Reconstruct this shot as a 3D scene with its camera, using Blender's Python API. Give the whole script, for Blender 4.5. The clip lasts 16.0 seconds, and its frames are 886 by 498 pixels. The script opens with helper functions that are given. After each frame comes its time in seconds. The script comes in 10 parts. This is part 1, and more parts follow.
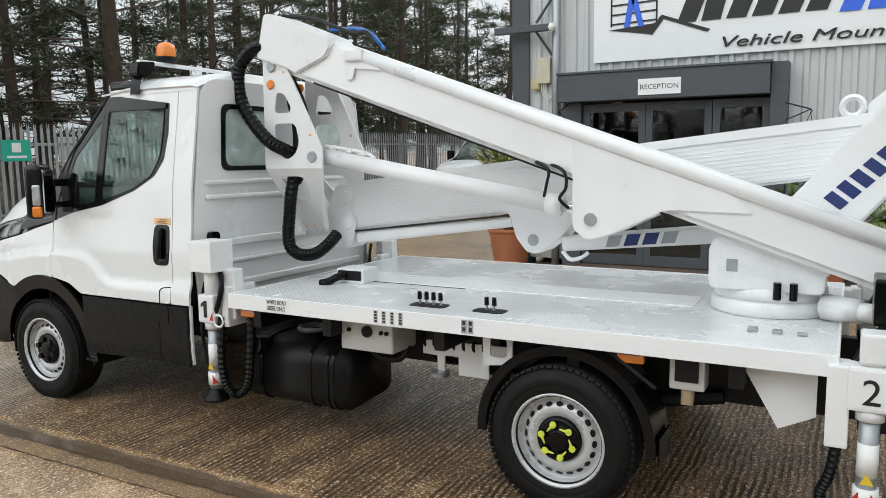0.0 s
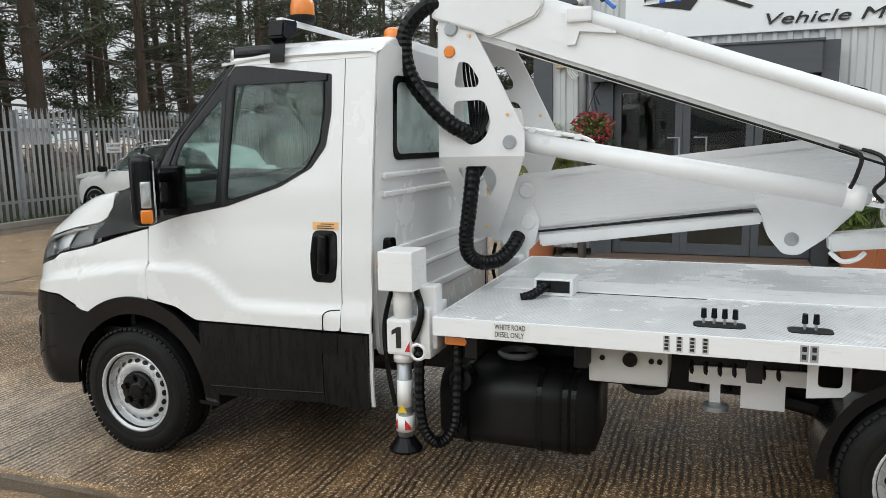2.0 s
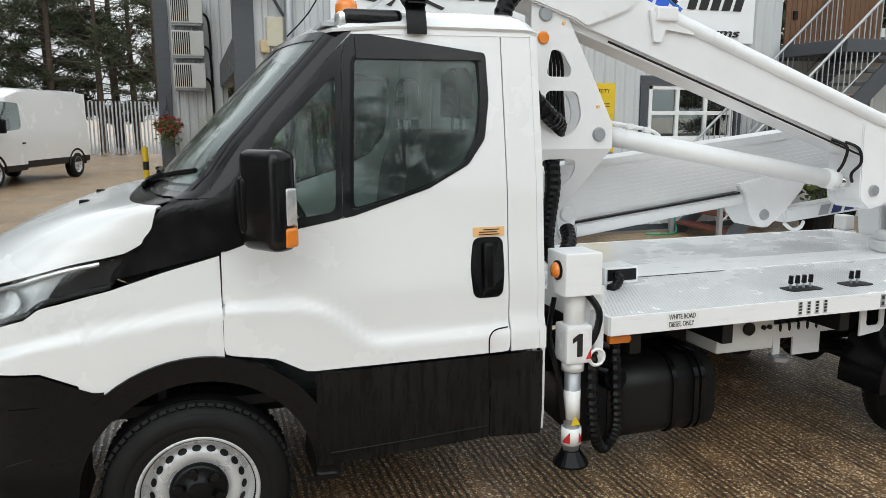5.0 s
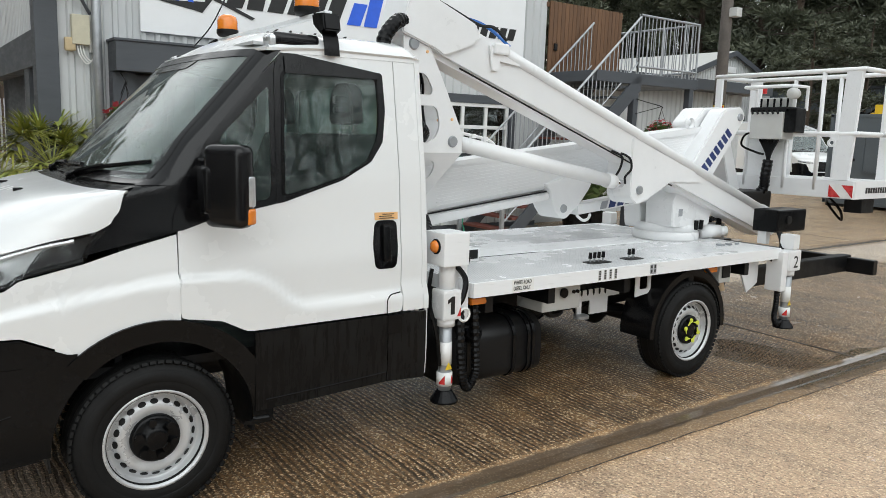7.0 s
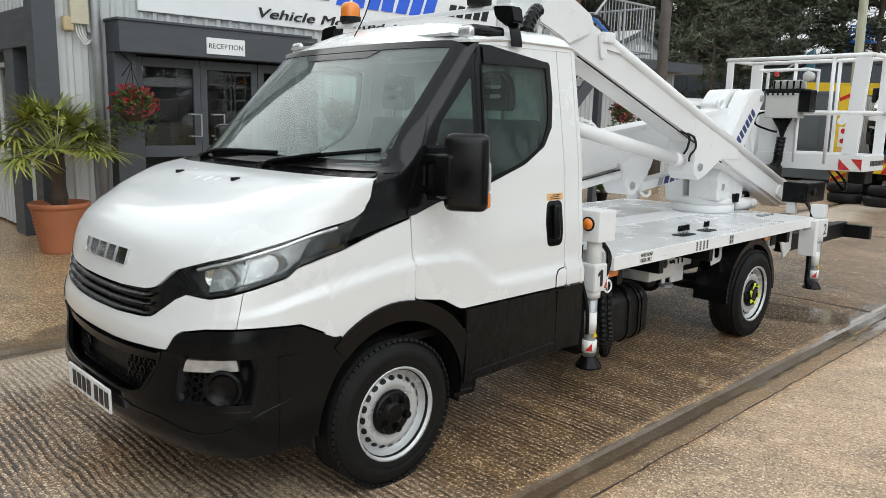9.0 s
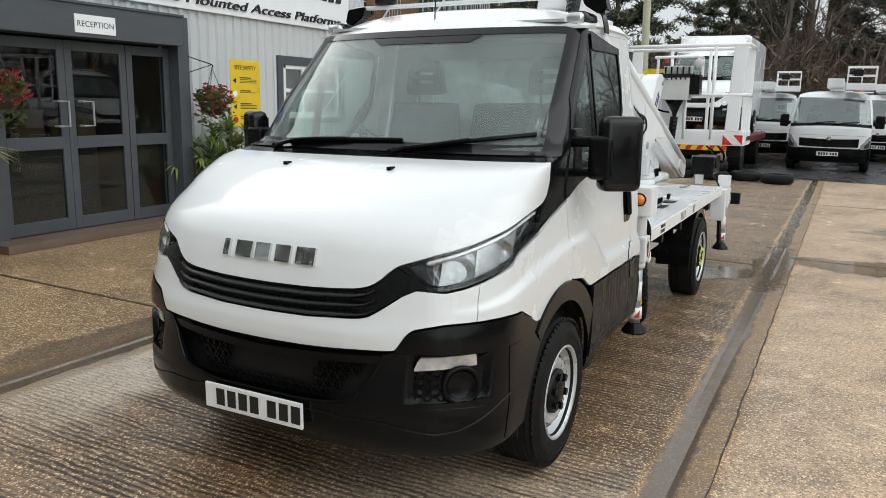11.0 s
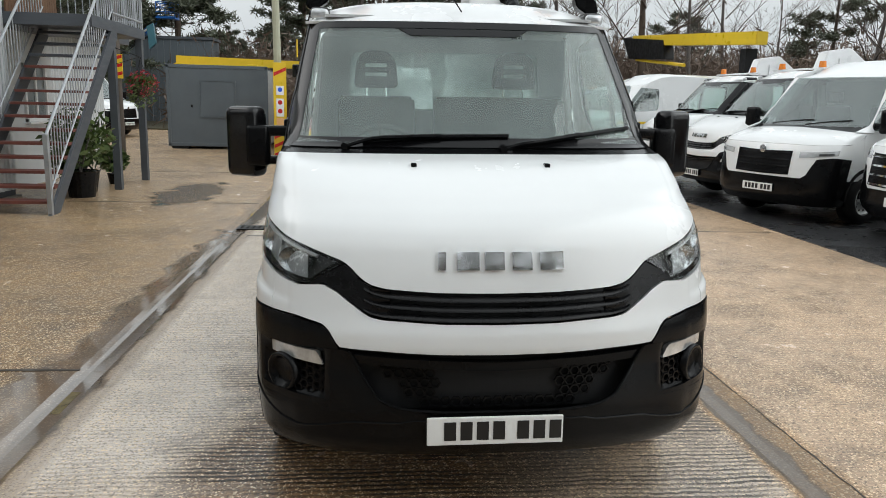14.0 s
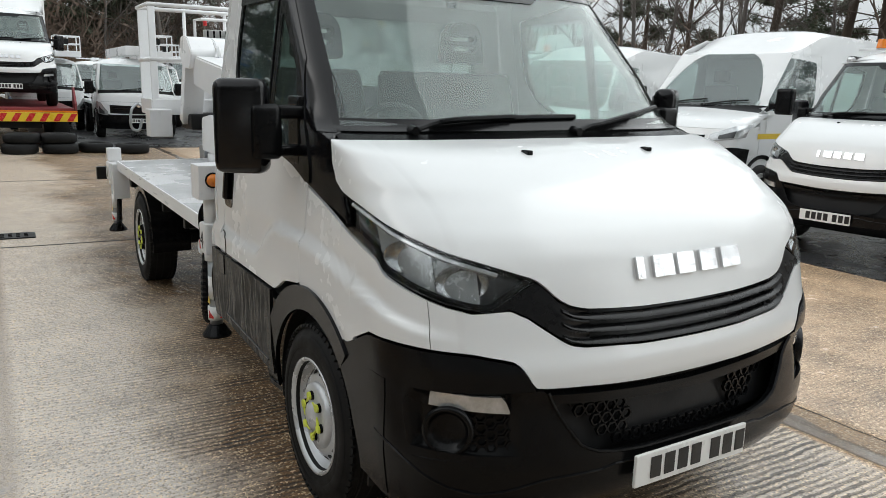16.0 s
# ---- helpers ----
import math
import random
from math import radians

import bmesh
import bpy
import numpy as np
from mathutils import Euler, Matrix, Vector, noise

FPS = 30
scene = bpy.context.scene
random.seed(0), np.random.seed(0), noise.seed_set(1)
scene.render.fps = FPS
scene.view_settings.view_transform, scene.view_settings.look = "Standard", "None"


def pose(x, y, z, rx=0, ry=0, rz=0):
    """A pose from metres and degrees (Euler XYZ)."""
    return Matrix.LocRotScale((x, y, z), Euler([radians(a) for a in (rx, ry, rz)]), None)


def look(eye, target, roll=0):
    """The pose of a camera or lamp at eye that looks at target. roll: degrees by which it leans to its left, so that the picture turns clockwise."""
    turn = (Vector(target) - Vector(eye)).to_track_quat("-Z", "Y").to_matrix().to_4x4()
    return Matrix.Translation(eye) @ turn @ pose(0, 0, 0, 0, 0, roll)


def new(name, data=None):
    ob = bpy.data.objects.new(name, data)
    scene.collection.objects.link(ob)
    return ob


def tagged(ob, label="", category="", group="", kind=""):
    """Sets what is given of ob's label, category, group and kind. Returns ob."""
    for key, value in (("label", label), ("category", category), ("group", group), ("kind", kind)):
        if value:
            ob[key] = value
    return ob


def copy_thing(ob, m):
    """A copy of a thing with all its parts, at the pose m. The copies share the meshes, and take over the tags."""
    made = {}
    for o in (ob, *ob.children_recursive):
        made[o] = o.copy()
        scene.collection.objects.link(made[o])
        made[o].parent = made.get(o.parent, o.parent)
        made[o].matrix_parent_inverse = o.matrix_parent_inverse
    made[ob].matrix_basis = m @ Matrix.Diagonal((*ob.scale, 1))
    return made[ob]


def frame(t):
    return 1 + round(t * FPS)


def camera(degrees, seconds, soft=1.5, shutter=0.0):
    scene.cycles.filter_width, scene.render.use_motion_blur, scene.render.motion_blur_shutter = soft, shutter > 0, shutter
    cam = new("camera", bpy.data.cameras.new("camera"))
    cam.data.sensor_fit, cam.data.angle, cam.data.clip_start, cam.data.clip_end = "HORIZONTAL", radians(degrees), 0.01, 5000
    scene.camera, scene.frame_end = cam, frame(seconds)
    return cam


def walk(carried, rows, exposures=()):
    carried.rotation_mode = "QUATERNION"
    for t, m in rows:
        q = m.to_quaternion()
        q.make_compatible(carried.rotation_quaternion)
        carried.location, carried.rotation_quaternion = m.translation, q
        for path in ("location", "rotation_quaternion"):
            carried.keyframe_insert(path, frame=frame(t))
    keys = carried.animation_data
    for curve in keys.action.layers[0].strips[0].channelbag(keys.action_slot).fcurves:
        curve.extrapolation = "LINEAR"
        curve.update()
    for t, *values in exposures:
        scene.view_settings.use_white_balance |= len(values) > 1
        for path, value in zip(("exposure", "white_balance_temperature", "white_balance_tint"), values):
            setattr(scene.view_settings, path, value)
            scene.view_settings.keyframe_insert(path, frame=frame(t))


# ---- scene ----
cam = camera(61.1, 16.0, soft=0.5)
PATH = [
    (0, (-4.882, 4.085, 1.675), (-3.933, 2.343, 1.415), -0.9),
    (0.5, (-4.4, 4.114, 1.7), (-3.517, 2.339, 1.434), -1.0),
    (1, (-3.924, 4.065, 1.691), (-3.101, 2.263, 1.416), -1.1),
    (1.5, (-3.423, 4.063, 1.692), (-2.662, 2.236, 1.404), -1.1),
    (2, (-2.947, 4.024, 1.701), (-2.258, 2.172, 1.395), -1.2),
    (2.5, (-2.43, 3.966, 1.722), (-1.835, 2.086, 1.386), -1.4),
    (3, (-1.898, 3.959, 1.717), (-1.437, 2.044, 1.369), -1.7),
    (3.2, (-1.716, 3.933, 1.72), (-1.304, 2.011, 1.351), -1.9),
    (5.3, (0.099, 3.703, 1.739), (-0.691, 1.895, 1.411), 0.4),
    (5.5, (0.173, 3.743, 1.727), (-0.725, 1.982, 1.42), 0.6),
    (6, (0.308, 3.912, 1.724), (-0.763, 2.25, 1.422), 1.3),
    (6.5, (0.491, 4.085, 1.726), (-0.656, 2.474, 1.422), 1.8),
    (7, (0.836, 4.153, 1.72), (-0.326, 2.556, 1.406), 2.0),
    (7.5, (1.136, 4.076, 1.714), (-0.036, 2.489, 1.387), 1.9),
    (8, (1.433, 3.866, 1.729), (0.225, 2.309, 1.387), 1.8),
    (8.5, (1.81, 3.665, 1.736), (0.536, 2.166, 1.38), 1.7),
    (9, (2.121, 3.417, 1.726), (0.754, 2.003, 1.361), 1.6),
    (9.5, (2.438, 3.094, 1.734), (0.97, 1.789, 1.356), 1.8),
    (9.7, (2.597, 2.978, 1.739), (1.088, 1.722, 1.357), 1.7),
    (11.8, (3.522, 1.336, 1.661), (1.678, 0.673, 1.265), 1.4),
    (12, (3.617, 1.174, 1.674), (1.748, 0.585, 1.275), 1.5),
    (12.5, (3.73, 0.737, 1.671), (1.811, 0.342, 1.267), 1.3),
    (13, (3.73, 0.315, 1.647), (1.779, 0.13, 1.247), 1.5),
    (13.5, (3.716, -0.15, 1.626), (1.753, -0.132, 1.244), 1.9),
    (14, (3.625, -0.519, 1.649), (1.672, -0.328, 1.261), 1.5),
    (14.5, (3.409, -0.916, 1.635), (1.482, -0.541, 1.251), 1.6),
    (15, (3.193, -1.305, 1.626), (1.318, -0.728, 1.238), 1.7),
    (15.5, (2.865, -1.625, 1.579), (1.072, -0.83, 1.185), 2.2),
    (16, (2.532, -1.962, 1.579), (0.859, -0.948, 1.166), 2.1),
]
walk(cam, [(t, look(eye, target, roll)) for t, eye, target, roll in PATH])


# ---- sky and daylight: a bright overcast afternoon after rain ----
world = bpy.data.worlds.new("overcast_sky")
scene.world = world
world.use_nodes = True
wn = world.node_tree.nodes
wl = world.node_tree.links
wn.clear()
sky = wn.new("ShaderNodeTexSky")
sky.sky_type = "NISHITA"
sky.sun_disc = False
sky.sun_elevation = radians(38)
sky.sun_rotation = radians(200)
sky.air_density, sky.dust_density, sky.ozone_density = 1.0, 6.0, 1.0
grey = wn.new("ShaderNodeHueSaturation")
grey.inputs["Saturation"].default_value = 0.12
cloud_co = wn.new("ShaderNodeTexCoord")
cloud = wn.new("ShaderNodeTexNoise")
cloud.inputs["Scale"].default_value = 2.2
cloud.inputs["Detail"].default_value = 5
cloud_ramp = wn.new("ShaderNodeMapRange")
cloud_ramp.inputs["To Min"].default_value, cloud_ramp.inputs["To Max"].default_value = 0.88, 1.12
cover = wn.new("ShaderNodeMix")
cover.data_type = "RGBA"
cover.inputs["Factor"].default_value = 0.72
cover.inputs["B"].default_value = (9.3, 10.0, 10.3, 1)
puff = wn.new("ShaderNodeMix")
puff.data_type, puff.blend_type = "RGBA", "MULTIPLY"
puff.inputs["Factor"].default_value = 1.0
back = wn.new("ShaderNodeBackground")
back.inputs["Strength"].default_value = 0.14
out = wn.new("ShaderNodeOutputWorld")
wl.new(cloud_co.outputs["Generated"], cloud.inputs["Vector"])
wl.new(cloud.outputs["Fac"], cloud_ramp.inputs["Value"])
wl.new(sky.outputs["Color"], grey.inputs["Color"])
wl.new(grey.outputs["Color"], cover.inputs["A"])
wl.new(cover.outputs["Result"], puff.inputs["A"])
wl.new(cloud_ramp.outputs["Result"], puff.inputs["B"])
# an overcast sky is brighter overhead than at the horizon
up = wn.new("ShaderNodeSeparateXYZ")
wl.new(cloud_co.outputs["Generated"], up.inputs["Vector"])
lift = wn.new("ShaderNodeMapRange")
lift.inputs["From Max"].default_value = 0.42
lift.inputs["To Min"].default_value, lift.inputs["To Max"].default_value = 0.56, 0.93
wl.new(up.outputs["Z"], lift.inputs["Value"])
dome = wn.new("ShaderNodeMix")
dome.data_type, dome.blend_type = "RGBA", "MULTIPLY"
dome.inputs["Factor"].default_value = 1.0
wl.new(puff.outputs["Result"], dome.inputs["A"])
wl.new(lift.outputs["Result"], dome.inputs["B"])
wl.new(dome.outputs["Result"], back.inputs["Color"])
wl.new(back.outputs["Background"], out.inputs["Surface"])

sun_data = bpy.data.lights.new("sun", "SUN")
sun_data.energy, sun_data.angle, sun_data.color = 2.5, radians(95), (0.96, 1.0, 1.0)
sun = new("sun", sun_data)
sun.matrix_world = look((6, 18, 8), (0, 0, 0))


# ---- materials ----
def nodes_of(name):
    m = bpy.data.materials.new(name)
    m.use_nodes = True
    t = m.node_tree
    return m, t, t.nodes["Principled BSDF"]


def noise_node(t, scale, detail=4.0, rough=0.6, stretch=None, world_space=False):
    co = t.nodes.new("ShaderNodeTexCoord")
    n = t.nodes.new("ShaderNodeTexNoise")
    n.inputs["Scale"].default_value = scale
    n.inputs["Detail"].default_value = detail
    n.inputs["Roughness"].default_value = rough
    src = co.outputs["Object"]
    if world_space:
        src = t.nodes.new("ShaderNodeNewGeometry").outputs["Position"]
    if stretch:
        mp = t.nodes.new("ShaderNodeMapping")
        mp.inputs["Scale"].default_value = stretch
        t.links.new(src, mp.inputs["Vector"])
        src = mp.outputs["Vector"]
    t.links.new(src, n.inputs["Vector"])
    return n.outputs["Fac"]


def ramp(t, src, a, b, lo, hi):
    r = t.nodes.new("ShaderNodeMapRange")
    for key, v in (("From Min", a), ("From Max", b), ("To Min", lo), ("To Max", hi)):
        r.inputs[key].default_value = v
    t.links.new(src, r.inputs["Value"])
    return r.outputs["Result"]


def mixcol(t, fac, a, b, blend="MIX"):
    x = t.nodes.new("ShaderNodeMix")
    x.data_type, x.blend_type = "RGBA", blend
    for key, v in (("A", a), ("B", b)):
        if isinstance(v, tuple):
            x.inputs[key].default_value = (*v[:3], 1)
        else:
            t.links.new(v, x.inputs[key])
    if isinstance(fac, float):
        x.inputs["Factor"].default_value = fac
    else:
        t.links.new(fac, x.inputs["Factor"])
    return x.outputs["Result"]


def math_node(t, op, a, b=0.0):
    x = t.nodes.new("ShaderNodeMath")
    x.operation = op
    for i, v in enumerate((a, b)):
        if isinstance(v, (int, float)):
            x.inputs[i].default_value = v
        else:
            t.links.new(v, x.inputs[i])
    return x.outputs[0]


def bump_to(t, bsdf, height, strength, distance):
    b = t.nodes.new("ShaderNodeBump")
    b.inputs["Strength"].default_value = strength
    b.inputs["Distance"].default_value = distance
    t.links.new(height, b.inputs["Height"])
    t.links.new(b.outputs["Normal"], bsdf.inputs["Normal"])


def mat(name, col, rough=0.5, metal=0.0, dark=0.75, scale=3.0, fine=90.0, bump=0.15, dist=0.002, coat=0.0, stretch=None, spread=0.15, rand=0.0, spec=0.5):
    """A plain surface with stains at one scale, grain at another and fine relief."""
    m, t, p = nodes_of(name)
    big = noise_node(t, scale, 5.0, 0.65, stretch)
    small = noise_node(t, fine, 3.0, 0.6, stretch)
    c = mixcol(t, ramp(t, big, 0.3, 0.7, 0.0, 1.0), tuple(v * dark for v in col), col)
    c = mixcol(t, ramp(t, small, 0.3, 0.7, 0.0, 0.35), c, tuple(v * dark for v in col))
    if rand:
        info = t.nodes.new("ShaderNodeObjectInfo")
        c = mixcol(t, ramp(t, info.outputs["Random"], 0, 1, 0.0, rand), c, tuple(v * 0.45 for v in col))
    t.links.new(c, p.inputs["Base Color"])
    t.links.new(ramp(t, big, 0.25, 0.75, max(0.02, rough - spread), min(1.0, rough + spread)), p.inputs["Roughness"])
    p.inputs["Metallic"].default_value = metal
    p.inputs["Specular IOR Level"].default_value = spec
    p.inputs["Coat Weight"].default_value = coat
    p.inputs["Coat Roughness"].default_value = 0.06
    if bump:
        bump_to(t, p, small, bump, dist)
    return m


def glass_mat(name, tint, rough=0.0, drops=True, ior=1.6, mist=0.0):
    m, t, p = nodes_of(name)
    t.nodes.remove(p)
    tr = t.nodes.new("ShaderNodeBsdfTransparent")
    tr.inputs["Color"].default_value = (*tint, 1)
    gl = t.nodes.new("ShaderNodeBsdfGlossy")
    gl.inputs["Roughness"].default_value = rough
    lw = t.nodes.new("ShaderNodeLayerWeight")
    lw.inputs["Blend"].default_value = 0.5
    f0 = ((ior - 1) / (ior + 1)) ** 2
    gloss = ramp(t, math_node(t, "POWER", lw.outputs["Facing"], 5.0), 0.0, 1.0, f0, 1.0)
    mx = t.nodes.new("ShaderNodeMixShader")
    t.links.new(gloss, mx.inputs["Fac"])
    if mist:
        df = t.nodes.new("ShaderNodeBsdfDiffuse")
        df.inputs["Color"].default_value = (0.7, 0.8, 0.78, 1)
        haze = t.nodes.new("ShaderNodeMixShader")
        t.links.new(ramp(t, noise_node(t, 2.5), 0.3, 0.7, mist * 0.5, mist * 1.4), haze.inputs["Fac"])
        t.links.new(tr.outputs["BSDF"], haze.inputs[1])
        t.links.new(df.outputs["BSDF"], haze.inputs[2])
        t.links.new(haze.outputs["Shader"], mx.inputs[1])
    else:
        t.links.new(tr.outputs["BSDF"], mx.inputs[1])
    t.links.new(gl.outputs["BSDF"], mx.inputs[2])
    t.links.new(mx.outputs["Shader"], t.nodes["Material Output"].inputs["Surface"])
    if drops:
        co = t.nodes.new("ShaderNodeTexCoord")
        v = t.nodes.new("ShaderNodeTexVoronoi")
        v.inputs["Scale"].default_value = 85.0
        t.links.new(co.outputs["Object"], v.inputs["Vector"])
        dots = ramp(t, v.outputs["Distance"], 0.08, 0.3, 1.0, 0.0)
        bumped = t.nodes.new("ShaderNodeBump")
        bumped.inputs["Strength"].default_value, bumped.inputs["Distance"].default_value = 0.09, 0.0012
        t.links.new(math_node(t, "MULTIPLY", dots, ramp(t, noise_node(t, 3.0), 0.45, 0.6, 0.0, 1.0)), bumped.inputs["Height"])
        t.links.new(bumped.outputs["Normal"], gl.inputs["Normal"])
    return m


WHITE = mat("white_vehicle_paint", (0.77, 0.78, 0.78), 0.25, dark=0.97, scale=1.5, fine=300, bump=0.02, coat=0.6, spread=0.06)
BOOMWHITE = mat("white_machine_paint", (0.83, 0.835, 0.84), 0.34, dark=0.9, scale=2.5, fine=160, bump=0.06, coat=0.2)
ALU = mat("brushed_aluminium_paint", (0.84, 0.85, 0.86), 0.3, metal=0.0, dark=0.96, spread=0.05, scale=4, fine=60, bump=0.08, stretch=(1, 14, 14))
BLACK = mat("black_bumper_plastic", (0.0055, 0.0057, 0.0062), 0.2, dark=0.7, scale=4, fine=400, bump=0.08, dist=0.001, spec=0.17, spread=0.07)
GRILLEGLOSS = mat("satin_black_grille", (0.006, 0.006, 0.0066), 0.28, dark=0.8, scale=6, fine=300, bump=0.05, spec=0.28)
GLOSSBLACK = mat("gloss_black_trim", (0.005, 0.005, 0.0057), 0.16, dark=0.8, scale=6, fine=300, bump=0.03, spec=0.35)


def cladding_mat():
    """Matt black plastic with a grey bloom of dust that rain has run through."""
    m, t, p = nodes_of("rain_streaked_cladding")
    runs = noise_node(t, 5.0, 5.0, 0.7, (7.0, 1.0, 0.9))
    patch = noise_node(t, 3.2, 4.0, 0.6)
    drop = noise_node(t, 34.0, 3.0, 0.7, (1.6, 1.0, 0.5))
    dust = math_node(t, "MULTIPLY", ramp(t, runs, 0.44, 0.53, 0.0, 1.0), ramp(t, patch, 0.40, 0.58, 0.15, 1.0))
    dust = math_node(t, "MULTIPLY", dust, ramp(t, drop, 0.36, 0.5, 0.45, 1.0))
    t.links.new(mixcol(t, dust, (0.005, 0.0051, 0.0055), (0.012, 0.0118, 0.0115)), p.inputs["Base Color"])
    t.links.new(ramp(t, dust, 0.0, 1.0, 0.24, 0.55), p.inputs["Roughness"])
    p.inputs["Specular IOR Level"].default_value = 0.15
    bump_to(t, p, drop, 0.12, 0.001)
    return m


CLADDING = cladding_mat()
RUBBER = mat("tyre_rubber", (0.0042, 0.0042, 0.0042), 0.7, dark=0.6, scale=9, fine=160, bump=0.3, spec=0.3)
DARK = mat("dark_chassis_paint", (0.0065, 0.0065, 0.00715), 0.5, dark=0.6, scale=6, fine=120, bump=0.2, spec=0.3)
RIM = mat("silver_wheel_paint", (0.62, 0.63, 0.64), 0.3, metal=0.35, dark=0.82, scale=6, fine=140, bump=0.05)
CHROME = mat("chrome", (0.75, 0.75, 0.76), 0.07, metal=1.0, dark=0.95, scale=20, fine=300, bump=0.02, spread=0.03)
STEEL = mat("galvanised_steel", (0.46, 0.48, 0.5), 0.42, metal=0.6, dark=0.72, scale=5, fine=45, bump=0.1)
ORANGE = mat("orange_lamp_lens", (0.85, 0.24, 0.02), 0.14, dark=0.8, scale=12, fine=200, bump=0.05, coat=0.6)
AMBERLIGHT = mat("pale_orange_sticker", (0.85, 0.5, 0.22), 0.4, dark=0.9, scale=10)
RED = mat("red_reflector", (0.6, 0.03, 0.03), 0.25, dark=0.8, scale=12)
YELLOW = mat("yellow_paint", (0.8, 0.55, 0.03), 0.35, dark=0.85, scale=4)
LENS = mat("clear_lamp_lens", (0.78, 0.8, 0.81), 0.06, metal=0.55, dark=0.55, scale=16, fine=60, bump=0.25, dist=0.004, coat=1.0)
LAMPCHROME = mat("faceted_lamp_reflector", (0.74, 0.75, 0.76), 0.16, metal=1.0, dark=0.5, scale=17, fine=32, bump=0.7, dist=0.012, spread=0.08)
LAMPSILVER = mat("silvered_lamp_plastic", (0.55, 0.56, 0.57), 0.22, metal=0.5, dark=0.8, scale=20, fine=120, bump=0.1, coat=0.5)
LENSDARK = mat("lamp_housing", (0.06, 0.062, 0.065), 0.12, dark=0.6, scale=10, fine=80, bump=0.1, coat=0.8)
NEONYELLOW = mat("yellow_nut_pointer", (0.72, 0.78, 0.08), 0.4, dark=0.85, scale=20)
SEATGREY = mat("grey_seat_fabric", (0.07, 0.072, 0.078), 0.85, dark=0.7, scale=5, fine=260, bump=0.4)
INNER = mat("cab_lining", (0.5, 0.51, 0.51), 0.8, dark=0.85, scale=4, fine=160, bump=0.2)
DASH = mat("dashboard_plastic", (0.035, 0.036, 0.038), 0.55, dark=0.75, scale=5, fine=220, bump=0.3)
PLATEWHITE = mat("number_plate", (0.82, 0.82, 0.8), 0.3, dark=0.95, scale=5)
INK = mat("black_lettering", (0.012, 0.012, 0.012), 0.45, dark=0.8, scale=20)
BLUEINK = mat("dark_blue_lettering", (0.02, 0.04, 0.16), 0.4, dark=0.8, scale=20)
SIGNBLUE = mat("bright_blue_lettering", (0.03, 0.13, 0.75), 0.4, dark=0.85, scale=10)
SIGNWHITE = mat("white_sign_panel", (0.82, 0.83, 0.84), 0.4, dark=0.94, scale=1.5)
GREYTXT = mat("grey_lettering", (0.35, 0.36, 0.38), 0.45, dark=0.85, scale=20)
CLAD = mat("grey_steel_cladding", (0.56, 0.575, 0.58), 0.4, dark=0.86, scale=0.9, fine=30, bump=0.06, stretch=(2.5, 2.5, 0.5))
CHARCOAL = mat("charcoal_painted_timber", (0.075, 0.083, 0.095), 0.5, dark=0.75, scale=2.5, fine=60, bump=0.15, stretch=(1, 1, 5))
FRAMEWHITE = mat("white_window_frame", (0.8, 0.8, 0.79), 0.35, dark=0.9, scale=4)
INROOM = mat("office_wall", (0.25, 0.22, 0.19), 0.85, dark=0.6, scale=1.6)
CARDBOX = mat("cardboard", (0.42, 0.3, 0.18), 0.8, dark=0.8, scale=5)
WOOD = mat("brown_stained_boards", (0.21, 0.105, 0.05), 0.6, dark=0.55, scale=3, fine=40, bump=0.3, stretch=(9, 9, 0.8), rand=0.6)
TERRA = mat("terracotta", (0.52, 0.185, 0.085), 0.65, dark=0.75, scale=4, fine=70, bump=0.2)
SOIL = mat("potting_soil", (0.04, 0.028, 0.02), 0.9, dark=0.6, scale=20, fine=80, bump=0.6, dist=0.01)
GREENBOX = mat("green_plastic", (0.05, 0.36, 0.2), 0.4, dark=0.85, scale=6)
CONTAINER = mat("grey_container_steel", (0.115, 0.135, 0.15), 0.45, dark=0.8, scale=1.5, fine=30, bump=0.1)
REDTREAD = mat("red_oxide_tread", (0.17, 0.05, 0.035), 0.6, dark=0.6, scale=6, fine=60, bump=0.3)
BARK = mat("pine_bark", (0.1, 0.07, 0.05), 0.9, dark=0.5, scale=5, fine=24, bump=0.8, dist=0.03, stretch=(1, 1, 0.3))
BARKGREY = mat("grey_bark", (0.16, 0.14, 0.125), 0.9, dark=0.6, scale=4, fine=30, bump=0.6, dist=0.02)
TWIG = mat("twig", (0.13, 0.1, 0.085), 0.9, dark=0.6, scale=4)
TIN = mat("grey_plastic_box", (0.55, 0.55, 0.53), 0.45, dark=0.88, scale=4)
BASKETLINER = mat("basket_liner", (0.07, 0.05, 0.035), 0.9, dark=0.6, scale=20)
DARKBLUE = mat("blue_machine_paint", (0.02, 0.16, 0.55), 0.35, dark=0.8, scale=4)
DARKRED = mat("dark_red_truck_paint", (0.2, 0.025, 0.03), 0.4, dark=0.75, scale=4)
GREENSIGN = mat("green_sign", (0.02, 0.42, 0.3), 0.4, dark=0.9, scale=4)
BRUSH = mat("brown_scrub", (0.11, 0.06, 0.035), 0.95, dark=0.5, scale=3)
GLASS = glass_mat("wet_vehicle_glass", (0.92, 0.98, 0.96), drops=False, ior=1.55, mist=0.07)
CLEARGLASS = glass_mat("clear_lamp_glass", (0.96, 0.97, 0.97), drops=False, ior=1.5)
STEAMED = glass_mat("steamed_back_glass", (0.9, 0.97, 0.95), drops=False, ior=1.5, mist=0.6)
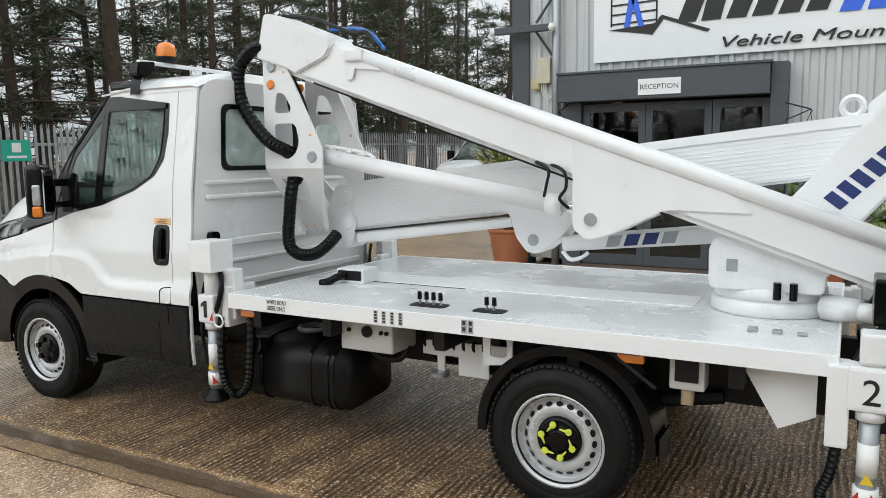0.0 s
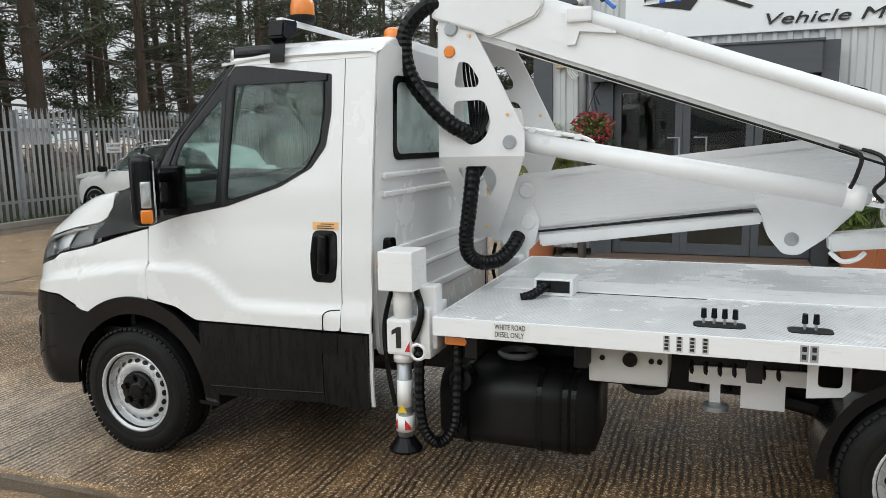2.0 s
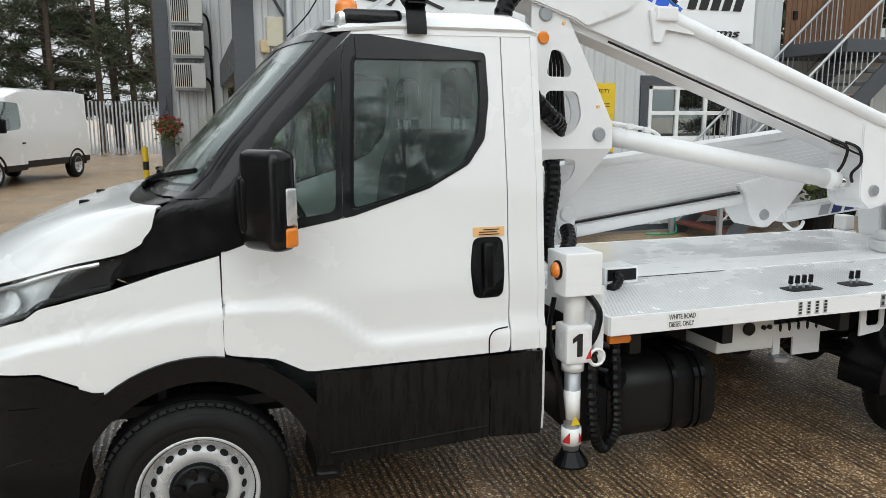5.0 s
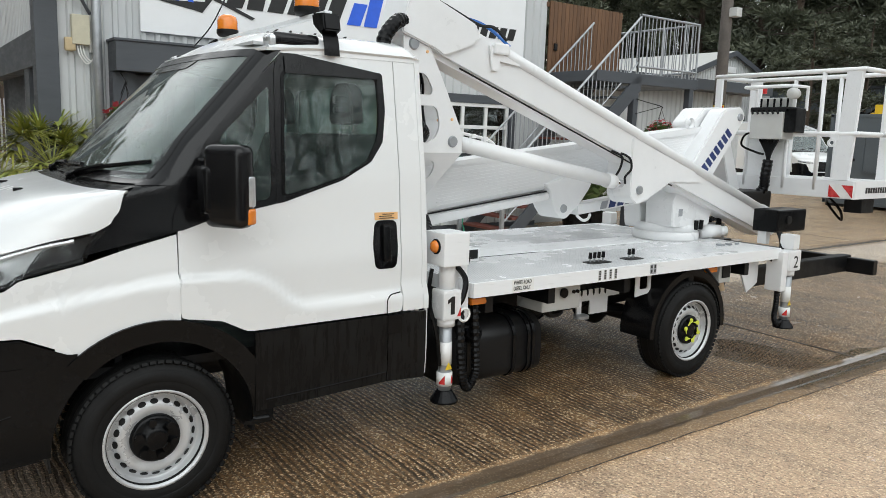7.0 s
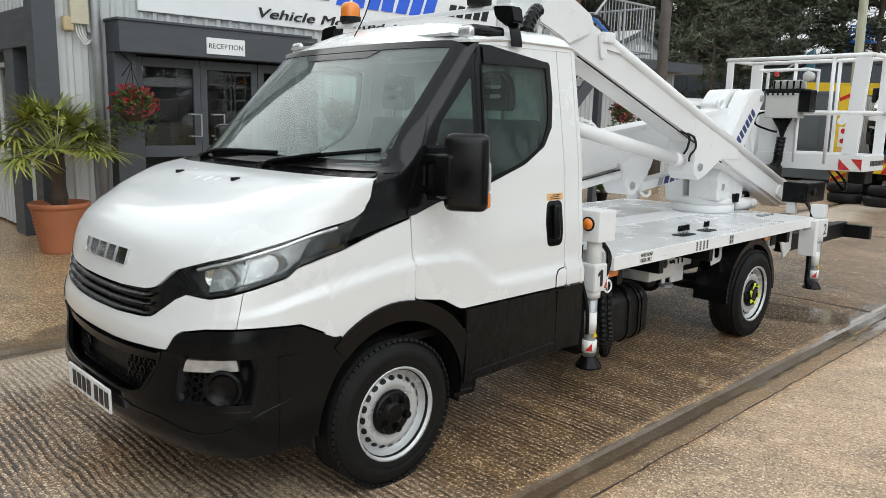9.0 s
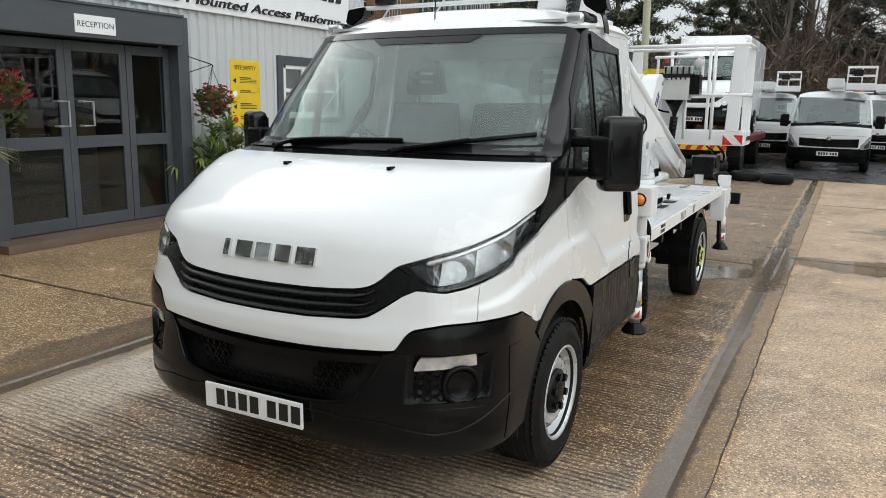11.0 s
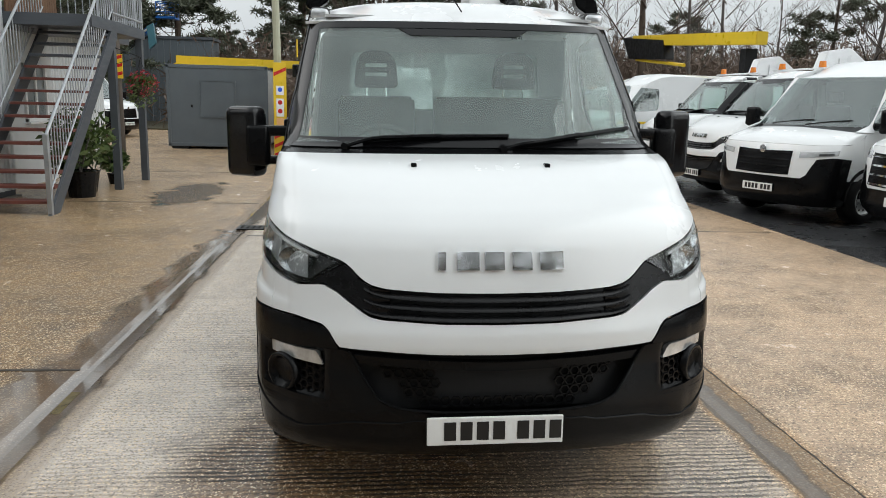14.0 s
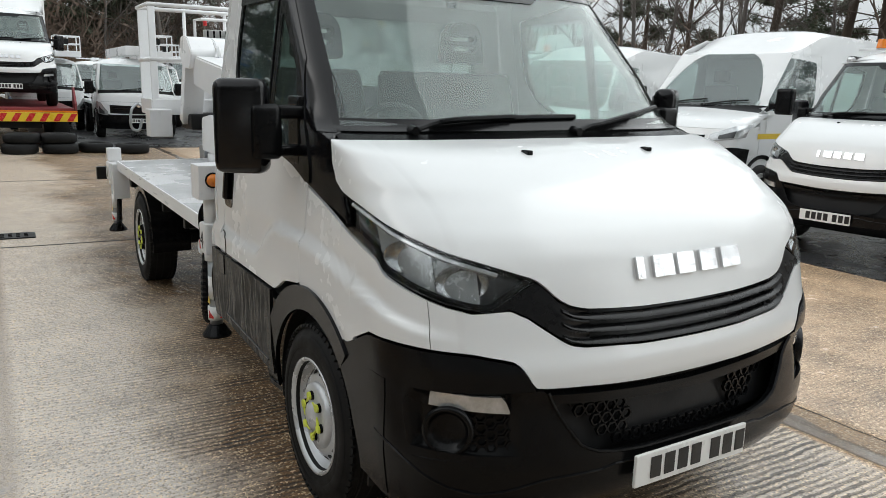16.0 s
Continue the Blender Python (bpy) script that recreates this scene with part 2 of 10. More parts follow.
SIDEGLASS = glass_mat("tinted_side_glass", (0.66, 0.76, 0.73), ior=1.5, mist=0.015)
ROOMGLASS = glass_mat("building_glass", (0.55, 0.58, 0.58), drops=False)
VANGLASS = glass_mat("van_glass", (0.75, 0.82, 0.81), drops=False, ior=2.1, mist=0.04)


def leaf_mat(name, a, b, rough=0.55):
    m, t, p = nodes_of(name)
    geo = t.nodes.new("ShaderNodeNewGeometry")
    info = t.nodes.new("ShaderNodeObjectInfo")
    c = mixcol(t, geo.outputs["Random Per Island"], a, b)
    c = mixcol(t, ramp(t, info.outputs["Random"], 0, 1, 0.0, 0.5), c, tuple(v * 0.55 for v in a))
    c = mixcol(t, ramp(t, noise_node(t, 0.6), 0.35, 0.65, 0.0, 0.5), c, tuple(v * 0.6 for v in b))
    t.links.new(c, p.inputs["Base Color"])
    p.inputs["Roughness"].default_value = rough
    return m


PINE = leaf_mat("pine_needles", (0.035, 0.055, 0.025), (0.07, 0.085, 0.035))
# distance haze is put into the paler needle colour of the far conifers
HAZEDPINE = leaf_mat("hazed_far_pine_needles", (0.065, 0.08, 0.05), (0.13, 0.14, 0.085))
PALM = leaf_mat("palm_leaf", (0.16, 0.22, 0.04), (0.45, 0.44, 0.09), 0.4)
FANPALM = leaf_mat("fan_palm_leaf", (0.08, 0.15, 0.035), (0.24, 0.31, 0.08), 0.4)
SHRUB = leaf_mat("laurel_leaf", (0.06, 0.12, 0.035), (0.17, 0.25, 0.08), 0.4)
FLOWER = leaf_mat("red_petals", (0.5, 0.03, 0.05), (0.7, 0.12, 0.16), 0.5)
GRASS = leaf_mat("grass_blades", (0.06, 0.1, 0.02), (0.12, 0.15, 0.04))


def concrete_ground():
    """Wet yard concrete: a ribbed bay, gritty bays beside it, a film of rain and puddles in the low spots."""
    m, t, p = nodes_of("wet_ribbed_concrete")
    pos = t.nodes.new("ShaderNodeNewGeometry").outputs["Position"]
    sep = t.nodes.new("ShaderNodeSeparateXYZ")
    t.links.new(pos, sep.inputs["Vector"])
    x, y = sep.outputs["X"], sep.outputs["Y"]

    def mul(a, b):
        return math_node(t, "MULTIPLY", a, b)

    def add(a, b):
        return math_node(t, "ADD", a, b)

    def band(v, centre, half, soft):
        d = math_node(t, "ABSOLUTE", math_node(t, "SUBTRACT", v, centre))
        return ramp(t, d, half, half + soft, 1.0, 0.0)

    big = noise_node(t, 0.5, 6.0, 0.6, world_space=True)
    mid = noise_node(t, 3.5, 6.0, 0.7, world_space=True)
    streak = noise_node(t, 6.0, 4.0, 0.65, (0.9, 0.16, 1.0), True)
    grit = noise_node(t, 60.0, 3.0, 0.7, world_space=True)
    stone = t.nodes.new("ShaderNodeTexVoronoi")
    stone.inputs["Scale"].default_value = 120.0
    t.links.new(pos, stone.inputs["Vector"])
    chip = t.nodes.new("ShaderNodeSeparateColor")
    t.links.new(stone.outputs["Color"], chip.inputs["Color"])
    # ribs drawn across the bay by the tamping board, uneven and broken
    wob = mul(noise_node(t, 1.6, 4.0, 0.7, world_space=True), 0.085)
    wob = add(wob, mul(streak, 0.035))
    rib = math_node(t, "SINE", mul(add(x, wob), 2 * math.pi / 0.038))
    inside = mul(ramp(t, y, 1.30, 1.35, 1.0, 0.0), ramp(t, y, -1.98, -1.93, 0.0, 1.0))
    south = ramp(t, y, -2.4, -2.45, 0.0, 1.0)
    north = ramp(t, y, 1.62, 1.7, 0.0, 1.0)
    # worn-smooth strip by the south joint: water film, its sky sheen painted paler
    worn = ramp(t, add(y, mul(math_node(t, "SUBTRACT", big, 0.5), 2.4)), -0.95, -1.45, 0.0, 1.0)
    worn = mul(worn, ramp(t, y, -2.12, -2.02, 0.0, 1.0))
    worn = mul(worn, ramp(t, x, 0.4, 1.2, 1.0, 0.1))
    # pale adds painted sky sheen on the bay near the nose
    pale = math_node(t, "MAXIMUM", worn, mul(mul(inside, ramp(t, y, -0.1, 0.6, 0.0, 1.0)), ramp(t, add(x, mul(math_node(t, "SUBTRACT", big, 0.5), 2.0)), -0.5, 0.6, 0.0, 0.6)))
    amt = add(mul(inside, ramp(t, worn, 0.0, 1.0, 1.0, 0.3)), add(mul(south, 0.14), mul(north, 0.2)))
    amt = mul(amt, ramp(t, streak, 0.38, 0.55, 0.2, 1.0))
    amt = mul(amt, ramp(t, big, 0.38, 0.6, 0.7, 1.0))
    ragged = noise_node(t, 26.0, 4.0, 0.75, world_space=True)
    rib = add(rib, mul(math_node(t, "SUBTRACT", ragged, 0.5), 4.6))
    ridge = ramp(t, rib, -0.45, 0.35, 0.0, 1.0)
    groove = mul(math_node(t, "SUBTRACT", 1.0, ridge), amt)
    # colour: brown fines, pale and dark chips of stone
    c = mixcol(t, ramp(t, mid, 0.37, 0.63, 0.0, 1.0), (0.23, 0.122, 0.047), (0.68, 0.385, 0.165))
    c = mixcol(t, ramp(t, big, 0.35, 0.68, 0.0, 0.5), c, (0.60, 0.375, 0.195))
    c = mixcol(t, mul(inside, math_node(t, "SUBTRACT", 0.57, mul(pale, 0.55))), c, (0.20, 0.105, 0.042))
    # reflected sky mixed into the colour of the wet strip
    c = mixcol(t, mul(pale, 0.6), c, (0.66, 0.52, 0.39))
    c = mixcol(t, mul(south, 0.5), c, (0.40, 0.27, 0.14))
    c = mixcol(t, mul(north, ramp(t, mid, 0.35, 0.65, 0.5, 0.85)), c, (0.74, 0.51, 0.335))
    c = mixcol(t, ramp(t, x, -5.0, -10.0, 0.0, 0.3), c, (0.62, 0.44, 0.29))
    c = mixcol(t, mul(ramp(t, grit, 0.36, 0.58, 0.75, 0.0), ramp(t, north, 0.0, 1.0, 1.0, 0.5)), c, (0.07, 0.042, 0.022))
    damp = noise_node(t, 0.85, 6.0, 0.72, world_space=True)
    c = mixcol(t, ramp(t, damp, 0.40, 0.52, 0.5, 0.0), c, (0.12, 0.068, 0.03))
    # the same painted sky sheen again, over the grit
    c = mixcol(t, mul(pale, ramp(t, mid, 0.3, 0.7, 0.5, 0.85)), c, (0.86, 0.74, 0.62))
    c = mixcol(t, ramp(t, chip.outputs["Red"], 0.80, 0.84, 0.0, 0.8), c, (0.92, 0.70, 0.44))
    c = mixcol(t, ramp(t, chip.outputs["Green"], 0.80, 0.86, 0.0, 0.55), c, (0.05, 0.033, 0.02))
    # groove shade painted near-black into the colour, on the bump's own mask
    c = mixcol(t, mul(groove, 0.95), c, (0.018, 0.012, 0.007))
    # smooth trowelled margins along the joints
    edge = math_node(t, "MAXIMUM", band(y, 1.49, 0.12, 0.03), band(y, -2.15, 0.16, 0.06))
    c = mixcol(t, mul(edge, 0.6), c, (0.22, 0.145, 0.08))
    # standing water: a broad film by the south joint, pools by the north one
    spill = noise_node(t, 2.0, 5.0, 0.65, world_space=True)
    drift = mul(math_node(t, "SUBTRACT", spill, 0.5), 2.0)
    pool = None
    for cx, cy, rx, ry in ((-2.6, -2.27, 3.4, 0.21), (-0.1, -2.35, 1.2, 0.30), (-4.82, 0.93, 0.40, 0.46), (-5.5, 1.45, 1.5, 0.2), (-5.9, 2.5, 0.45, 1.2), (-9.5, -3.6, 1.6, 0.5), (-7.5, -2.1, 1.6, 0.14), (-8.6, 3.6, 0.7, 1.2), (9.9, -7.0, 0.5, 3.0)):
        ex, ey = mul(add(x, -cx), 1 / rx), mul(add(y, -cy), 1 / ry)
        d = math_node(t, "SQRT", add(mul(ex, ex), mul(ey, ey)))
        v = ramp(t, add(d, drift), 0.85, 1.1, 1.0, 0.0)
        pool = v if pool is None else math_node(t, "MAXIMUM", pool, v)
    # muddy water standing in the two long joints, its edges uneven
    puddle = pool
    joint = None
    for cy, half in ((-2.15, 0.062), (1.435, 0.058)):
        d = add(math_node(t, "ABSOLUTE", add(y, -cy)), mul(math_node(t, "SUBTRACT", spill, 0.5), 0.16))
        d = add(d, mul(math_node(t, "SUBTRACT", mid, 0.5), 0.05))
        wet = ramp(t, d, half, half + 0.02, 0.85, 0.0)
        joint = wet if joint is None else math_node(t, "MAXIMUM", joint, wet)
    pool = math_node(t, "MAXIMUM", pool, joint)
    c = mixcol(t, mul(pool, 0.6), c, (0.09, 0.06, 0.037))
    c = mixcol(t, mul(joint, 0.6), c, (0.05, 0.034, 0.022))
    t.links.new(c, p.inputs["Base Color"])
    t.links.new(ramp(t, mid, 0.3, 0.7, 0.45, 0.75), p.inputs["Roughness"])
    p.inputs["Specular IOR Level"].default_value = 0.35
    dry = math_node(t, "SUBTRACT", 1.0, pool)
    h = add(mul(math_node(t, "SUBTRACT", ridge, 1.0), amt), mul(grit, 0.55))
    h = mul(add(h, mul(stone.outputs["Distance"], -0.3)), dry)
    bump_to(t, p, h, 0.9, 0.009)
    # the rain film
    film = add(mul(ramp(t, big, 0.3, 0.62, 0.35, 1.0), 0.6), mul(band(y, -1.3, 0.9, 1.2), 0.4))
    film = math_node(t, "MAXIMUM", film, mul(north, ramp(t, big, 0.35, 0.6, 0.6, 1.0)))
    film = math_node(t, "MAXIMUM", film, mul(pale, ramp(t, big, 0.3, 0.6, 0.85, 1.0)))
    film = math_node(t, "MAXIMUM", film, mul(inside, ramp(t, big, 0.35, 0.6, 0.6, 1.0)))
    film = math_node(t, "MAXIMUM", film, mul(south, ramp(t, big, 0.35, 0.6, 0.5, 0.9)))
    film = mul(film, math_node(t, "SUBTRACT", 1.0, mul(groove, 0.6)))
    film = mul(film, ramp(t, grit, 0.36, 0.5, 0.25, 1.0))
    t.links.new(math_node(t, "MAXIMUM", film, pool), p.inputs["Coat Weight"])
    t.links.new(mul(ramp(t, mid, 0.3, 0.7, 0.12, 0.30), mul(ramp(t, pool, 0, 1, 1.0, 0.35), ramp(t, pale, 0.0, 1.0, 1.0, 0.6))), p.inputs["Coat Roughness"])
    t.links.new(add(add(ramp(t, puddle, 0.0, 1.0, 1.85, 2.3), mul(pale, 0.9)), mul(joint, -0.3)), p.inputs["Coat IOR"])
    cb = t.nodes.new("ShaderNodeBump")
    cb.inputs["Strength"].default_value, cb.inputs["Distance"].default_value = 0.7, 0.005
    t.links.new(mul(add(mul(math_node(t, "SUBTRACT", ridge, 1.0), amt), grit), dry), cb.inputs["Height"])
    t.links.new(cb.outputs["Normal"], p.inputs["Coat Normal"])
    return m


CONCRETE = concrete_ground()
ASPHALT = mat("wet_asphalt", (0.05, 0.05, 0.052), 0.3, dark=0.55, scale=0.8, fine=70, bump=0.5, dist=0.006, spread=0.22)
JOINT = mat("water_in_the_joint", (0.14, 0.09, 0.052), 0.14, dark=0.4, scale=2.2, fine=60, bump=0.08, dist=0.002, spread=0.13, coat=1.0)
JOINT.node_tree.nodes["Principled BSDF"].inputs["Coat IOR"].default_value = 1.62
CRACK = mat("dirty_crack", (0.05, 0.036, 0.025), 0.6, dark=0.6, scale=6)
LINEWHITE = mat("worn_white_line", (0.6, 0.59, 0.57), 0.4, dark=0.6, scale=5, fine=50, bump=0.2)
LINEYELLOW = mat("worn_yellow_line", (0.5, 0.34, 0.04), 0.45, dark=0.55, scale=7, fine=50, bump=0.2)
VERGE = mat("leaf_litter", (0.07, 0.06, 0.03), 0.95, dark=0.5, scale=2, fine=20, bump=0.8, dist=0.03)

WORNYELLOW = mat("wet_worn_yellow_paint", (0.22, 0.16, 0.04), 0.2, dark=0.3, scale=9, fine=60, bump=0.1)


# ---- building helpers ----
def mesh_ob(name, bm, material, parent=None, label="", smooth=False):
    me = bpy.data.meshes.new(name)
    bm.to_mesh(me)
    bm.free()
    if smooth:
        me.polygons.foreach_set("use_smooth", [True] * len(me.polygons))
    me.materials.append(material)
    ob = new(name, me)
    if parent:
        ob.parent = parent
    if label:
        tagged(ob, label)
    return ob


def part(name, bm, material, parent, label="", smooth=False):
    return mesh_ob(name, bm, material, parent, label, smooth)


def thing(name, label, category, at=(0, 0, 0), rz=0.0, group="", kind=""):
    ob = new(name)
    ob.empty_display_size = 0.1
    ob.matrix_basis = pose(*at, 0, 0, rz)
    return tagged(ob, label, category, group, kind)


def box(x0, x1, y0, y1, z0, z1, bevel=0.0, seg=2, bm=None):
    own = bm is None
    b = bmesh.new()
    bmesh.ops.create_cube(b, size=1.0, matrix=Matrix.Translation(((x0 + x1) / 2, (y0 + y1) / 2, (z0 + z1) / 2)) @ Matrix.Diagonal((abs(x1 - x0), abs(y1 - y0), abs(z1 - z0), 1)))
    if bevel:
        bmesh.ops.bevel(b, geom=b.edges[:], offset=bevel, segments=seg, affect="EDGES", profile=0.6)
    if own:
        return b
    join(bm, b)
    return bm


def join(bm, other, m=None):
    me = bpy.data.meshes.new("tmp")
    if m is not None:
        other.transform(m)
    other.to_mesh(me)
    other.free()
    bm.from_mesh(me)
    bpy.data.meshes.remove(me)
    return bm


def cyl(p0, p1, r0, r1=None, seg=20, bm=None, cap=True):
    own = bm is None
    b = bmesh.new()
    p0, p1 = Vector(p0), Vector(p1)
    d = p1 - p0
    bmesh.ops.create_cone(b, cap_ends=cap, segments=seg, radius1=r0, radius2=r0 if r1 is None else r1, depth=d.length)
    b.transform(Matrix.Translation((p0 + p1) / 2) @ d.to_track_quat("Z", "Y").to_matrix().to_4x4())
    if own:
        return b
    join(bm, b)
    return bm


def lathe(profile, axis="Z", seg=40, origin=(0, 0, 0), bm=None):
    """Turns (radius, height) pairs round an axis."""
    own = bm is None
    b = bmesh.new()
    rings = []
    for r, h in profile:
        ring = []
        for i in range(seg):
            a = 2 * math.pi * i / seg
            c, s = r * math.cos(a), r * math.sin(a)
            v = (c, s, h) if axis == "Z" else ((c, h, s) if axis == "Y" else (h, c, s))
            ring.append(b.verts.new(Vector(v) + Vector(origin)))
        rings.append(ring)
    for a, c in zip(rings, rings[1:]):
        for i in range(seg):
            b.faces.new((a[i], a[(i + 1) % seg], c[(i + 1) % seg], c[i]))
    bmesh.ops.remove_doubles(b, verts=b.verts[:], dist=1e-5)
    bmesh.ops.recalc_face_normals(b, faces=b.faces[:])
    if own:
        return b
    join(bm, b)
    return bm


def prism(pts, y0, y1, bevel=0.0, holes=(), plane="xz"):
    """A plate: an outline drawn in a plane, thick from y0 to y1; holes are outlines too."""
    b = bmesh.new()

    def at(p, h):
        return (p[0], h, p[1]) if plane == "xz" else ((p[0], p[1], h) if plane == "xy" else (h, p[0], p[1]))
    edges = []
    for loop in (pts, *holes):
        vs = [b.verts.new(at(p, y0)) for p in loop]
        edges += [b.edges.new((vs[i], vs[(i + 1) % len(vs)])) for i in range(len(vs))]
    bmesh.ops.triangle_fill(b, edges=edges, use_beauty=True)
    faces = b.faces[:]
    ext = bmesh.ops.extrude_face_region(b, geom=faces)
    off = Vector(at((0, 0), y1)) - Vector(at((0, 0), y0))
    bmesh.ops.translate(b, vec=off, verts=[g for g in ext["geom"] if isinstance(g, bmesh.types.BMVert)])
    bmesh.ops.recalc_face_normals(b, faces=b.faces[:])
    bmesh.ops.dissolve_limit(b, angle_limit=0.01, verts=b.verts[:], edges=b.edges[:])
    if bevel:
        es = [e for e in b.edges if len(e.link_faces) == 2 and e.calc_face_angle(0) > 0.6]
        bmesh.ops.bevel(b, geom=es, offset=bevel, segments=2, affect="EDGES")
    return b


def rounded(x0, x1, z0, z1, r, seg=5):
    out = []
    for cx, cz, a0 in ((x1 - r, z1 - r, 0), (x0 + r, z1 - r, 90), (x0 + r, z0 + r, 180), (x1 - r, z0 + r, 270)):
        out += [(cx + r * math.cos(radians(a0 + 90 * i / seg)), cz + r * math.sin(radians(a0 + 90 * i / seg))) for i in range(seg + 1)]
    return out


def smooth_poly(pts, r=0.03, seg=4):
    """An outline with its corners rounded."""
    out = []
    n = len(pts)
    for i in range(n):
        a, b, c = Vector(pts[i - 1]), Vector(pts[i]), Vector(pts[(i + 1) % n])
        u, v = (a - b), (c - b)
        k = min(r, u.length * 0.45, v.length * 0.45)
        p, q = b + u.normalized() * k, b + v.normalized() * k
        for j in range(seg + 1):
            w = j / seg
            out.append(tuple((1 - w) ** 2 * p + 2 * w * (1 - w) * b + w * w * q))
    return out


def tube(pts, r, seg=8, res=6, bm=None, ribs=0.0):
    """A hose or bar bent along points (a smooth path); ribs gives a corrugated or wound skin."""
    own = bm is None
    b = bmesh.new()
    P = [Vector(p) for p in pts]
    path = []
    for i in range(len(P) - 1):
        p0, p1, p2, p3 = P[max(i - 1, 0)], P[i], P[i + 1], P[min(i + 2, len(P) - 1)]
        n = res if res > 1 else 1
        for j in range(n):
            w = j / n
            path.append(0.5 * (2 * p1 + (p2 - p0) * w + (2 * p0 - 5 * p1 + 4 * p2 - p3) * w * w + (3 * p1 - p0 - 3 * p2 + p3) * w ** 3) if res > 1 else p1)
    path.append(P[-1])
    rings, up = [], None
    for i, p in enumerate(path):
        d = (path[min(i + 1, len(path) - 1)] - path[max(i - 1, 0)]).normalized()
        if up is None:
            up = d.orthogonal().normalized()
        up = (up - d * up.dot(d)).normalized()
        side = d.cross(up)
        rr = r * (1 + (ribs if i % 2 else -ribs))
        rings.append([b.verts.new(p + rr * (math.cos(2 * math.pi * k / seg) * up + math.sin(2 * math.pi * k / seg) * side)) for k in range(seg)])
    for a, c in zip(rings, rings[1:]):
        for k in range(seg):
            b.faces.new((a[k], a[(k + 1) % seg], c[(k + 1) % seg], c[k]))
    b.faces.new(rings[0][::-1])
    b.faces.new(rings[-1])
    if own:
        return b
    join(bm, b)
    return bm


def grid_shell(P, thick, outward):
    """A curved sheet from rows of points, thickened inwards; its front is smooth and its edges are sharp."""
    P = np.asarray(P, float)
    R, C = P.shape[:2]
    du, dv = np.gradient(P, axis=0), np.gradient(P, axis=1)
    N = np.cross(du, dv)
    ln = np.linalg.norm(N, axis=2, keepdims=True)
    N = N / np.maximum(ln, 1e-9)
    flip = np.sum(N * (P - np.asarray(outward, float))) < 0
    if flip:
        N = -N
    Q = P - N * thick
    b = bmesh.new()
    A = [[b.verts.new(P[i, j]) for j in range(C)] for i in range(R)]
    D = [[b.verts.new(Q[i, j]) for j in range(C)] for i in range(R)]

    def quad(v):
        v = list(dict.fromkeys(v))
        if len(v) > 2:
            try:
                return b.faces.new(v[::-1] if flip else v)
            except ValueError:
                return None
    for i in range(R - 1):
        for j in range(C - 1):
            for G, rev in ((A, False), (D, True)):
                q = [G[i][j], G[i + 1][j], G[i + 1][j + 1], G[i][j + 1]]
                f = quad(q[::-1] if rev else q)
                if f:
                    f.smooth = True
    border = [(0, j) for j in range(C)] + [(i, C - 1) for i in range(1, R)] + [(R - 1, j) for j in range(C - 2, -1, -1)] + [(i, 0) for i in range(R - 2, 0, -1)]
    E0 = [b.verts.new(P[i, j]) for i, j in border]
    E1 = [b.verts.new(Q[i, j]) for i, j in border]
    n = len(border)
    for k in range(n):
        quad([E0[k], E0[(k + 1) % n], E1[(k + 1) % n], E1[k]])
    return b


def text_mesh(words, size, depth=0.002, align="LEFT", shear=0.0, space=1.0):
    cu = bpy.data.curves.new("words", "FONT")
    cu.body, cu.size, cu.extrude, cu.align_x, cu.shear, cu.space_character = words, size, depth, align, shear, space
    ob = bpy.data.objects.new("words", cu)
    scene.collection.objects.link(ob)
    me = bpy.data.meshes.new_from_object(ob.evaluated_get(bpy.context.evaluated_depsgraph_get()))
    b = bmesh.new()
    b.from_mesh(me)
    bpy.data.objects.remove(ob)
    bpy.data.curves.remove(cu)
    bpy.data.meshes.remove(me)
    return b


def bars(n, width, height, gap=0.25, depth=0.003):
    """Upright bars standing for writing that is not spelled out; drawn in the xz plane from x = 0, facing -y."""
    b = bmesh.new()
    step = width / n
    for i in range(n):
        box(i * step, i * step + step * (1 - gap), -depth, 0, 0, height, 0, 2, b)
    return b


def upright(bm, x, y, z, rz=0.0):
    """Stands a mesh drawn flat in xy up into the xz plane, facing -y, then turns and places it."""
    bm.transform(pose(x, y, z, 90, 0, rz))
    return bm


def lerp_curve(pts, x):
    xs, zs = zip(*sorted(pts))
    return np.interp(x, xs, zs)


# ---- ground ----
def band_sheet(name, x0, x1, rows, material, label):
    """A sheet whose section across y is given as (y, z) pairs."""
    bm = bmesh.new()
    xs = [x0, -60, -30, -16, -8, -4, 0, 4, 8, 16, 30, x1]
    V = [[bm.verts.new((x, y, z)) for y, z in rows] for x in xs]
    for a, c in zip(V, V[1:]):
        for j in range(len(rows) - 1):
            bm.faces.new((a[j], c[j], c[j + 1], a[j + 1]))
    bmesh.ops.recalc_face_normals(bm, faces=bm.faces[:])
    ob = mesh_ob(name, bm, material)
    return tagged(ob, label, "ground", kind="structure")


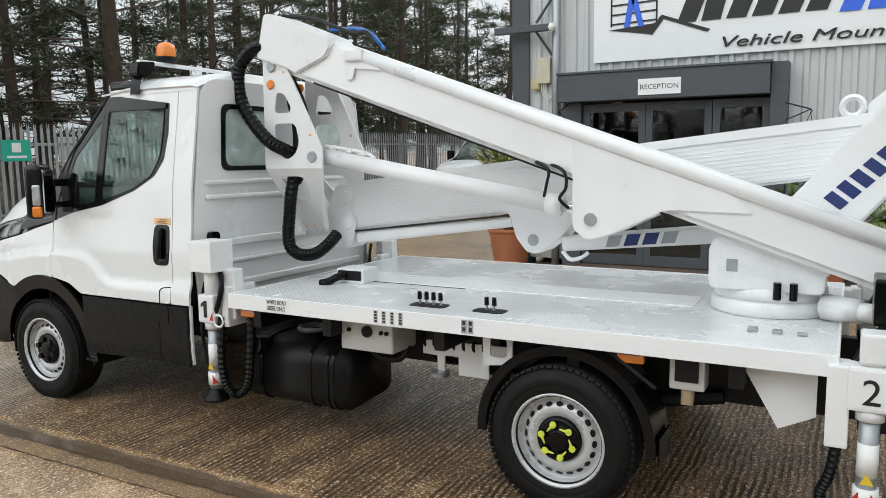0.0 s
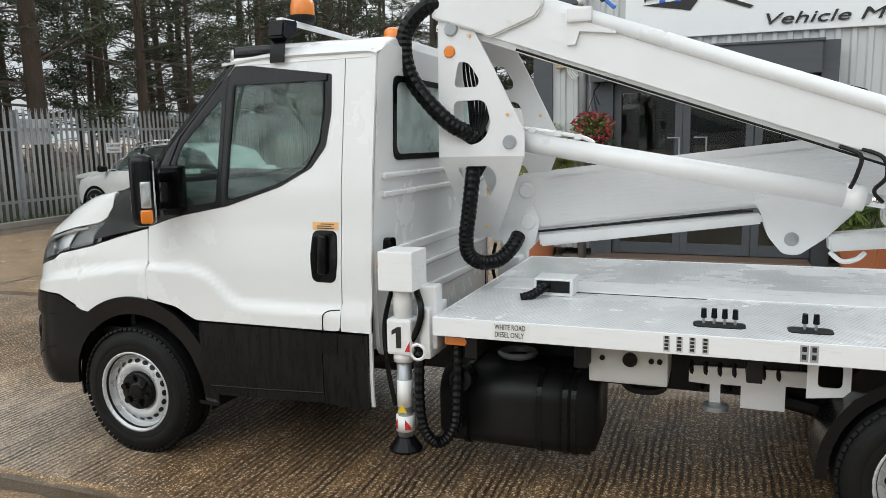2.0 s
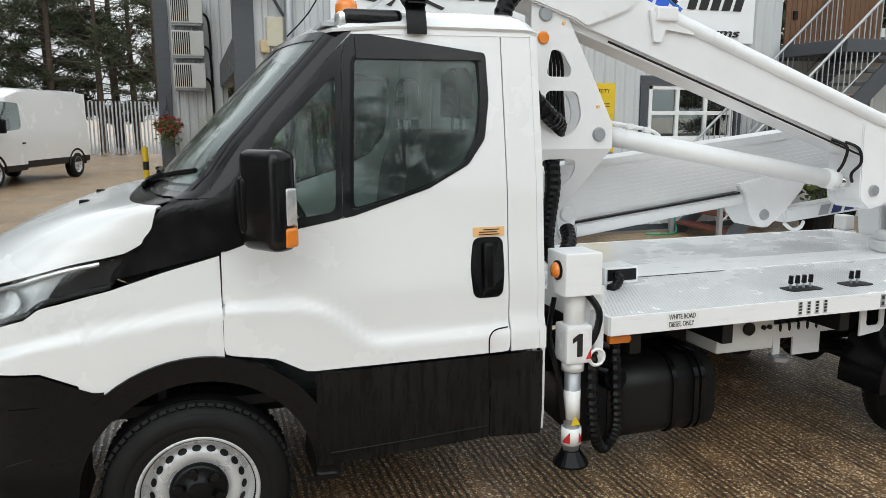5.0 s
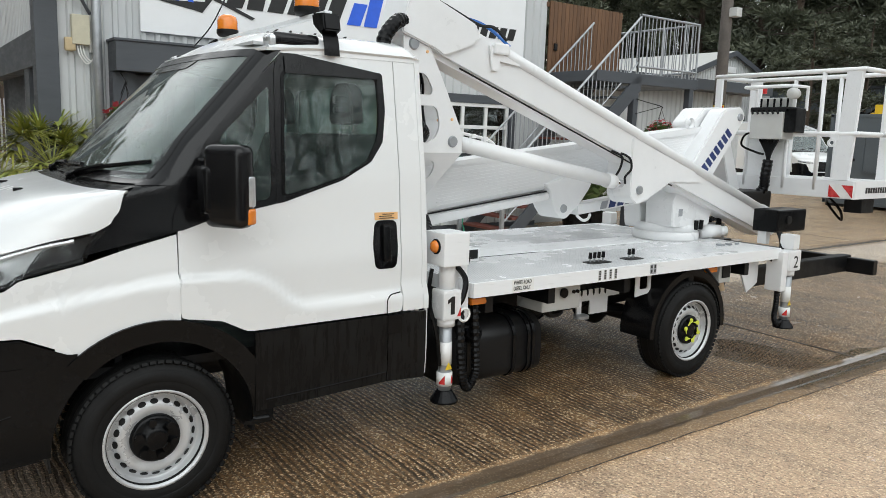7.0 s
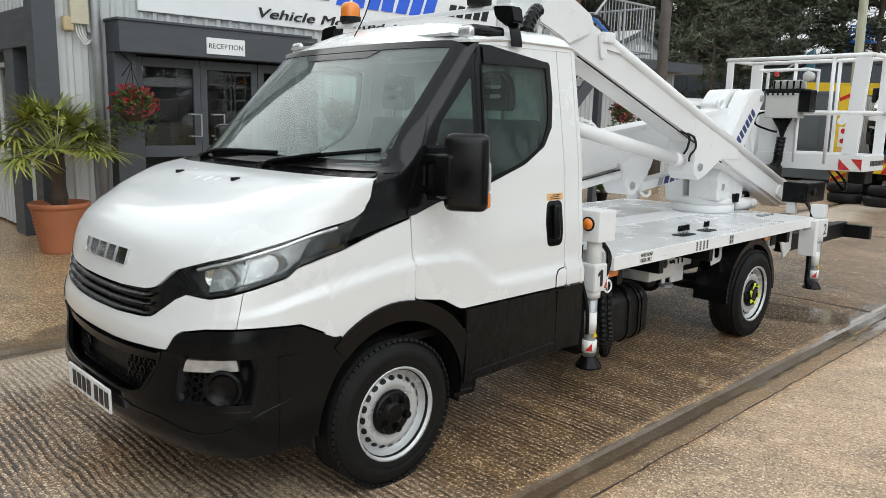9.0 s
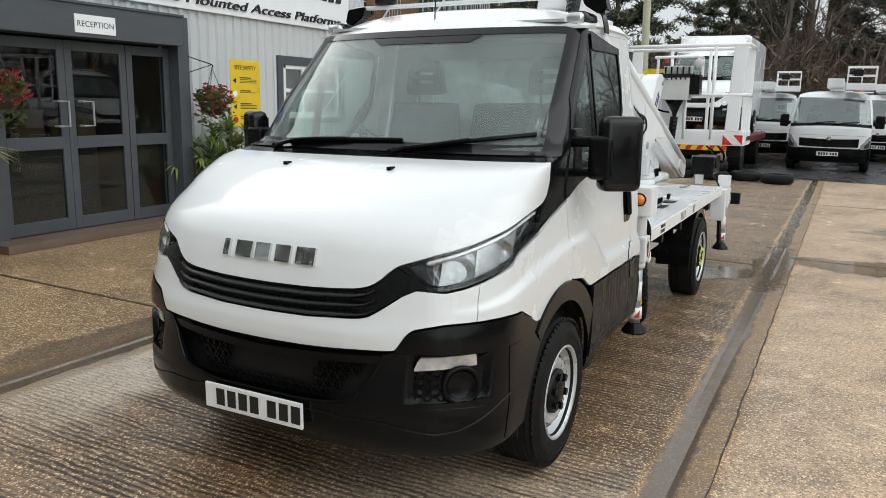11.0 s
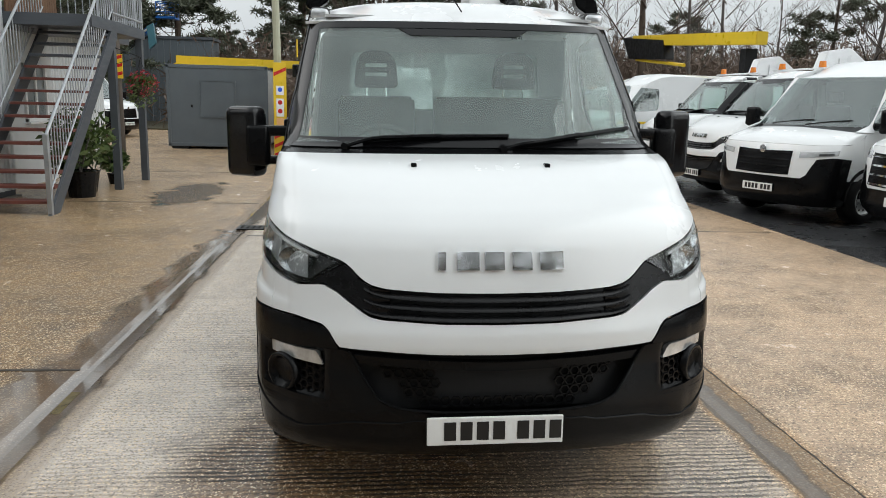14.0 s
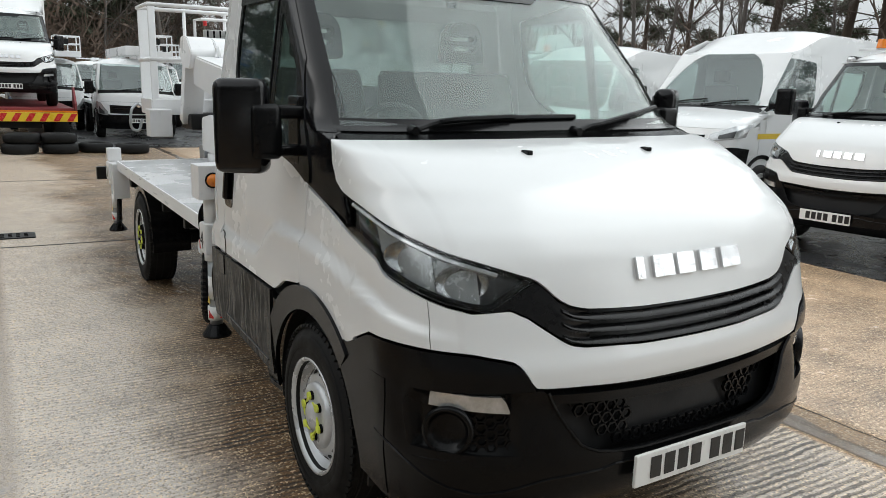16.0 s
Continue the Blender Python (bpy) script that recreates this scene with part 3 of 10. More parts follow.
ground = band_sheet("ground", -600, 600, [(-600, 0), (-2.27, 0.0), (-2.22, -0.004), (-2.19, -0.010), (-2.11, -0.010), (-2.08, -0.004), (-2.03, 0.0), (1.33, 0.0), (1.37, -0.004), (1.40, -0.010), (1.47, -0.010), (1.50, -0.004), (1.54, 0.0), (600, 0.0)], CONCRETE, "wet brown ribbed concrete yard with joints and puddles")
for x, y0, y1, w in ((-0.85, -6.0, -2.26, 0.03), (5.2, -6.5, -2.26, 0.03), (-6.0, 1.55, 4.9, 0.025), (-5.4, -2.0, 1.34, 0.03), (-10.5, -2.0, 1.34, 0.03), (-8.2, -6.0, -2.26, 0.03), (-13, -6.0, -2.26, 0.03), (-11.5, 1.55, 4.9, 0.025), (3.6, 1.55, 6, 0.02)):
    tagged(mesh_ob("slab_joint", box(x - w / 2, x + w / 2, y0, y1, 0.0005, 0.003), CRACK), "dirty joint between concrete slabs", "joint", kind="structure")
cracks = random.Random(3)
for y0, xa, xb in ((1.63, -15, 9),):
    bm = bmesh.new()
    prev = None
    xx = xa
    while xx < xb:
        yy = y0 + cracks.uniform(-0.006, 0.006)
        ww = cracks.uniform(0.002, 0.007)
        a, c = bm.verts.new((xx, yy - ww, 0.0015)), bm.verts.new((xx, yy + ww, 0.0015))
        if prev:
            bm.faces.new((prev[0], a, c, prev[1]))
        prev = (a, c)
        xx += cracks.uniform(0.05, 0.14)
    tagged(mesh_ob("slab_crack", bm, CRACK), "thin uneven crack along the slab edge", "crack", kind="structure")
tagged(mesh_ob("asphalt", box(-120, 60, 5.02, 90, 0.0, 0.006), ASPHALT), "dark wet asphalt parking strip", "road", kind="structure")
tagged(mesh_ob("asphalt", box(-120, -16.4, -1.0, 5.02, 0.0, 0.005), ASPHALT), "dark wet asphalt at the end of the yard", "road", kind="structure")
tagged(mesh_ob("yellow_paint", box(-0.52, -0.22, -2.185, -2.135, -0.012, -0.0085), WORNYELLOW), "patch of worn yellow paint in the joint", "marking", kind="structure")
for k in range(2):
    tagged(mesh_ob("yellow_line", box(-0.30 + 0.2 * k, -0.22 + 0.2 * k, -16, -7.2, 0.001, 0.005), LINEYELLOW), "worn double yellow line beside the building", "marking", kind="structure")
# drain cover
drain = thing("drain_cover", "rusty slotted iron drain cover set in the concrete", "drain cover", (-5.95, -1.92, 0.0))
bm = prism(rounded(-0.14, 0.14, -0.28, 0.28, 0.02), 0.001, 0.012, plane="xy", holes=[[(-0.11 + 0.075 * i, -0.24 + 0.07 * j), (-0.055 + 0.075 * i, -0.24 + 0.07 * j), (-0.055 + 0.075 * i, -0.205 + 0.07 * j), (-0.11 + 0.075 * i, -0.205 + 0.07 * j)] for i in range(3) for j in range(7)])
part("grate", bm, DARK, drain)


# ---- the white platform truck: cab ----
class Body:
    """A vehicle nose and cab as level outlines: front line x(z), half width w(z), corner depth b(z) and corner power n(z)."""

    def __init__(self, front, width, corner, power, soft=0.018):
        self.z = np.linspace(0.0, 3.0, 1501)
        k = np.exp(-0.5 * (np.arange(-40, 41) * 0.002 / soft) ** 2)
        k /= k.sum()
        self.tab = {}
        for key, pts in (("f", front), ("w", width), ("b", corner), ("n", power)):
            zs, vs = zip(*pts)
            v = np.interp(self.z, zs, vs)
            self.tab[key] = np.convolve(np.pad(v, 40, mode="edge"), k, mode="valid")
        self.relief = None

    def val(self, key, z):
        return np.interp(z, self.z, self.tab[key])

    def s_of_y(self, y, z):
        w, n = self.val("w", z), self.val("n", z)
        return 2 / math.pi * math.asin(min(1.0, (abs(y) / w) ** (n / 2)))

    def s_of_x(self, x, z):
        f, b, n = self.val("f", z), self.val("b", z), self.val("n", z)
        c = (x - f + b) / b
        if c <= 0:
            return 1 + (f - b - x)
        return 2 / math.pi * math.acos(min(1.0, c ** (n / 2)))

    def at(self, s, z, out=0.0):
        """The point at s (0 in the middle of the nose, 1 at the corner, beyond it metres along the flank; negative on the other side)."""
        f, w, b, n = (self.val(k, z) for k in "fwbn")
        side = -1.0 if s < 0 else 1.0
        a = abs(s)
        if a >= 1:
            x, y = f - b - (a - 1), w
            nx, ny = 0.0, 1.0
        else:
            ph = a * math.pi / 2
            c, sn = math.cos(ph), math.sin(ph)
            x, y = f - b + b * c ** (2 / n), w * sn ** (2 / n)
            nx, ny = max(c, 1e-4) ** (2 - 2 / n) / b, max(sn, 1e-4) ** (2 - 2 / n) / w
            l = math.hypot(nx, ny)
            nx, ny = nx / l, ny / l
        if self.relief:
            r = self.relief(x, z)
            x, y = x + nx * r * (a > 0.6), y + ny * r
        return (x + nx * out, side * (y + ny * out), z)

    def side(self, x, z, sgn, out=0.0):
        s = self.s_of_x(x, z)
        p = self.at(s, z, out)
        return (p[0], sgn * p[1], p[2])


def ease(a, b, v):
    k = min(1.0, max(0.0, (v - a) / (b - a)))
    return k * k * (3 - 2 * k)


cabshape = Body(
    [(0.25, 0.84), (0.31, 0.93), (0.38, 0.975), (0.50, 0.985), (0.60, 0.97), (0.68, 0.955), (0.74, 0.968), (0.80, 0.965), (0.86, 0.945), (0.96, 0.925), (1.04, 0.905), (1.12, 0.878), (1.18, 0.84), (1.24, 0.765), (1.30, 0.645), (1.36, 0.485), (1.39, 0.385), (1.405, 0.31), (1.42, 0.19), (1.435, 0.135), (1.47, 0.118), (1.49, 0.10), (2.06, -0.44), (2.12, -0.50)],
    [(0.22, 0.88), (0.34, 0.925), (0.5, 0.94), (1.05, 0.94), (1.26, 0.92), (1.45, 0.91), (2.09, 0.815), (2.15, 0.80)],
    [(0.25, 0.42), (1.0, 0.45), (1.28, 0.49), (1.36, 0.42), (1.40, 0.32), (1.42, 0.22), (1.432, 0.21), (1.455, 0.29), (1.52, 0.30), (1.65, 0.24), (2.12, 0.22)],
    [(0.25, 2.6), (1.25, 2.6), (1.36, 3.5), (1.41, 4.2), (1.432, 4.0), (1.455, 2.5), (1.55, 2.4), (2.1, 2.4)], 0.011)


CREASE = [(-2.0, 0.872), (-0.70, 0.862), (-0.63, 0.90), (-0.57, 0.955), (-0.50, 1.005), (-0.40, 1.035), (-0.14, 1.037), (0.035, 1.025), (0.29, 0.99), (0.51, 0.955), (0.73, 0.905), (0.90, 0.88)]


def flank_relief(x, z):
    """The flank swells below a crease that runs along wing and door and drops behind the wheel arch."""
    zc = float(lerp_curve(CREASE, x))
    swell = 0.024 * ease(zc + 0.012, zc - 0.016, z) * ease(0.86, 0.55, x)
    return swell - 0.006


cabshape.relief = flank_relief
TY = -0.02
LEAN = pose(0, 0.5, 0, 0.8) @ pose(0, -0.5, 0)
truck = thing("platform_truck", "white cab truck with a folded aerial work platform", "truck", (0, TY, 0))
truck.matrix_basis = pose(0, TY, 0) @ LEAN  # the body leans a little on its springs
CAB_IN = (-0.7, 0, 1.0)


def patch_sz(lower, upper, s0, s1, cols, rows, thick=0.012, out=0.0, body=None, gapz=0.0):
    """A sheet on the body between two curves given in (s, z)."""
    body = body or cabshape
    S = np.linspace(s0, s1, cols)
    P = []
    for s in S:
        a = float(lerp_curve(lower, abs(s) if lower[0][0] >= 0 else s)) + gapz
        c = float(lerp_curve(upper, abs(s) if upper[0][0] >= 0 else s)) - gapz
        P.append([body.at(s, a + (c - a) * k / (rows - 1), out) for k in range(rows)])
    return grid_shell(P, thick, (CAB_IN[0], 0, 0.9))


def patch_xz(lower, upper, x0, x1, sgn, cols, rows, thick=0.012, out=0.0, body=None):
    """A sheet on the flank between two curves given in (x, z)."""
    body = body or cabshape
    P = []
    for x in np.linspace(x0, x1, cols):
        a, c = float(lerp_curve(lower, x)), float(lerp_curve(upper, x))
        P.append([body.side(x, a + (c - a) * k / (rows - 1), sgn, out) for k in range(rows)])
    return grid_shell(P, thick, (x0 * 0.5 + x1 * 0.5, 0, 1.0))


def resample(loop, n):
    pts = [Vector(p) for p in loop] + [Vector(loop[0])]
    acc = [0.0]
    for a, b in zip(pts, pts[1:]):
        acc.append(acc[-1] + (b - a).length)
    out = []
    for i in range(n):
        d = acc[-1] * i / n
        k = max(j for j in range(len(acc)) if acc[j] <= d + 1e-9)
        k = min(k, len(pts) - 2)
        w = (d - acc[k]) / max(1e-9, acc[k + 1] - acc[k])
        out.append(tuple(pts[k].lerp(pts[k + 1], w)))
    return out


def ring_xz(outer, inner, sgn, rows=4, thick=0.012, out=0.0, body=None, n=120):
    """A sheet on the flank between an outer and an inner closed outline in (x, z)."""
    body = body or cabshape
    O = resample(outer, n)
    I0 = resample(inner, n * 4)
    I = [min(I0, key=lambda q: (q[0] - o[0]) ** 2 + (q[1] - o[1]) ** 2) for o in O]
    P = []
    for o, i in zip(O + O[:1], I + I[:1]):
        P.append([body.side(o[0] + (i[0] - o[0]) * k / (rows - 1), o[1] + (i[1] - o[1]) * k / (rows - 1), sgn, out) for k in range(rows)])
    cx, cz = np.mean([p[0] for p in O]), np.mean([p[1] for p in O])
    return grid_shell(P, thick, (cx, 0, cz))


def fill_xz(loop, sgn, thick=0.006, out=0.0, rows=10, body=None, n=96):
    """A sheet on the flank filling one closed outline in (x, z)."""
    body = body or cabshape
    O = resample(loop, n)
    cx, cz = np.mean([p[0] for p in O]), np.mean([p[1] for p in O])
    P = []
    for o in O + O[:1]:
        P.append([body.side(cx + (o[0] - cx) * k / rows, cz + (o[1] - cz) * k / rows, sgn, out) for k in range(rows, -1, -1)])
    return grid_shell(P, thick, (cx, 0, cz))


def S_y(y, z):
    return cabshape.s_of_y(y, z)


def S_x(x, z):
    return cabshape.s_of_x(x, z)


# outlines of the nose in (s, z)
LAMP_UP = [(0.45, 1.090), (0.52, 1.110), (0.63, 1.136), (0.73, 1.163), (0.84, 1.190), (0.945, 1.224), (1.0, 1.240)]
LAMP_DOWN = [(0.50, 0.970), (0.56, 0.974), (0.64, 0.987), (0.75, 1.012), (0.845, 1.034), (0.925, 1.052), (0.955, 1.085), (1.02, 1.105)]
TIP, HEEL, TAIL = (S_y(0.585, 1.06), 1.062), (1.083, 1.264), (S_x(0.25, 1.135), 1.136)
BONNET_EDGE = [(0, 0.952), (S_y(0.22, 0.955), 0.955), (S_y(0.335, 0.96), 0.961), (S_y(0.431, 0.97), 0.968), (S_y(0.477, 0.98), 0.978), (S_y(0.52, 1.0), 1.0), (S_y(0.55, 1.03), 1.032), TIP] + LAMP_UP + [(1.05, 1.256)]
BONNET_TOP = [(0, 1.420), (0.55, 1.421), (S_x(0.075, 1.418), 1.419)] + [(S_x(x, z), z) for x, z in ((0.085, 1.40), (0.098, 1.375), (0.112, 1.345), (0.128, 1.315), (0.145, 1.284))]
BONNET_TOP = [q for i, q in enumerate(BONNET_TOP) if i == 0 or q[0] > max(r[0] for r in BONNET_TOP[:i])]
BAND_LOW = [(0, 0.722), (S_y(0.22, 0.73), 0.725), (S_y(0.334, 0.73), 0.730), (S_y(0.446, 0.74), 0.737), (S_y(0.56, 0.74), 0.742), (S_y(0.608, 0.75), 0.746), (S_y(0.625, 0.77), 0.770), (S_y(0.646, 0.81), 0.808), (S_y(0.67, 0.83), 0.828), (S_y(0.70, 0.83), 0.835), (S_y(0.776, 0.85), 0.850), (0.80, 0.860), (0.90, 0.861), (S_x(0.50, 0.855), 0.855), (S_x(0.41, 0.81), 0.812), (S_x(0.33, 0.775), 0.775), (1.9, 0.775)]
BAND_TOP = [(0, 0.836), (S_y(0.22, 0.84), 0.839), (S_y(0.33, 0.85), 0.846), (S_y(0.443, 0.85), 0.852), (S_y(0.49, 0.86), 0.861), (S_y(0.522, 0.88), 0.880), (S_y(0.57, 0.91), 0.913), (S_y(0.618, 0.95), 0.948), (S_y(0.667, 0.975), 0.972)] + [(q, z - 0.011) for q, z in LAMP_DOWN[1:]] + [(TAIL[0], TAIL[1] - 0.011), (S_x(-0.12, 1.228), 1.228)]
HL_TOP = [TIP] + LAMP_UP + [HEEL, (TAIL[0], TAIL[1] + 0.002)]
HL_LOW = [(TIP[0], TIP[1] - 0.004)] + LAMP_DOWN + [TAIL]


def bonnet_sheet():
    """The bonnet from its leading edge up to the foot of the screen, its rows closer towards the flat top."""
    P = []
    end = BONNET_TOP[-1][0] - 0.002
    for u in np.linspace(-1, 1, 121):
        q = math.copysign(1 - (1 - abs(u)) ** 1.25, u) * end
        a, c = float(lerp_curve(BONNET_EDGE, abs(q))), float(lerp_curve(BONNET_TOP, abs(q)))
        P.append([cabshape.at(q, a + (c - a) * (1 - (1 - k / 35) ** 1.9), 0.004) for k in range(36)])
    return grid_shell(P, 0.014, (CAB_IN[0], 0, 0.9))


bonnet = part("bonnet", bonnet_sheet(), WHITE, truck)
part("front_bumper_band", patch_sz(BAND_LOW, BAND_TOP, -0.715, 0.715, 121, 12, 0.02), WHITE, truck, "white painted band of the front bumper")
ARCH_C, ARCH_R = (-0.02, 0.345), 0.52
arch_top = [(0.36 - 0.02 * i, ARCH_C[1] + math.sqrt(max(0.0, ARCH_R ** 2 - (0.36 - 0.02 * i - ARCH_C[0]) ** 2))) for i in range(25)]
for sgn in (1, -1):
    # wing: from the bumper seam back to the door
    P = []
    for k_ in np.linspace(0.0, 1.0, 64):
        def s_at(z):
            return 0.719 + (S_x(-0.118, z) - 0.719) * k_
        low, top = 0.85, 1.1
        for _ in range(6):
            top = float(lerp_curve(BAND_TOP, s_at(top)))
            low = float(lerp_curve(BAND_LOW, s_at(low)))
            x = cabshape.at(s_at(low), low)[0]
            if x < 0.372:
                low = float(lerp_curve(arch_top, x))
        P.append([cabshape.at(sgn * s_at(low + (top - low) * k / 15), low + (top - low) * k / 15) for k in range(16)])
    part("wing", grid_shell(P, 0.014, (0, 0, 0.9)), WHITE, truck)
    # head lamp: dark housing, two round reflectors in a pale bowl, an indicator and a clear cover
    lamp = part("head_lamp", patch_sz(HL_LOW, HL_TOP, sgn * (TIP[0] + 0.004), sgn * (TAIL[0] - 0.004), 40, 8, 0.01, -0.05), LENSDARK, truck, "dark head lamp housing")
    for edge, o in ((HL_TOP, -0.007), (HL_LOW, 0.007)):
        pts = [cabshape.at(sgn * q, float(lerp_curve(edge, q)) + o, -0.012) for q in np.linspace(TIP[0] + 0.01, TAIL[0] - 0.01, 40)]
        part("lamp_rim", tube(pts, 0.011, 6, 1), BLACK, lamp)
    pts = [cabshape.at(sgn * q, float(lerp_curve(HL_TOP, q)) - 0.024, -0.004) for q in np.linspace(0.47, 1.02, 30)]
    part("light_bar", tube(pts, 0.008, 6, 1), LENS, lamp, "clear light bar along the top of the lamp")
    for q, z, rx, rz, dip in ((0.585, 1.046, 0.080, 0.054, 0.03), (0.79, 1.104, 0.085, 0.052, 0.03)):
        p0 = Vector(cabshape.at(sgn * q, z, -0.020))
        n0 = (Vector(cabshape.at(sgn * q, z, 0.01)) - p0).normalized()
        n0 = (n0 + Vector((0.25, 0, 0))).normalized()
        bm = lathe([(1.0, 0.0), (0.93, -0.006), (0.75, -dip * 0.55), (0.45, -dip * 0.9), (0.18, -dip), (0.14, -dip * 0.55), (0.0, -dip * 0.5)], seg=32)
        side = n0.cross(Vector((0, 0, 1))).normalized()
        up_ = side.cross(n0).normalized()
        basis = Matrix((side, up_, n0)).transposed().to_4x4()
        bm.transform(Matrix.Translation(p0) @ basis @ Matrix.Diagonal((rx, rz, 1, 1)))
        part("reflector", bm, LAMPCHROME, lamp, "faceted chrome reflector", smooth=True)
    part("lamp_bowl", patch_sz([(q, z + 0.010) for q, z in LAMP_DOWN], [(q, z - 0.028) for q, z in LAMP_UP], sgn * 0.53, sgn * 0.97, 30, 8, 0.004, -0.03), LAMPSILVER, lamp, "silvered inside of the lamp")
    part("lamp_divider", patch_sz([(q, z + 0.012) for q, z in LAMP_DOWN], [(q, z - 0.03) for q, z in LAMP_UP], sgn * 0.685, sgn * 0.70, 4, 6, 0.02, -0.012), LAMPSILVER, lamp)
    cover = part("lamp_cover", patch_sz(HL_LOW, HL_TOP, sgn * (TIP[0] + 0.002), sgn * (TAIL[0] - 0.003), 40, 8, 0.004, 0.004), CLEARGLASS, lamp, "clear lamp cover")
    cover.visible_shadow = False

# grille between bonnet and bumper band
GR_TOP = [(q, z - 0.006) for q, z in BONNET_EDGE[:8]] + [(HL_LOW[1][0], HL_LOW[1][1] + 0.004)]
GR_LOW = [(q, z + 0.004) for q, z in BAND_TOP[:9]] + [(HL_LOW[1][0], HL_LOW[1][1] - 0.002)]
GR_END = HL_LOW[1][0] - 0.006
grille = part("grille", patch_sz(GR_LOW, GR_TOP, -GR_END, GR_END, 91, 10, 0.02, -0.022), BLACK, truck, "black slatted radiator grille")
for u0, u1 in ((0.06, 0.22), (0.40, 0.56), (0.74, 0.90)):
    P = []
    for q in np.linspace(-0.30, 0.30, 61):
        lo, hi = float(lerp_curve(GR_LOW, abs(q))), float(lerp_curve(GR_TOP, abs(q)))
        thin = 1 - 0.5 * ease(0.16, 0.30, abs(q))
        um, uh = (u0 + u1) / 2, (u1 - u0) / 2 * thin
        P.append([cabshape.at(q, lo + (hi - lo) * (um + uh * (2 * k / 5 - 1)), 0.008 - 0.014 * (k / 5) ** 2) for k in range(6)])
    part("slat", grid_shell(P, 0.012, (CAB_IN[0], 0, 0.9)), GRILLEGLOSS, grille, "satin black grille slat")
for sgn in (1, -1):
    P = []
    for q in np.linspace(0.225, GR_END, 22):
        lo, hi = float(lerp_curve(GR_LOW, q)), float(lerp_curve(GR_TOP, q))
        lift_ = ease(0.20, 0.32, q)
        P.append([cabshape.at(sgn * q, lo + (hi - lo) * (0.04 + 0.92 * k / 15), -0.016 + 0.015 * lift_ + 0.004 * (1 - lift_) * math.cos(6 * math.pi * k / 15)) for k in range(16)])
    part("grille_end", grid_shell(P, 0.014, (CAB_IN[0], 0, 0.9)), GRILLEGLOSS, grille, "moulded grille end running up to the lamp")

# emblem: five plain chrome bars
for i, (y, w) in enumerate(((-0.235, 0.03), (-0.165, 0.085), (-0.06, 0.075), (0.045, 0.075), (0.15, 0.09))):
    s0, s1 = S_y(y, 1.07) * (1 if y > 0 else -1), S_y(y + w, 1.07) * (1 if y + w > 0 else -1)
    part("emblem_bar", patch_sz([(-1, 1.040), (1, 1.040)], [(-1, 1.105), (1, 1.105)], s0, s1, 8, 6, 0.014, 0.018), CHROME, bonnet, "plain chrome emblem bar")
for y in (-0.30, 0.28):
    p = cabshape.at(math.copysign(S_y(y, 1.385), y), 1.385, 0.006)
    part("washer_nozzle", box(p[0] - 0.02, p[0] + 0.02, y - 0.012, y + 0.012, p[2] - 0.012, p[2] + 0.01, 0.004), BLACK, bonnet)

# lower bumper in black plastic
INTAKE_EDGE = [(0.10, 0.505), (0.166, 0.512), (0.21, 0.522), (0.256, 0.548), (0.30, 0.625), (0.352, 0.735)]
LOW_TOP = [(s, z - 0.012) for s, z in BAND_LOW]
bumper = part("bumper", patch_sz([(0, 0.30), (0.6, 0.30), (1.0, 0.33), (1.5, 0.38)], [(0, 0.50), (S_y(0.40, 0.5), 0.50), (S_y(0.56, 0.52), 0.535), (1.0, 0.56), (1.5, 0.56)], -1.07, 1.07, 81, 12, 0.02), BLACK, truck, "black plastic front bumper")
part("intake", patch_sz([(0, 0.49), (0.62, 0.50)], [(0, 0.70), (0.62, 0.74)], -0.60, 0.60, 41, 5, 0.01, -0.07), DARK, bumper, "dark air intake")
part("intake_lip", patch_sz([(0, 0.655), (0.40, 0.69)], [(0, 0.688), (0.40, 0.722)], -0.40, 0.40, 51, 4, 0.03, -0.004), BLACK, bumper)
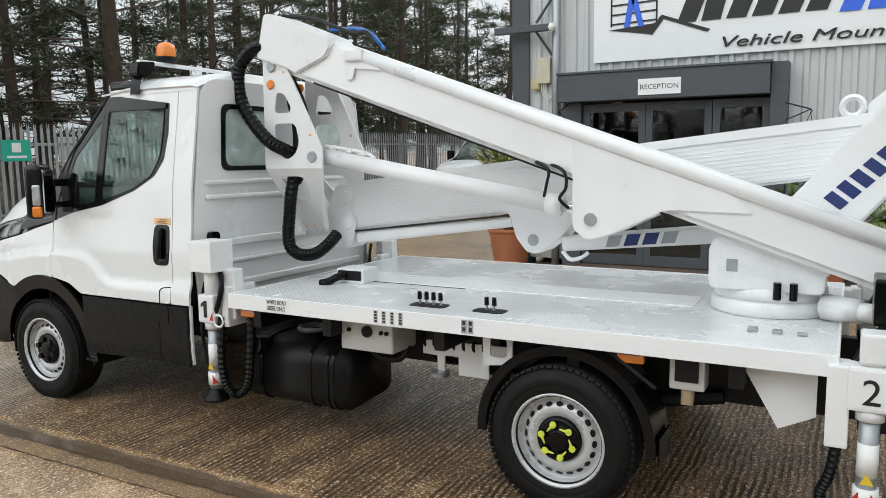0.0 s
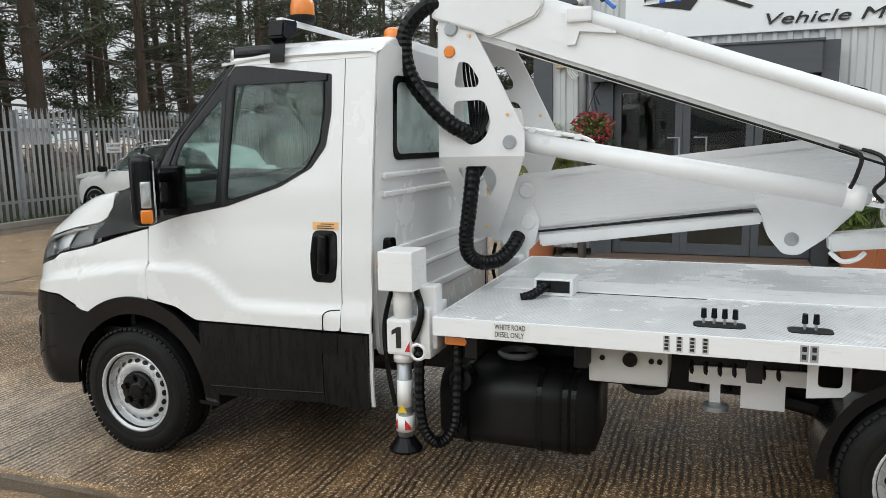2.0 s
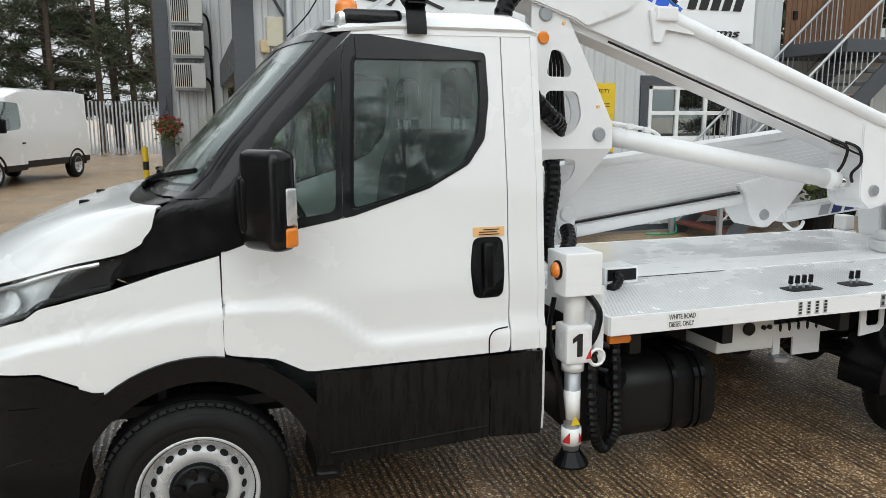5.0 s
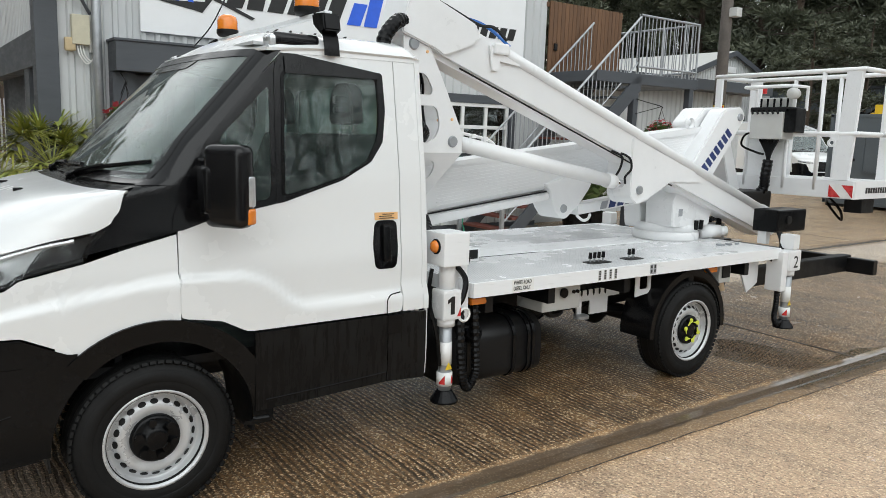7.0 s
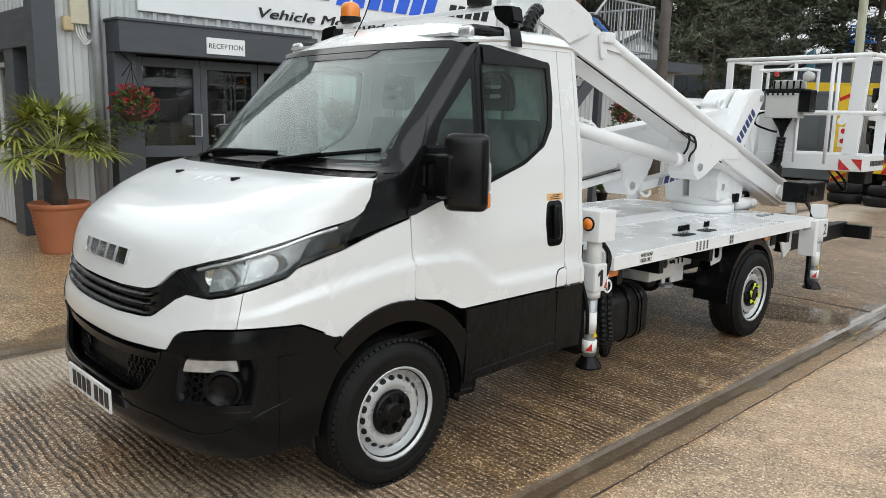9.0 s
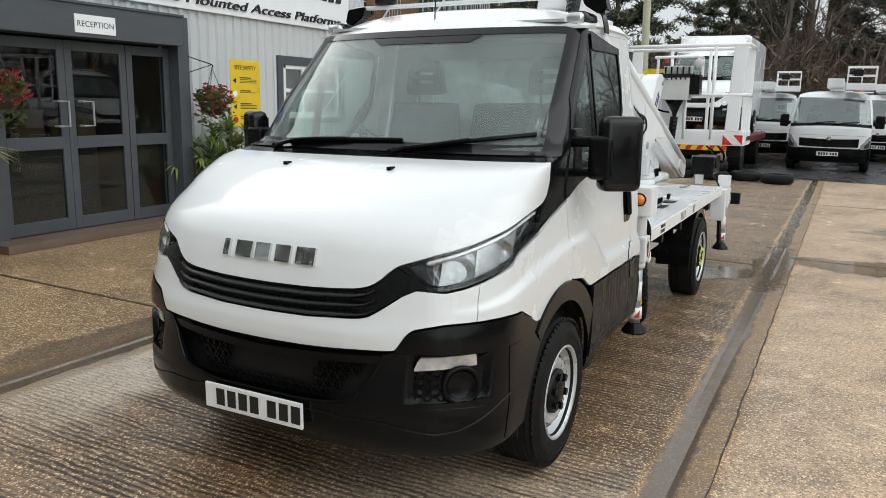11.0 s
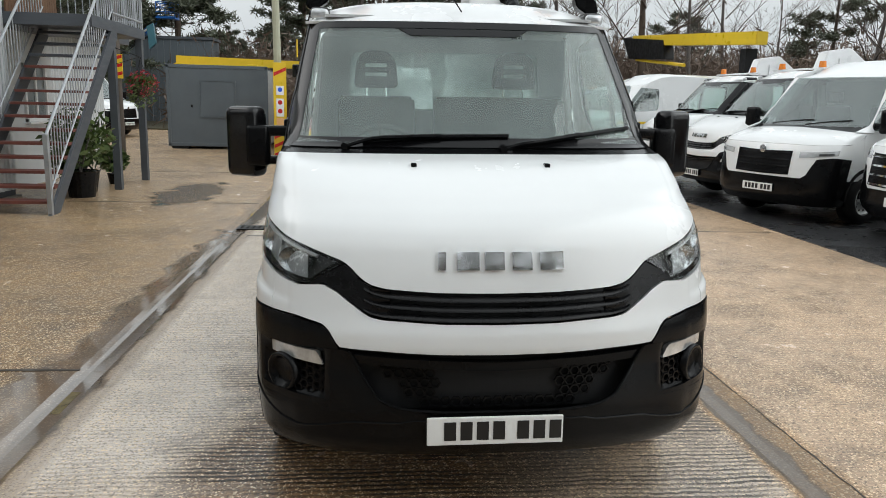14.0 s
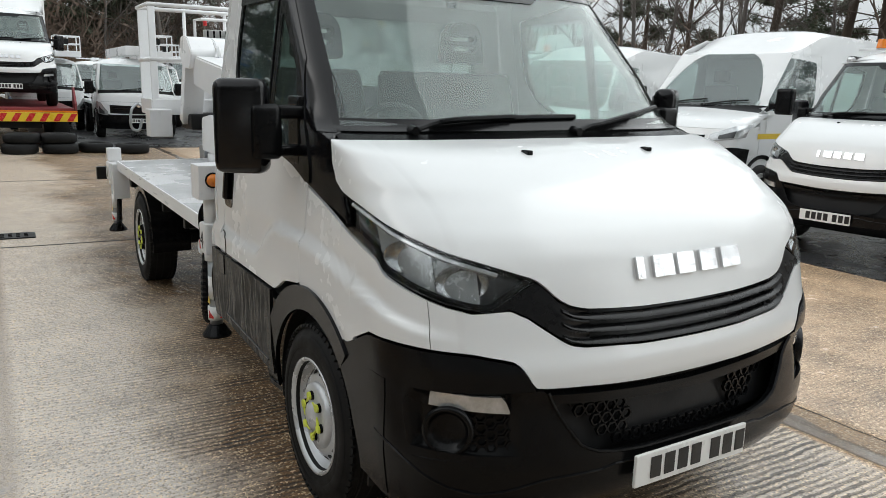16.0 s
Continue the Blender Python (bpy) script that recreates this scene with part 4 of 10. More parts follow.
for sgn in (1, -1):
    # corner block from the intake round to the wheel arch
    P = []
    for s in np.linspace(0.15, 1.12, 52):
        z1 = float(lerp_curve(LOW_TOP, s)) if s < S_y(0.60, 0.75) else 0.735
        z1 = min(z1, float(lerp_curve(INTAKE_EDGE, s)))
        z0 = 0.495
        row = []
        for k in range(9):
            z = z0 + (z1 - z0) * k / 8
            dish = 0.035 * ease(0.43, 0.47, s) * ease(0.83, 0.79, s) * ease(0.53, 0.56, z) * ease(0.74, 0.70, z)
            row.append(cabshape.at(sgn * s, z, -dish))
        P.append(row)
    part("bumper_corner", grid_shell(P, 0.02, (0, 0, 0.6)), BLACK, bumper)
    pts = [cabshape.at(sgn * q, float(lerp_curve(INTAKE_EDGE, q)), 0.001) for q in np.linspace(0.0, 0.350, 24)]
    part("intake_rim", tube(pts, 0.006, 6, 1), BLACK, bumper)
    # side of the bumper back to the wheel arch
    P = []
    for z in np.linspace(0.345, 0.735, 14):
        s0_, s1_ = S_x(0.60, z), S_x(ARCH_C[0] + math.sqrt(0.432 ** 2 - (z - ARCH_C[1]) ** 2), z)
        P.append([cabshape.at(sgn * (s0_ + (s1_ - s0_) * k / 13), z, 0.003) for k in range(14)])
    part("bumper_side", grid_shell(P, 0.02, (0, 0, 0.6)), BLACK, bumper)
    part("corner_trim", patch_sz([(S_y(0.60, 0.74), 0.738), (0.7, 0.736), (1.0, 0.738), (1.3, 0.715)], [(q, z - 0.008) for q, z in BAND_LOW[5:]], sgn * S_y(0.612, 0.75), sgn * S_x(0.30, 0.74), 44, 7, 0.02, 0.004), BLACK, bumper, "matt black corner trim")
    part("running_lamp", patch_sz([(0.45, 0.664), (0.735, 0.686)], [(0.45, 0.668), (0.474, 0.718), (0.74, 0.732)], sgn * 0.452, sgn * 0.735, 20, 4, 0.02, -0.006), LENS, bumper, "long clear running lamp")
    p = Vector(cabshape.at(sgn * 0.665, 0.61, -0.03))
    q = Vector(cabshape.at(sgn * 0.665, 0.61, 0.03))
    bm = lathe([(0.078, 0.004), (0.078, 0.03), (0.066, 0.034), (0.06, 0.012), (0.04, 0.004), (0, 0.001)], seg=32)
    bm.transform(Matrix.Translation(p) @ (q - p).to_track_quat("Z", "Y").to_matrix().to_4x4())
    part("fog_lamp_blank", bm, BLACK, bumper, smooth=True)
    for i in range(5):
        for k in range(3):
            s, z = 0.45 + 0.032 * i, 0.56 + 0.036 * k + (0.018 if i % 2 else 0)
            if z < 0.655:
                c = Vector(cabshape.at(sgn * s, z, -0.03))
                bm = lathe([(0.02, 0), (0.02, 0.01), (0.014, 0.01), (0.012, 0.002)], seg=6)
                bm.transform(Matrix.Translation(c) @ (Vector(cabshape.at(sgn * s, z, 0.03)) - c).to_track_quat("Z", "Y").to_matrix().to_4x4())
                part("mesh_cell", bm, BLACK, bumper)
for i in range(-14, 15):
    for k in range(5):
        y = 0.041 * i + (0.0205 if k % 2 else 0)
        z = 0.525 + 0.036 * k
        if abs(y) > 0.30 + 1.05 * (z - 0.50) or (abs(y) < 0.24 and k > 0):
            continue
        c = Vector(cabshape.at(math.copysign(S_y(y, z), y), z, -0.058))
        bm = lathe([(0.0225, 0), (0.0225, 0.012), (0.016, 0.012), (0.014, 0.002)], seg=6)
        bm.transform(Matrix.Translation(c) @ (Vector(cabshape.at(math.copysign(S_y(y, z), y), z, 0.03)) - c).to_track_quat("Z", "Y").to_matrix().to_4x4())
        part("intake_cell", bm, BLACK, bumper)
# moulded edge along the lower bumper
LIP = [(0.0, 0.468), (0.166, 0.468), (0.19, 0.458), (0.35, 0.456), (0.46, 0.43), (0.56, 0.417), (0.66, 0.43), (0.76, 0.462), (0.90, 0.52), (1.0, 0.55)]
part("bumper_edge", tube([cabshape.at(q, float(lerp_curve(LIP, abs(q))), 0.0) for q in np.linspace(-1.0, 1.0, 61)], 0.005, 6, 1), BLACK, bumper)
part("intake_back", box(0.84, 0.86, -0.58, 0.58, 0.40, 0.75), DARK, bumper)
part("intake_floor", box(0.60, 0.93, -0.56, 0.56, 0.425, 0.44), DARK, bumper)
plate = part("number_plate", box(1.0, 1.012, -0.28, 0.24, 0.385, 0.495, 0.004), PLATEWHITE, bumper, "white number plate with dark bars")
for i in range(7):
    y = -0.215 + 0.062 * i + (0.03 if i > 3 else 0)
    part("plate_bar", box(1.0125, 1.0145, y, y + 0.045, 0.405, 0.478), INK, plate)

# flanks
WIN = smooth_poly([(-0.131, 1.238), (-0.30, 1.293), (-0.62, 1.352), (-0.93, 1.45), (-1.10, 1.54), (-1.175, 1.64), (-1.20, 1.80), (-1.195, 1.985), (-0.655, 2.055), (-0.303, 1.703), (-0.134, 1.30)], 0.012, 4)
DOOR = smooth_poly([(-0.125, 1.235), (-0.118, 0.86), (-0.30, 0.83), (-0.42, 0.765), (-1.262, 0.765), (-1.262, 2.075), (-0.64, 2.075), (-0.30, 1.70), (-0.13, 1.30)], 0.02, 3)
GLASS_MAIN = smooth_poly([(-0.612, 1.372), (-0.77, 1.412), (-0.93, 1.462), (-1.08, 1.54), (-1.148, 1.66), (-1.165, 1.80), (-1.162, 1.968), (-0.645, 1.965)], 0.03, 5)
GLASS_QTR = smooth_poly([(-0.285, 1.335), (-0.43, 1.355), (-0.555, 1.372), (-0.578, 1.895), (-0.335, 1.655), (-0.275, 1.485)], 0.03, 5)
FIELD_MAIN = smooth_poly([(-0.581, 1.346), (-0.62, 1.352), (-0.93, 1.45), (-1.10, 1.54), (-1.175, 1.64), (-1.20, 1.80), (-1.195, 1.985), (-0.655, 2.055), (-0.622, 2.018), (-0.605, 1.95)], 0.008, 3)
FIELD_QTR = smooth_poly([(-0.131, 1.238), (-0.30, 1.293), (-0.578, 1.345), (-0.602, 1.95), (-0.617, 2.012), (-0.303, 1.703), (-0.134, 1.30)], 0.008, 3)
for sgn in (1, -1):
    door = part("cab_door", ring_xz(DOOR, WIN, sgn, 26, 0.014, n=170), WHITE, truck, "white cab door with a large window")
    # black window field: a ring round each pane
    part("window_field", ring_xz(FIELD_MAIN, GLASS_MAIN, sgn, 5, 0.01, 0.002, n=130), GLOSSBLACK, door, "gloss black window surround")
    part("quarter_field", ring_xz(FIELD_QTR, GLASS_QTR, sgn, 5, 0.01, 0.002, n=110), GLOSSBLACK, door)
    g = part("door_glass", fill_xz(GLASS_MAIN, sgn, 0.004, 0.0, 5, None, 64), SIDEGLASS, door, "rain-spotted tinted side glass")
    g.visible_shadow = False
    part("window_seal", ring_xz([(x + 0.004, z + 0.002) for x, z in GLASS_MAIN], [(-0.90 + (x + 0.90) * 0.965, 1.69 + (z - 1.69) * 0.965) for x, z in GLASS_MAIN], sgn, 3, 0.008, 0.006, n=90), BLACK, door)
    g = part("quarter_glass", fill_xz(GLASS_QTR, sgn, 0.004, 0.0, 5, None, 56), SIDEGLASS, door)
    g.visible_shadow = False
    part("window_deflector", patch_xz([(-1.19, 1.955), (-0.64, 1.952)], [(-1.19, 1.985), (-0.66, 2.035)], -1.172, -0.66, sgn, 12, 4, 0.006, 0.012), GLOSSBLACK, door)
    # rear pillar strip and sill cladding
    part("rear_pillar", patch_xz([(-1.41, 0.765), (-1.267, 0.765)], [(-1.41, 2.09), (-1.267, 2.075)], -1.40, -1.267, sgn, 6, 30, 0.014), WHITE, truck)
    part("sill_cladding", patch_xz([(-1.19, 0.40), (-0.49, 0.375)], [(-1.19, 0.755), (-0.40, 0.755)], -1.165, -0.45, sgn, 20, 8, 0.014, 0.012), CLADDING, truck, "black plastic sill cladding with dirt")
    part("rear_cladding", patch_xz([(-1.40, 0.385), (-1.17, 0.40)], [(-1.41, 0.755), (-1.17, 0.755)], -1.406, -1.17, sgn, 8, 8, 0.014, 0.012), CLADDING, truck)
    part("fuel_flap", patch_xz([(-1.25, 0.655), (-1.165, 0.655)], [(-1.25, 0.752), (-1.165, 0.752)], -1.25, -1.166, sgn, 8, 6, 0.006, 0.016), BLACK, truck)
    part("rear_edge", patch_xz([(-1.425, 0.765), (-1.39, 0.765)], [(-1.425, 2.07), (-1.39, 2.09)], -1.425, -1.395, sgn, 3, 20, 0.014, 0.004), WHITE, truck)
    part("rear_edge", patch_xz([(-1.425, 0.40), (-1.39, 0.40)], [(-1.425, 0.765), (-1.39, 0.765)], -1.425, -1.410, sgn, 3, 6, 0.014, -0.006), WHITE, truck)
    part("flap_gap", tube([cabshape.side(x, z, sgn, 0.0005) for x, z in ((-1.168, 0.76), (-1.168, 0.82), (-1.176, 0.845), (-1.20, 0.86), (-1.255, 0.866))], 0.0035, 5, 4), BLACK, truck)
    part("cladding_lip", tube([cabshape.side(x, z, sgn, 0.013) for x, z in ((-0.50, 0.425), (-0.8, 0.435), (-1.16, 0.452))], 0.004, 5, 3), BLACK, truck)
    # wheel arch trim
    P = []
    for i in range(41):
        a = radians(-14 + (206 - -14) * i / 40)
        row = []
        for k in range(5):
            r = ARCH_R - 0.095 * k / 4
            x, z = ARCH_C[0] + r * math.cos(a), ARCH_C[1] + r * math.sin(a)
            if a < radians(55):
                x = min(x, 0.40)
            row.append(cabshape.side(min(x, 0.46), max(z, 0.33), sgn, 0.012 - 0.01 * k / 4))
        P.append(row)
    part("arch_trim", grid_shell(P[11:], 0.02, (0, 0, 0.3)), BLACK, truck, "black wheel arch trim")
    P = [[(ARCH_C[0] + 0.435 * math.cos(radians(-10 + 200 * i / 24)), sgn * y, ARCH_C[1] + 0.435 * math.sin(radians(-10 + 200 * i / 24))) for y in (0.55, 0.92)] for i in range(25)]
    part("arch_liner", grid_shell(P, 0.01, (0, sgn * 2, 3)), DARK, truck)
    # black wedge over the wing up to the foot of the screen pillar
    part("pillar_foot", patch_xz([(0.255, 1.16), (-0.12, 1.238), (-0.27, 1.29)], [(0.255, 1.172), (0.165, 1.29), (0.075, 1.405), (0.02, 1.455), (-0.04, 1.50), (-0.14, 1.62), (-0.27, 1.76)], -0.27, 0.252, sgn, 26, 14, 0.012, 0.0), GLOSSBLACK, truck, "black panel at the foot of the screen pillar")
    # black trim along the leading edge of the door
    P = []
    for z in np.linspace(1.245, 2.062, 26):
        xe = float(np.interp(z, [1.235, 1.30, 1.70, 2.075], [-0.127, -0.13, -0.30, -0.64]))
        P.append([cabshape.side(xe + 0.026 - 0.05 * k / 4, z, sgn, 0.007) for k in range(5)])
    part("door_edge_trim", grid_shell(P, 0.008, CAB_IN), GLOSSBLACK, truck)
    # screen pillar: from the screen edge back to the door opening
    P = []
    for z in np.linspace(1.44, 2.06, 24):
        s1 = S_x(float(np.interp(z, [1.3, 1.70, 2.06], [-0.118, -0.288, -0.632])) - 0.004, z)
        P.append([cabshape.at(sgn * (0.742 + (s1 - 0.742) * k / 9), z, 0.002) for k in range(10)])
    part("screen_pillar", grid_shell(P, 0.02, CAB_IN), GLOSSBLACK, truck, "black screen pillar")
    # door handle
    hz = 1.135
    p = cabshape.side(-1.165, hz, sgn)
    bm = prism(smooth_poly([(-1.235, 0.995), (-1.245, 1.10), (-1.24, 1.245), (-1.11, 1.245), (-1.095, 1.12), (-1.108, 0.995)], 0.035, 5), p[1] - sgn * 0.01, p[1] + sgn * 0.004, 0.003)
    grip = box(-1.192, -1.148, p[1], p[1] + sgn * 0.030, 1.035, 1.225, 0.014, 3)
    for b_ in (bm, grip):
        for v in b_.verts:
            v.co.y += cabshape.side(-1.165, v.co.z, sgn)[1] - p[1]
    handle = part("door_handle", bm, GLOSSBLACK, door)
    part("grip", grip, BLACK, handle, smooth=True)
    q = cabshape.side(-1.18, 1.27, sgn, 0.002)
    part("warning_sticker", patch_xz([(-2, 1.248), (0, 1.248)], [(-2, 1.286), (0, 1.286)], -1.248, -1.11, sgn, 4, 3, 0.002, 0.003), AMBERLIGHT, door, "pale orange warning sticker")
    for k in range(3):
        part("sticker_bar", patch_xz([(-2, 1.254 + 0.01 * k), (0, 1.254 + 0.01 * k)], [(-2, 1.258 + 0.01 * k), (0, 1.258 + 0.01 * k)], -1.225 + 0.012 * (k == 1), -1.135 - 0.02 * (k == 2), sgn, 4, 2, 0.001, 0.005), INK, door)
    # mirror
    # the mirror head is swept back at its outer end
    head = pose(-0.285, sgn * 1.11, 0, 0, 0, sgn * 35)
    bm = box(-0.055, 0.055, -0.10, 0.10, 1.27, 1.62, 0.046, 5)
    bm.transform(head)
    mirror = part("wing_mirror", bm, GLOSSBLACK, truck, "large black wing mirror", smooth=True)
    for nm, m_, lab, dims in (("mirror_glass", CHROME, "", (-0.061, -0.052, -0.08, 0.08, 1.31, 1.585, 0.003)), ("indicator", ORANGE, "orange indicator lens", (-0.045, 0.012, 0.072, 0.106, 1.285, 1.355, 0.014)), ("clear_strip", LENS, "", (-0.042, 0.006, 0.08, 0.105, 1.36, 1.49, 0.010))):
        dims = list(dims)
        if sgn < 0 and nm != "mirror_glass":
            dims[2], dims[3] = -dims[3], -dims[2]
        bm = box(*dims, 3)
        bm.transform(head)
        part(nm, bm, m_, mirror, lab, smooth=nm != "mirror_glass")
    part("mirror_arm", box(-0.295, -0.205, sgn * 0.88, sgn * 1.02, 1.475, 1.525, 0.015, 3), BLACK, mirror, smooth=True)
    part("mirror_arm", box(-0.295, -0.205, sgn * 0.90, sgn * 1.02, 1.335, 1.375, 0.013, 3), BLACK, mirror, smooth=True)
    part("mirror_knuckle", box(-0.285, -0.185, sgn * 0.985, sgn * 1.10, 1.325, 1.53, 0.03, 4), BLACK, mirror, smooth=True)
    part("mirror_foot", box(-0.345, -0.215, sgn * 0.86, sgn * 0.915, 1.29, 1.56, 0.015), BLACK, mirror)

# windscreen with its black border
def screen_patch(z0, z1, smax0, smax1, rows, cols, thick, out):
    P = []
    for z in np.linspace(z0, z1, rows):
        sm = smax0 + (smax1 - smax0) * (z - z0) / (z1 - z0)
        P.append([cabshape.at(-sm + 2 * sm * k / (cols - 1), z, out) for k in range(cols)])
    return grid_shell(P, thick, CAB_IN)


screen = part("windscreen", screen_patch(1.455, 2.035, 0.745, 0.745, 18, 41, 0.006, 0.0), GLASS, truck, "rain-spotted windscreen")
screen.visible_shadow = False
part("screen_border", screen_patch(1.445, 1.487, 0.745, 0.745, 5, 41, 0.006, 0.004), GLOSSBLACK, screen, "black border along the foot of the screen")
part("screen_border", screen_patch(2.025, 2.06, 0.745, 0.745, 4, 41, 0.006, 0.004), GLOSSBLACK, screen)
part("screen_border", screen_patch(1.985, 2.02, 0.17, 0.22, 4, 13, 0.006, 0.004), GLOSSBLACK, screen)
for sgn in (1, -1):
    P = [[cabshape.at(sgn * (0.705 + 0.045 * k / 4), z, 0.004) for k in range(5)] for z in np.linspace(1.46, 2.03, 18)]
    part("screen_border", grid_shell(P, 0.006, CAB_IN), GLOSSBLACK, screen)
part("cowl", screen_patch(1.385, 1.475, 0.86, 0.76, 8, 41, 0.01, -0.014), BLACK, truck)
for (ya, za), (yb, zb), (yc, zc) in (((-0.60, 1.448), (-0.42, 1.488), (0.16, 1.498)), ((0.13, 1.44), (0.28, 1.474), (0.78, 1.535))):
    def on_screen(y, z, out):
        return cabshape.at(math.copysign(S_y(y, z), y), z, out)

    arm = part("wiper", tube([on_screen(ya, za, 0.025), on_screen((ya + yb) / 2, (za + zb) / 2 + 0.006, 0.035), on_screen(yb, zb, 0.04), on_screen(yb + (yc - yb) * 0.45, zb + (zc - zb) * 0.45 + 0.006, 0.036)], 0.010, 6, 6), BLACK, truck, "black windscreen wiper")
    part("blade", tube([on_screen(yb - 0.10, zb - 0.022, 0.014), on_screen(yb + (yc - yb) * 0.4, zb + (zc - zb) * 0.4, 0.02), on_screen(yc, zc, 0.016)], 0.011, 6, 8), BLACK, arm)
    part("wiper_cap", cyl(on_screen(ya, za, -0.005), on_screen(ya, za, 0.04), 0.022, 0.016, 14), BLACK, arm)

# roof
def roof_z(x, y):
    e = min(1.0, abs(y) / 0.83)
    side = (1 - e ** 3.2) ** (1 / 2.2)
    lead = -0.435 - 0.13 * (abs(y) / 0.8) ** 2.2
    front = ease(0.0, 0.34, lead - x) ** 0.6
    rear = ease(-1.435, -1.38, x)
    return 2.062 + (0.135 * side * front) * (0.35 + 0.65 * rear)


P = []
for k in range(37):
    y = -0.826 + 1.652 * k / 36
    lead = -0.435 - 0.13 * (abs(y) / 0.8) ** 2.2
    P.append([(lead + (-1.425 - lead) * i / 30, y, roof_z(lead + (-1.425 - lead) * i / 30, y)) for i in range(31)])
part("roof", grid_shell(P, 0.012, (-0.9, 0, 1.0)), WHITE, truck, "white cab roof")
for sgn in (1, -1):
    part("roof_rail", patch_xz([(-1.42, 2.055), (-0.6, 2.045)], [(-1.42, 2.092), (-0.6, 2.085)], -1.41, -0.60, sgn, 16, 3, 0.012, 0.003), WHITE, truck)
    lampm = part("marker_lamp", box(-0.86, -0.62, sgn * 0.70, sgn * 0.805, 2.075, 2.145, 0.028, 3), GLOSSBLACK, truck, "black roof marker lamp", smooth=True)
    part("lens", box(-0.70, -0.60, sgn * 0.705, sgn * 0.80, 2.072, 2.135, 0.024, 3), LENS, lampm, smooth=True)
# back wall of the cab, with its window
bw = smooth_poly([(-0.86, 0.62), (-0.905, 1.2), (-0.80, 2.06), (-0.70, 2.13), (0.70, 2.13), (0.80, 2.06), (0.905, 1.2), (0.86, 0.62)], 0.08, 4)
rw = smooth_poly([(-0.64, 1.585), (-0.62, 1.97), (0.62, 1.97), (0.64, 1.585)], 0.06, 5)
back_wall = part("cab_back", prism(bw, -1.405, -1.425, 0.0, [rw[::-1]], plane="yz"), WHITE, truck, "white pressed steel back of the cab")
part("back_seal", prism(smooth_poly([(-0.655, 1.57), (-0.635, 1.985), (0.635, 1.985), (0.655, 1.57)], 0.06, 5), -1.418, -1.432, 0.0, [smooth_poly([(-0.62, 1.60), (-0.60, 1.955), (0.60, 1.955), (0.62, 1.60)], 0.06, 5)[::-1]], plane="yz"), BLACK, back_wall)
g = part("back_window", prism(rw, -1.412, -1.416, plane="yz"), STEAMED, back_wall, "steamed-up back window")
g.visible_shadow = False
for z, h in ((1.50, 0.03), (1.41, 0.03), (1.12, 0.05), (1.0, 0.03), (0.85, 0.05)):
    part("pressed_rib", box(-1.445, -1.42, -0.80, 0.80, z - h / 2, z + h / 2, 0.011, 3), WHITE, back_wall, smooth=True)
for y in (0.76, -0.76):
    part("vent", box(-1.448, -1.424, y - 0.04, y + 0.04, 1.03, 1.20, 0.035, 4), BLACK, back_wall)

# inside the cab
part("floor_pan", box(-1.39, 0.55, -0.85, 0.85, 0.62, 0.66), DARK, truck)
part("firewall", box(0.10, 0.13, -0.82, 0.82, 0.66, 1.36), DARK, truck)
part("headlining", box(-1.38, -0.55, -0.72, 0.72, 2.085, 2.10), INNER, truck)
part("rear_lining", prism([(-0.85, 0.66), (-0.86, 1.2), (-0.78, 2.05), (0.78, 2.05), (0.86, 1.2), (0.85, 0.66)], -1.385, -1.40, 0, [smooth_poly([(-0.63, 1.59), (-0.61, 1.96), (0.61, 1.96), (0.63, 1.59)], 0.06, 5)[::-1]], plane="yz"), INNER, truck)
dash = part("dashboard", prism(smooth_poly([(-0.40, 0.95), (-0.42, 1.25), (-0.34, 1.40), (-0.02, 1.455), (0.10, 1.40), (0.10, 0.9)], 0.06, 4), -0.84, 0.84), DASH, truck, "dark plastic dashboard")
part("instrument_hood", prism(smooth_poly([(-0.45, 1.32), (-0.40, 1.455), (-0.15, 1.47), (-0.12, 1.38)], 0.04, 4), -0.62, -0.22), DASH, dash)
wheel_rim = lathe([(0.19 + 0.016 * math.cos(a), 0.016 * math.sin(a)) for a in np.linspace(0, 2 * math.pi, 9)], seg=36)
cyl((0, 0, -0.06), (0, 0, 0.01), 0.06, 0.05, 16, wheel_rim)
box(-0.18, 0.18, -0.02, 0.02, -0.012, 0.008, 0, 2, wheel_rim)
wheel_rim.transform(pose(-0.50, -0.42, 1.36, 0, -58, 0))
part("steering_wheel", wheel_rim, DASH, dash, smooth=True)


def seat(y, w):
    st = part("seat", box(-1.22, -0.70, y - w / 2, y + w / 2, 0.95, 1.11, 0.05, 3), SEATGREY, truck, "grey fabric cab seat", smooth=True)
    bm = prism(smooth_poly([(-1.05, 1.05), (-1.10, 1.45), (-1.18, 1.68), (-1.25, 1.68), (-1.27, 1.05)], 0.05, 4), y - w / 2 + 0.02, y + w / 2 - 0.02, 0.02)
    part("backrest", bm, SEATGREY, st, smooth=True)
    return st


def headrest(st, y):
    bm = prism(smooth_poly([(y - 0.14, 1.73), (y - 0.12, 1.90), (y - 0.07, 1.955), (y + 0.07, 1.955), (y + 0.12, 1.90), (y + 0.14, 1.73)], 0.04, 4), -1.25, -1.17, 0.012, [rounded(y - 0.07, y + 0.07, 1.80, 1.825, 0.011, 3)[::-1], rounded(y - 0.07, y + 0.07, 1.855, 1.88, 0.011, 3)[::-1]], plane="yz")
    part("headrest", bm, SEATGREY, st)
    for k in (-0.06, 0.06):
        part("headrest_post", cyl((-1.21, y + k, 1.64), (-1.21, y + k, 1.76), 0.008, None, 8), CHROME, st)


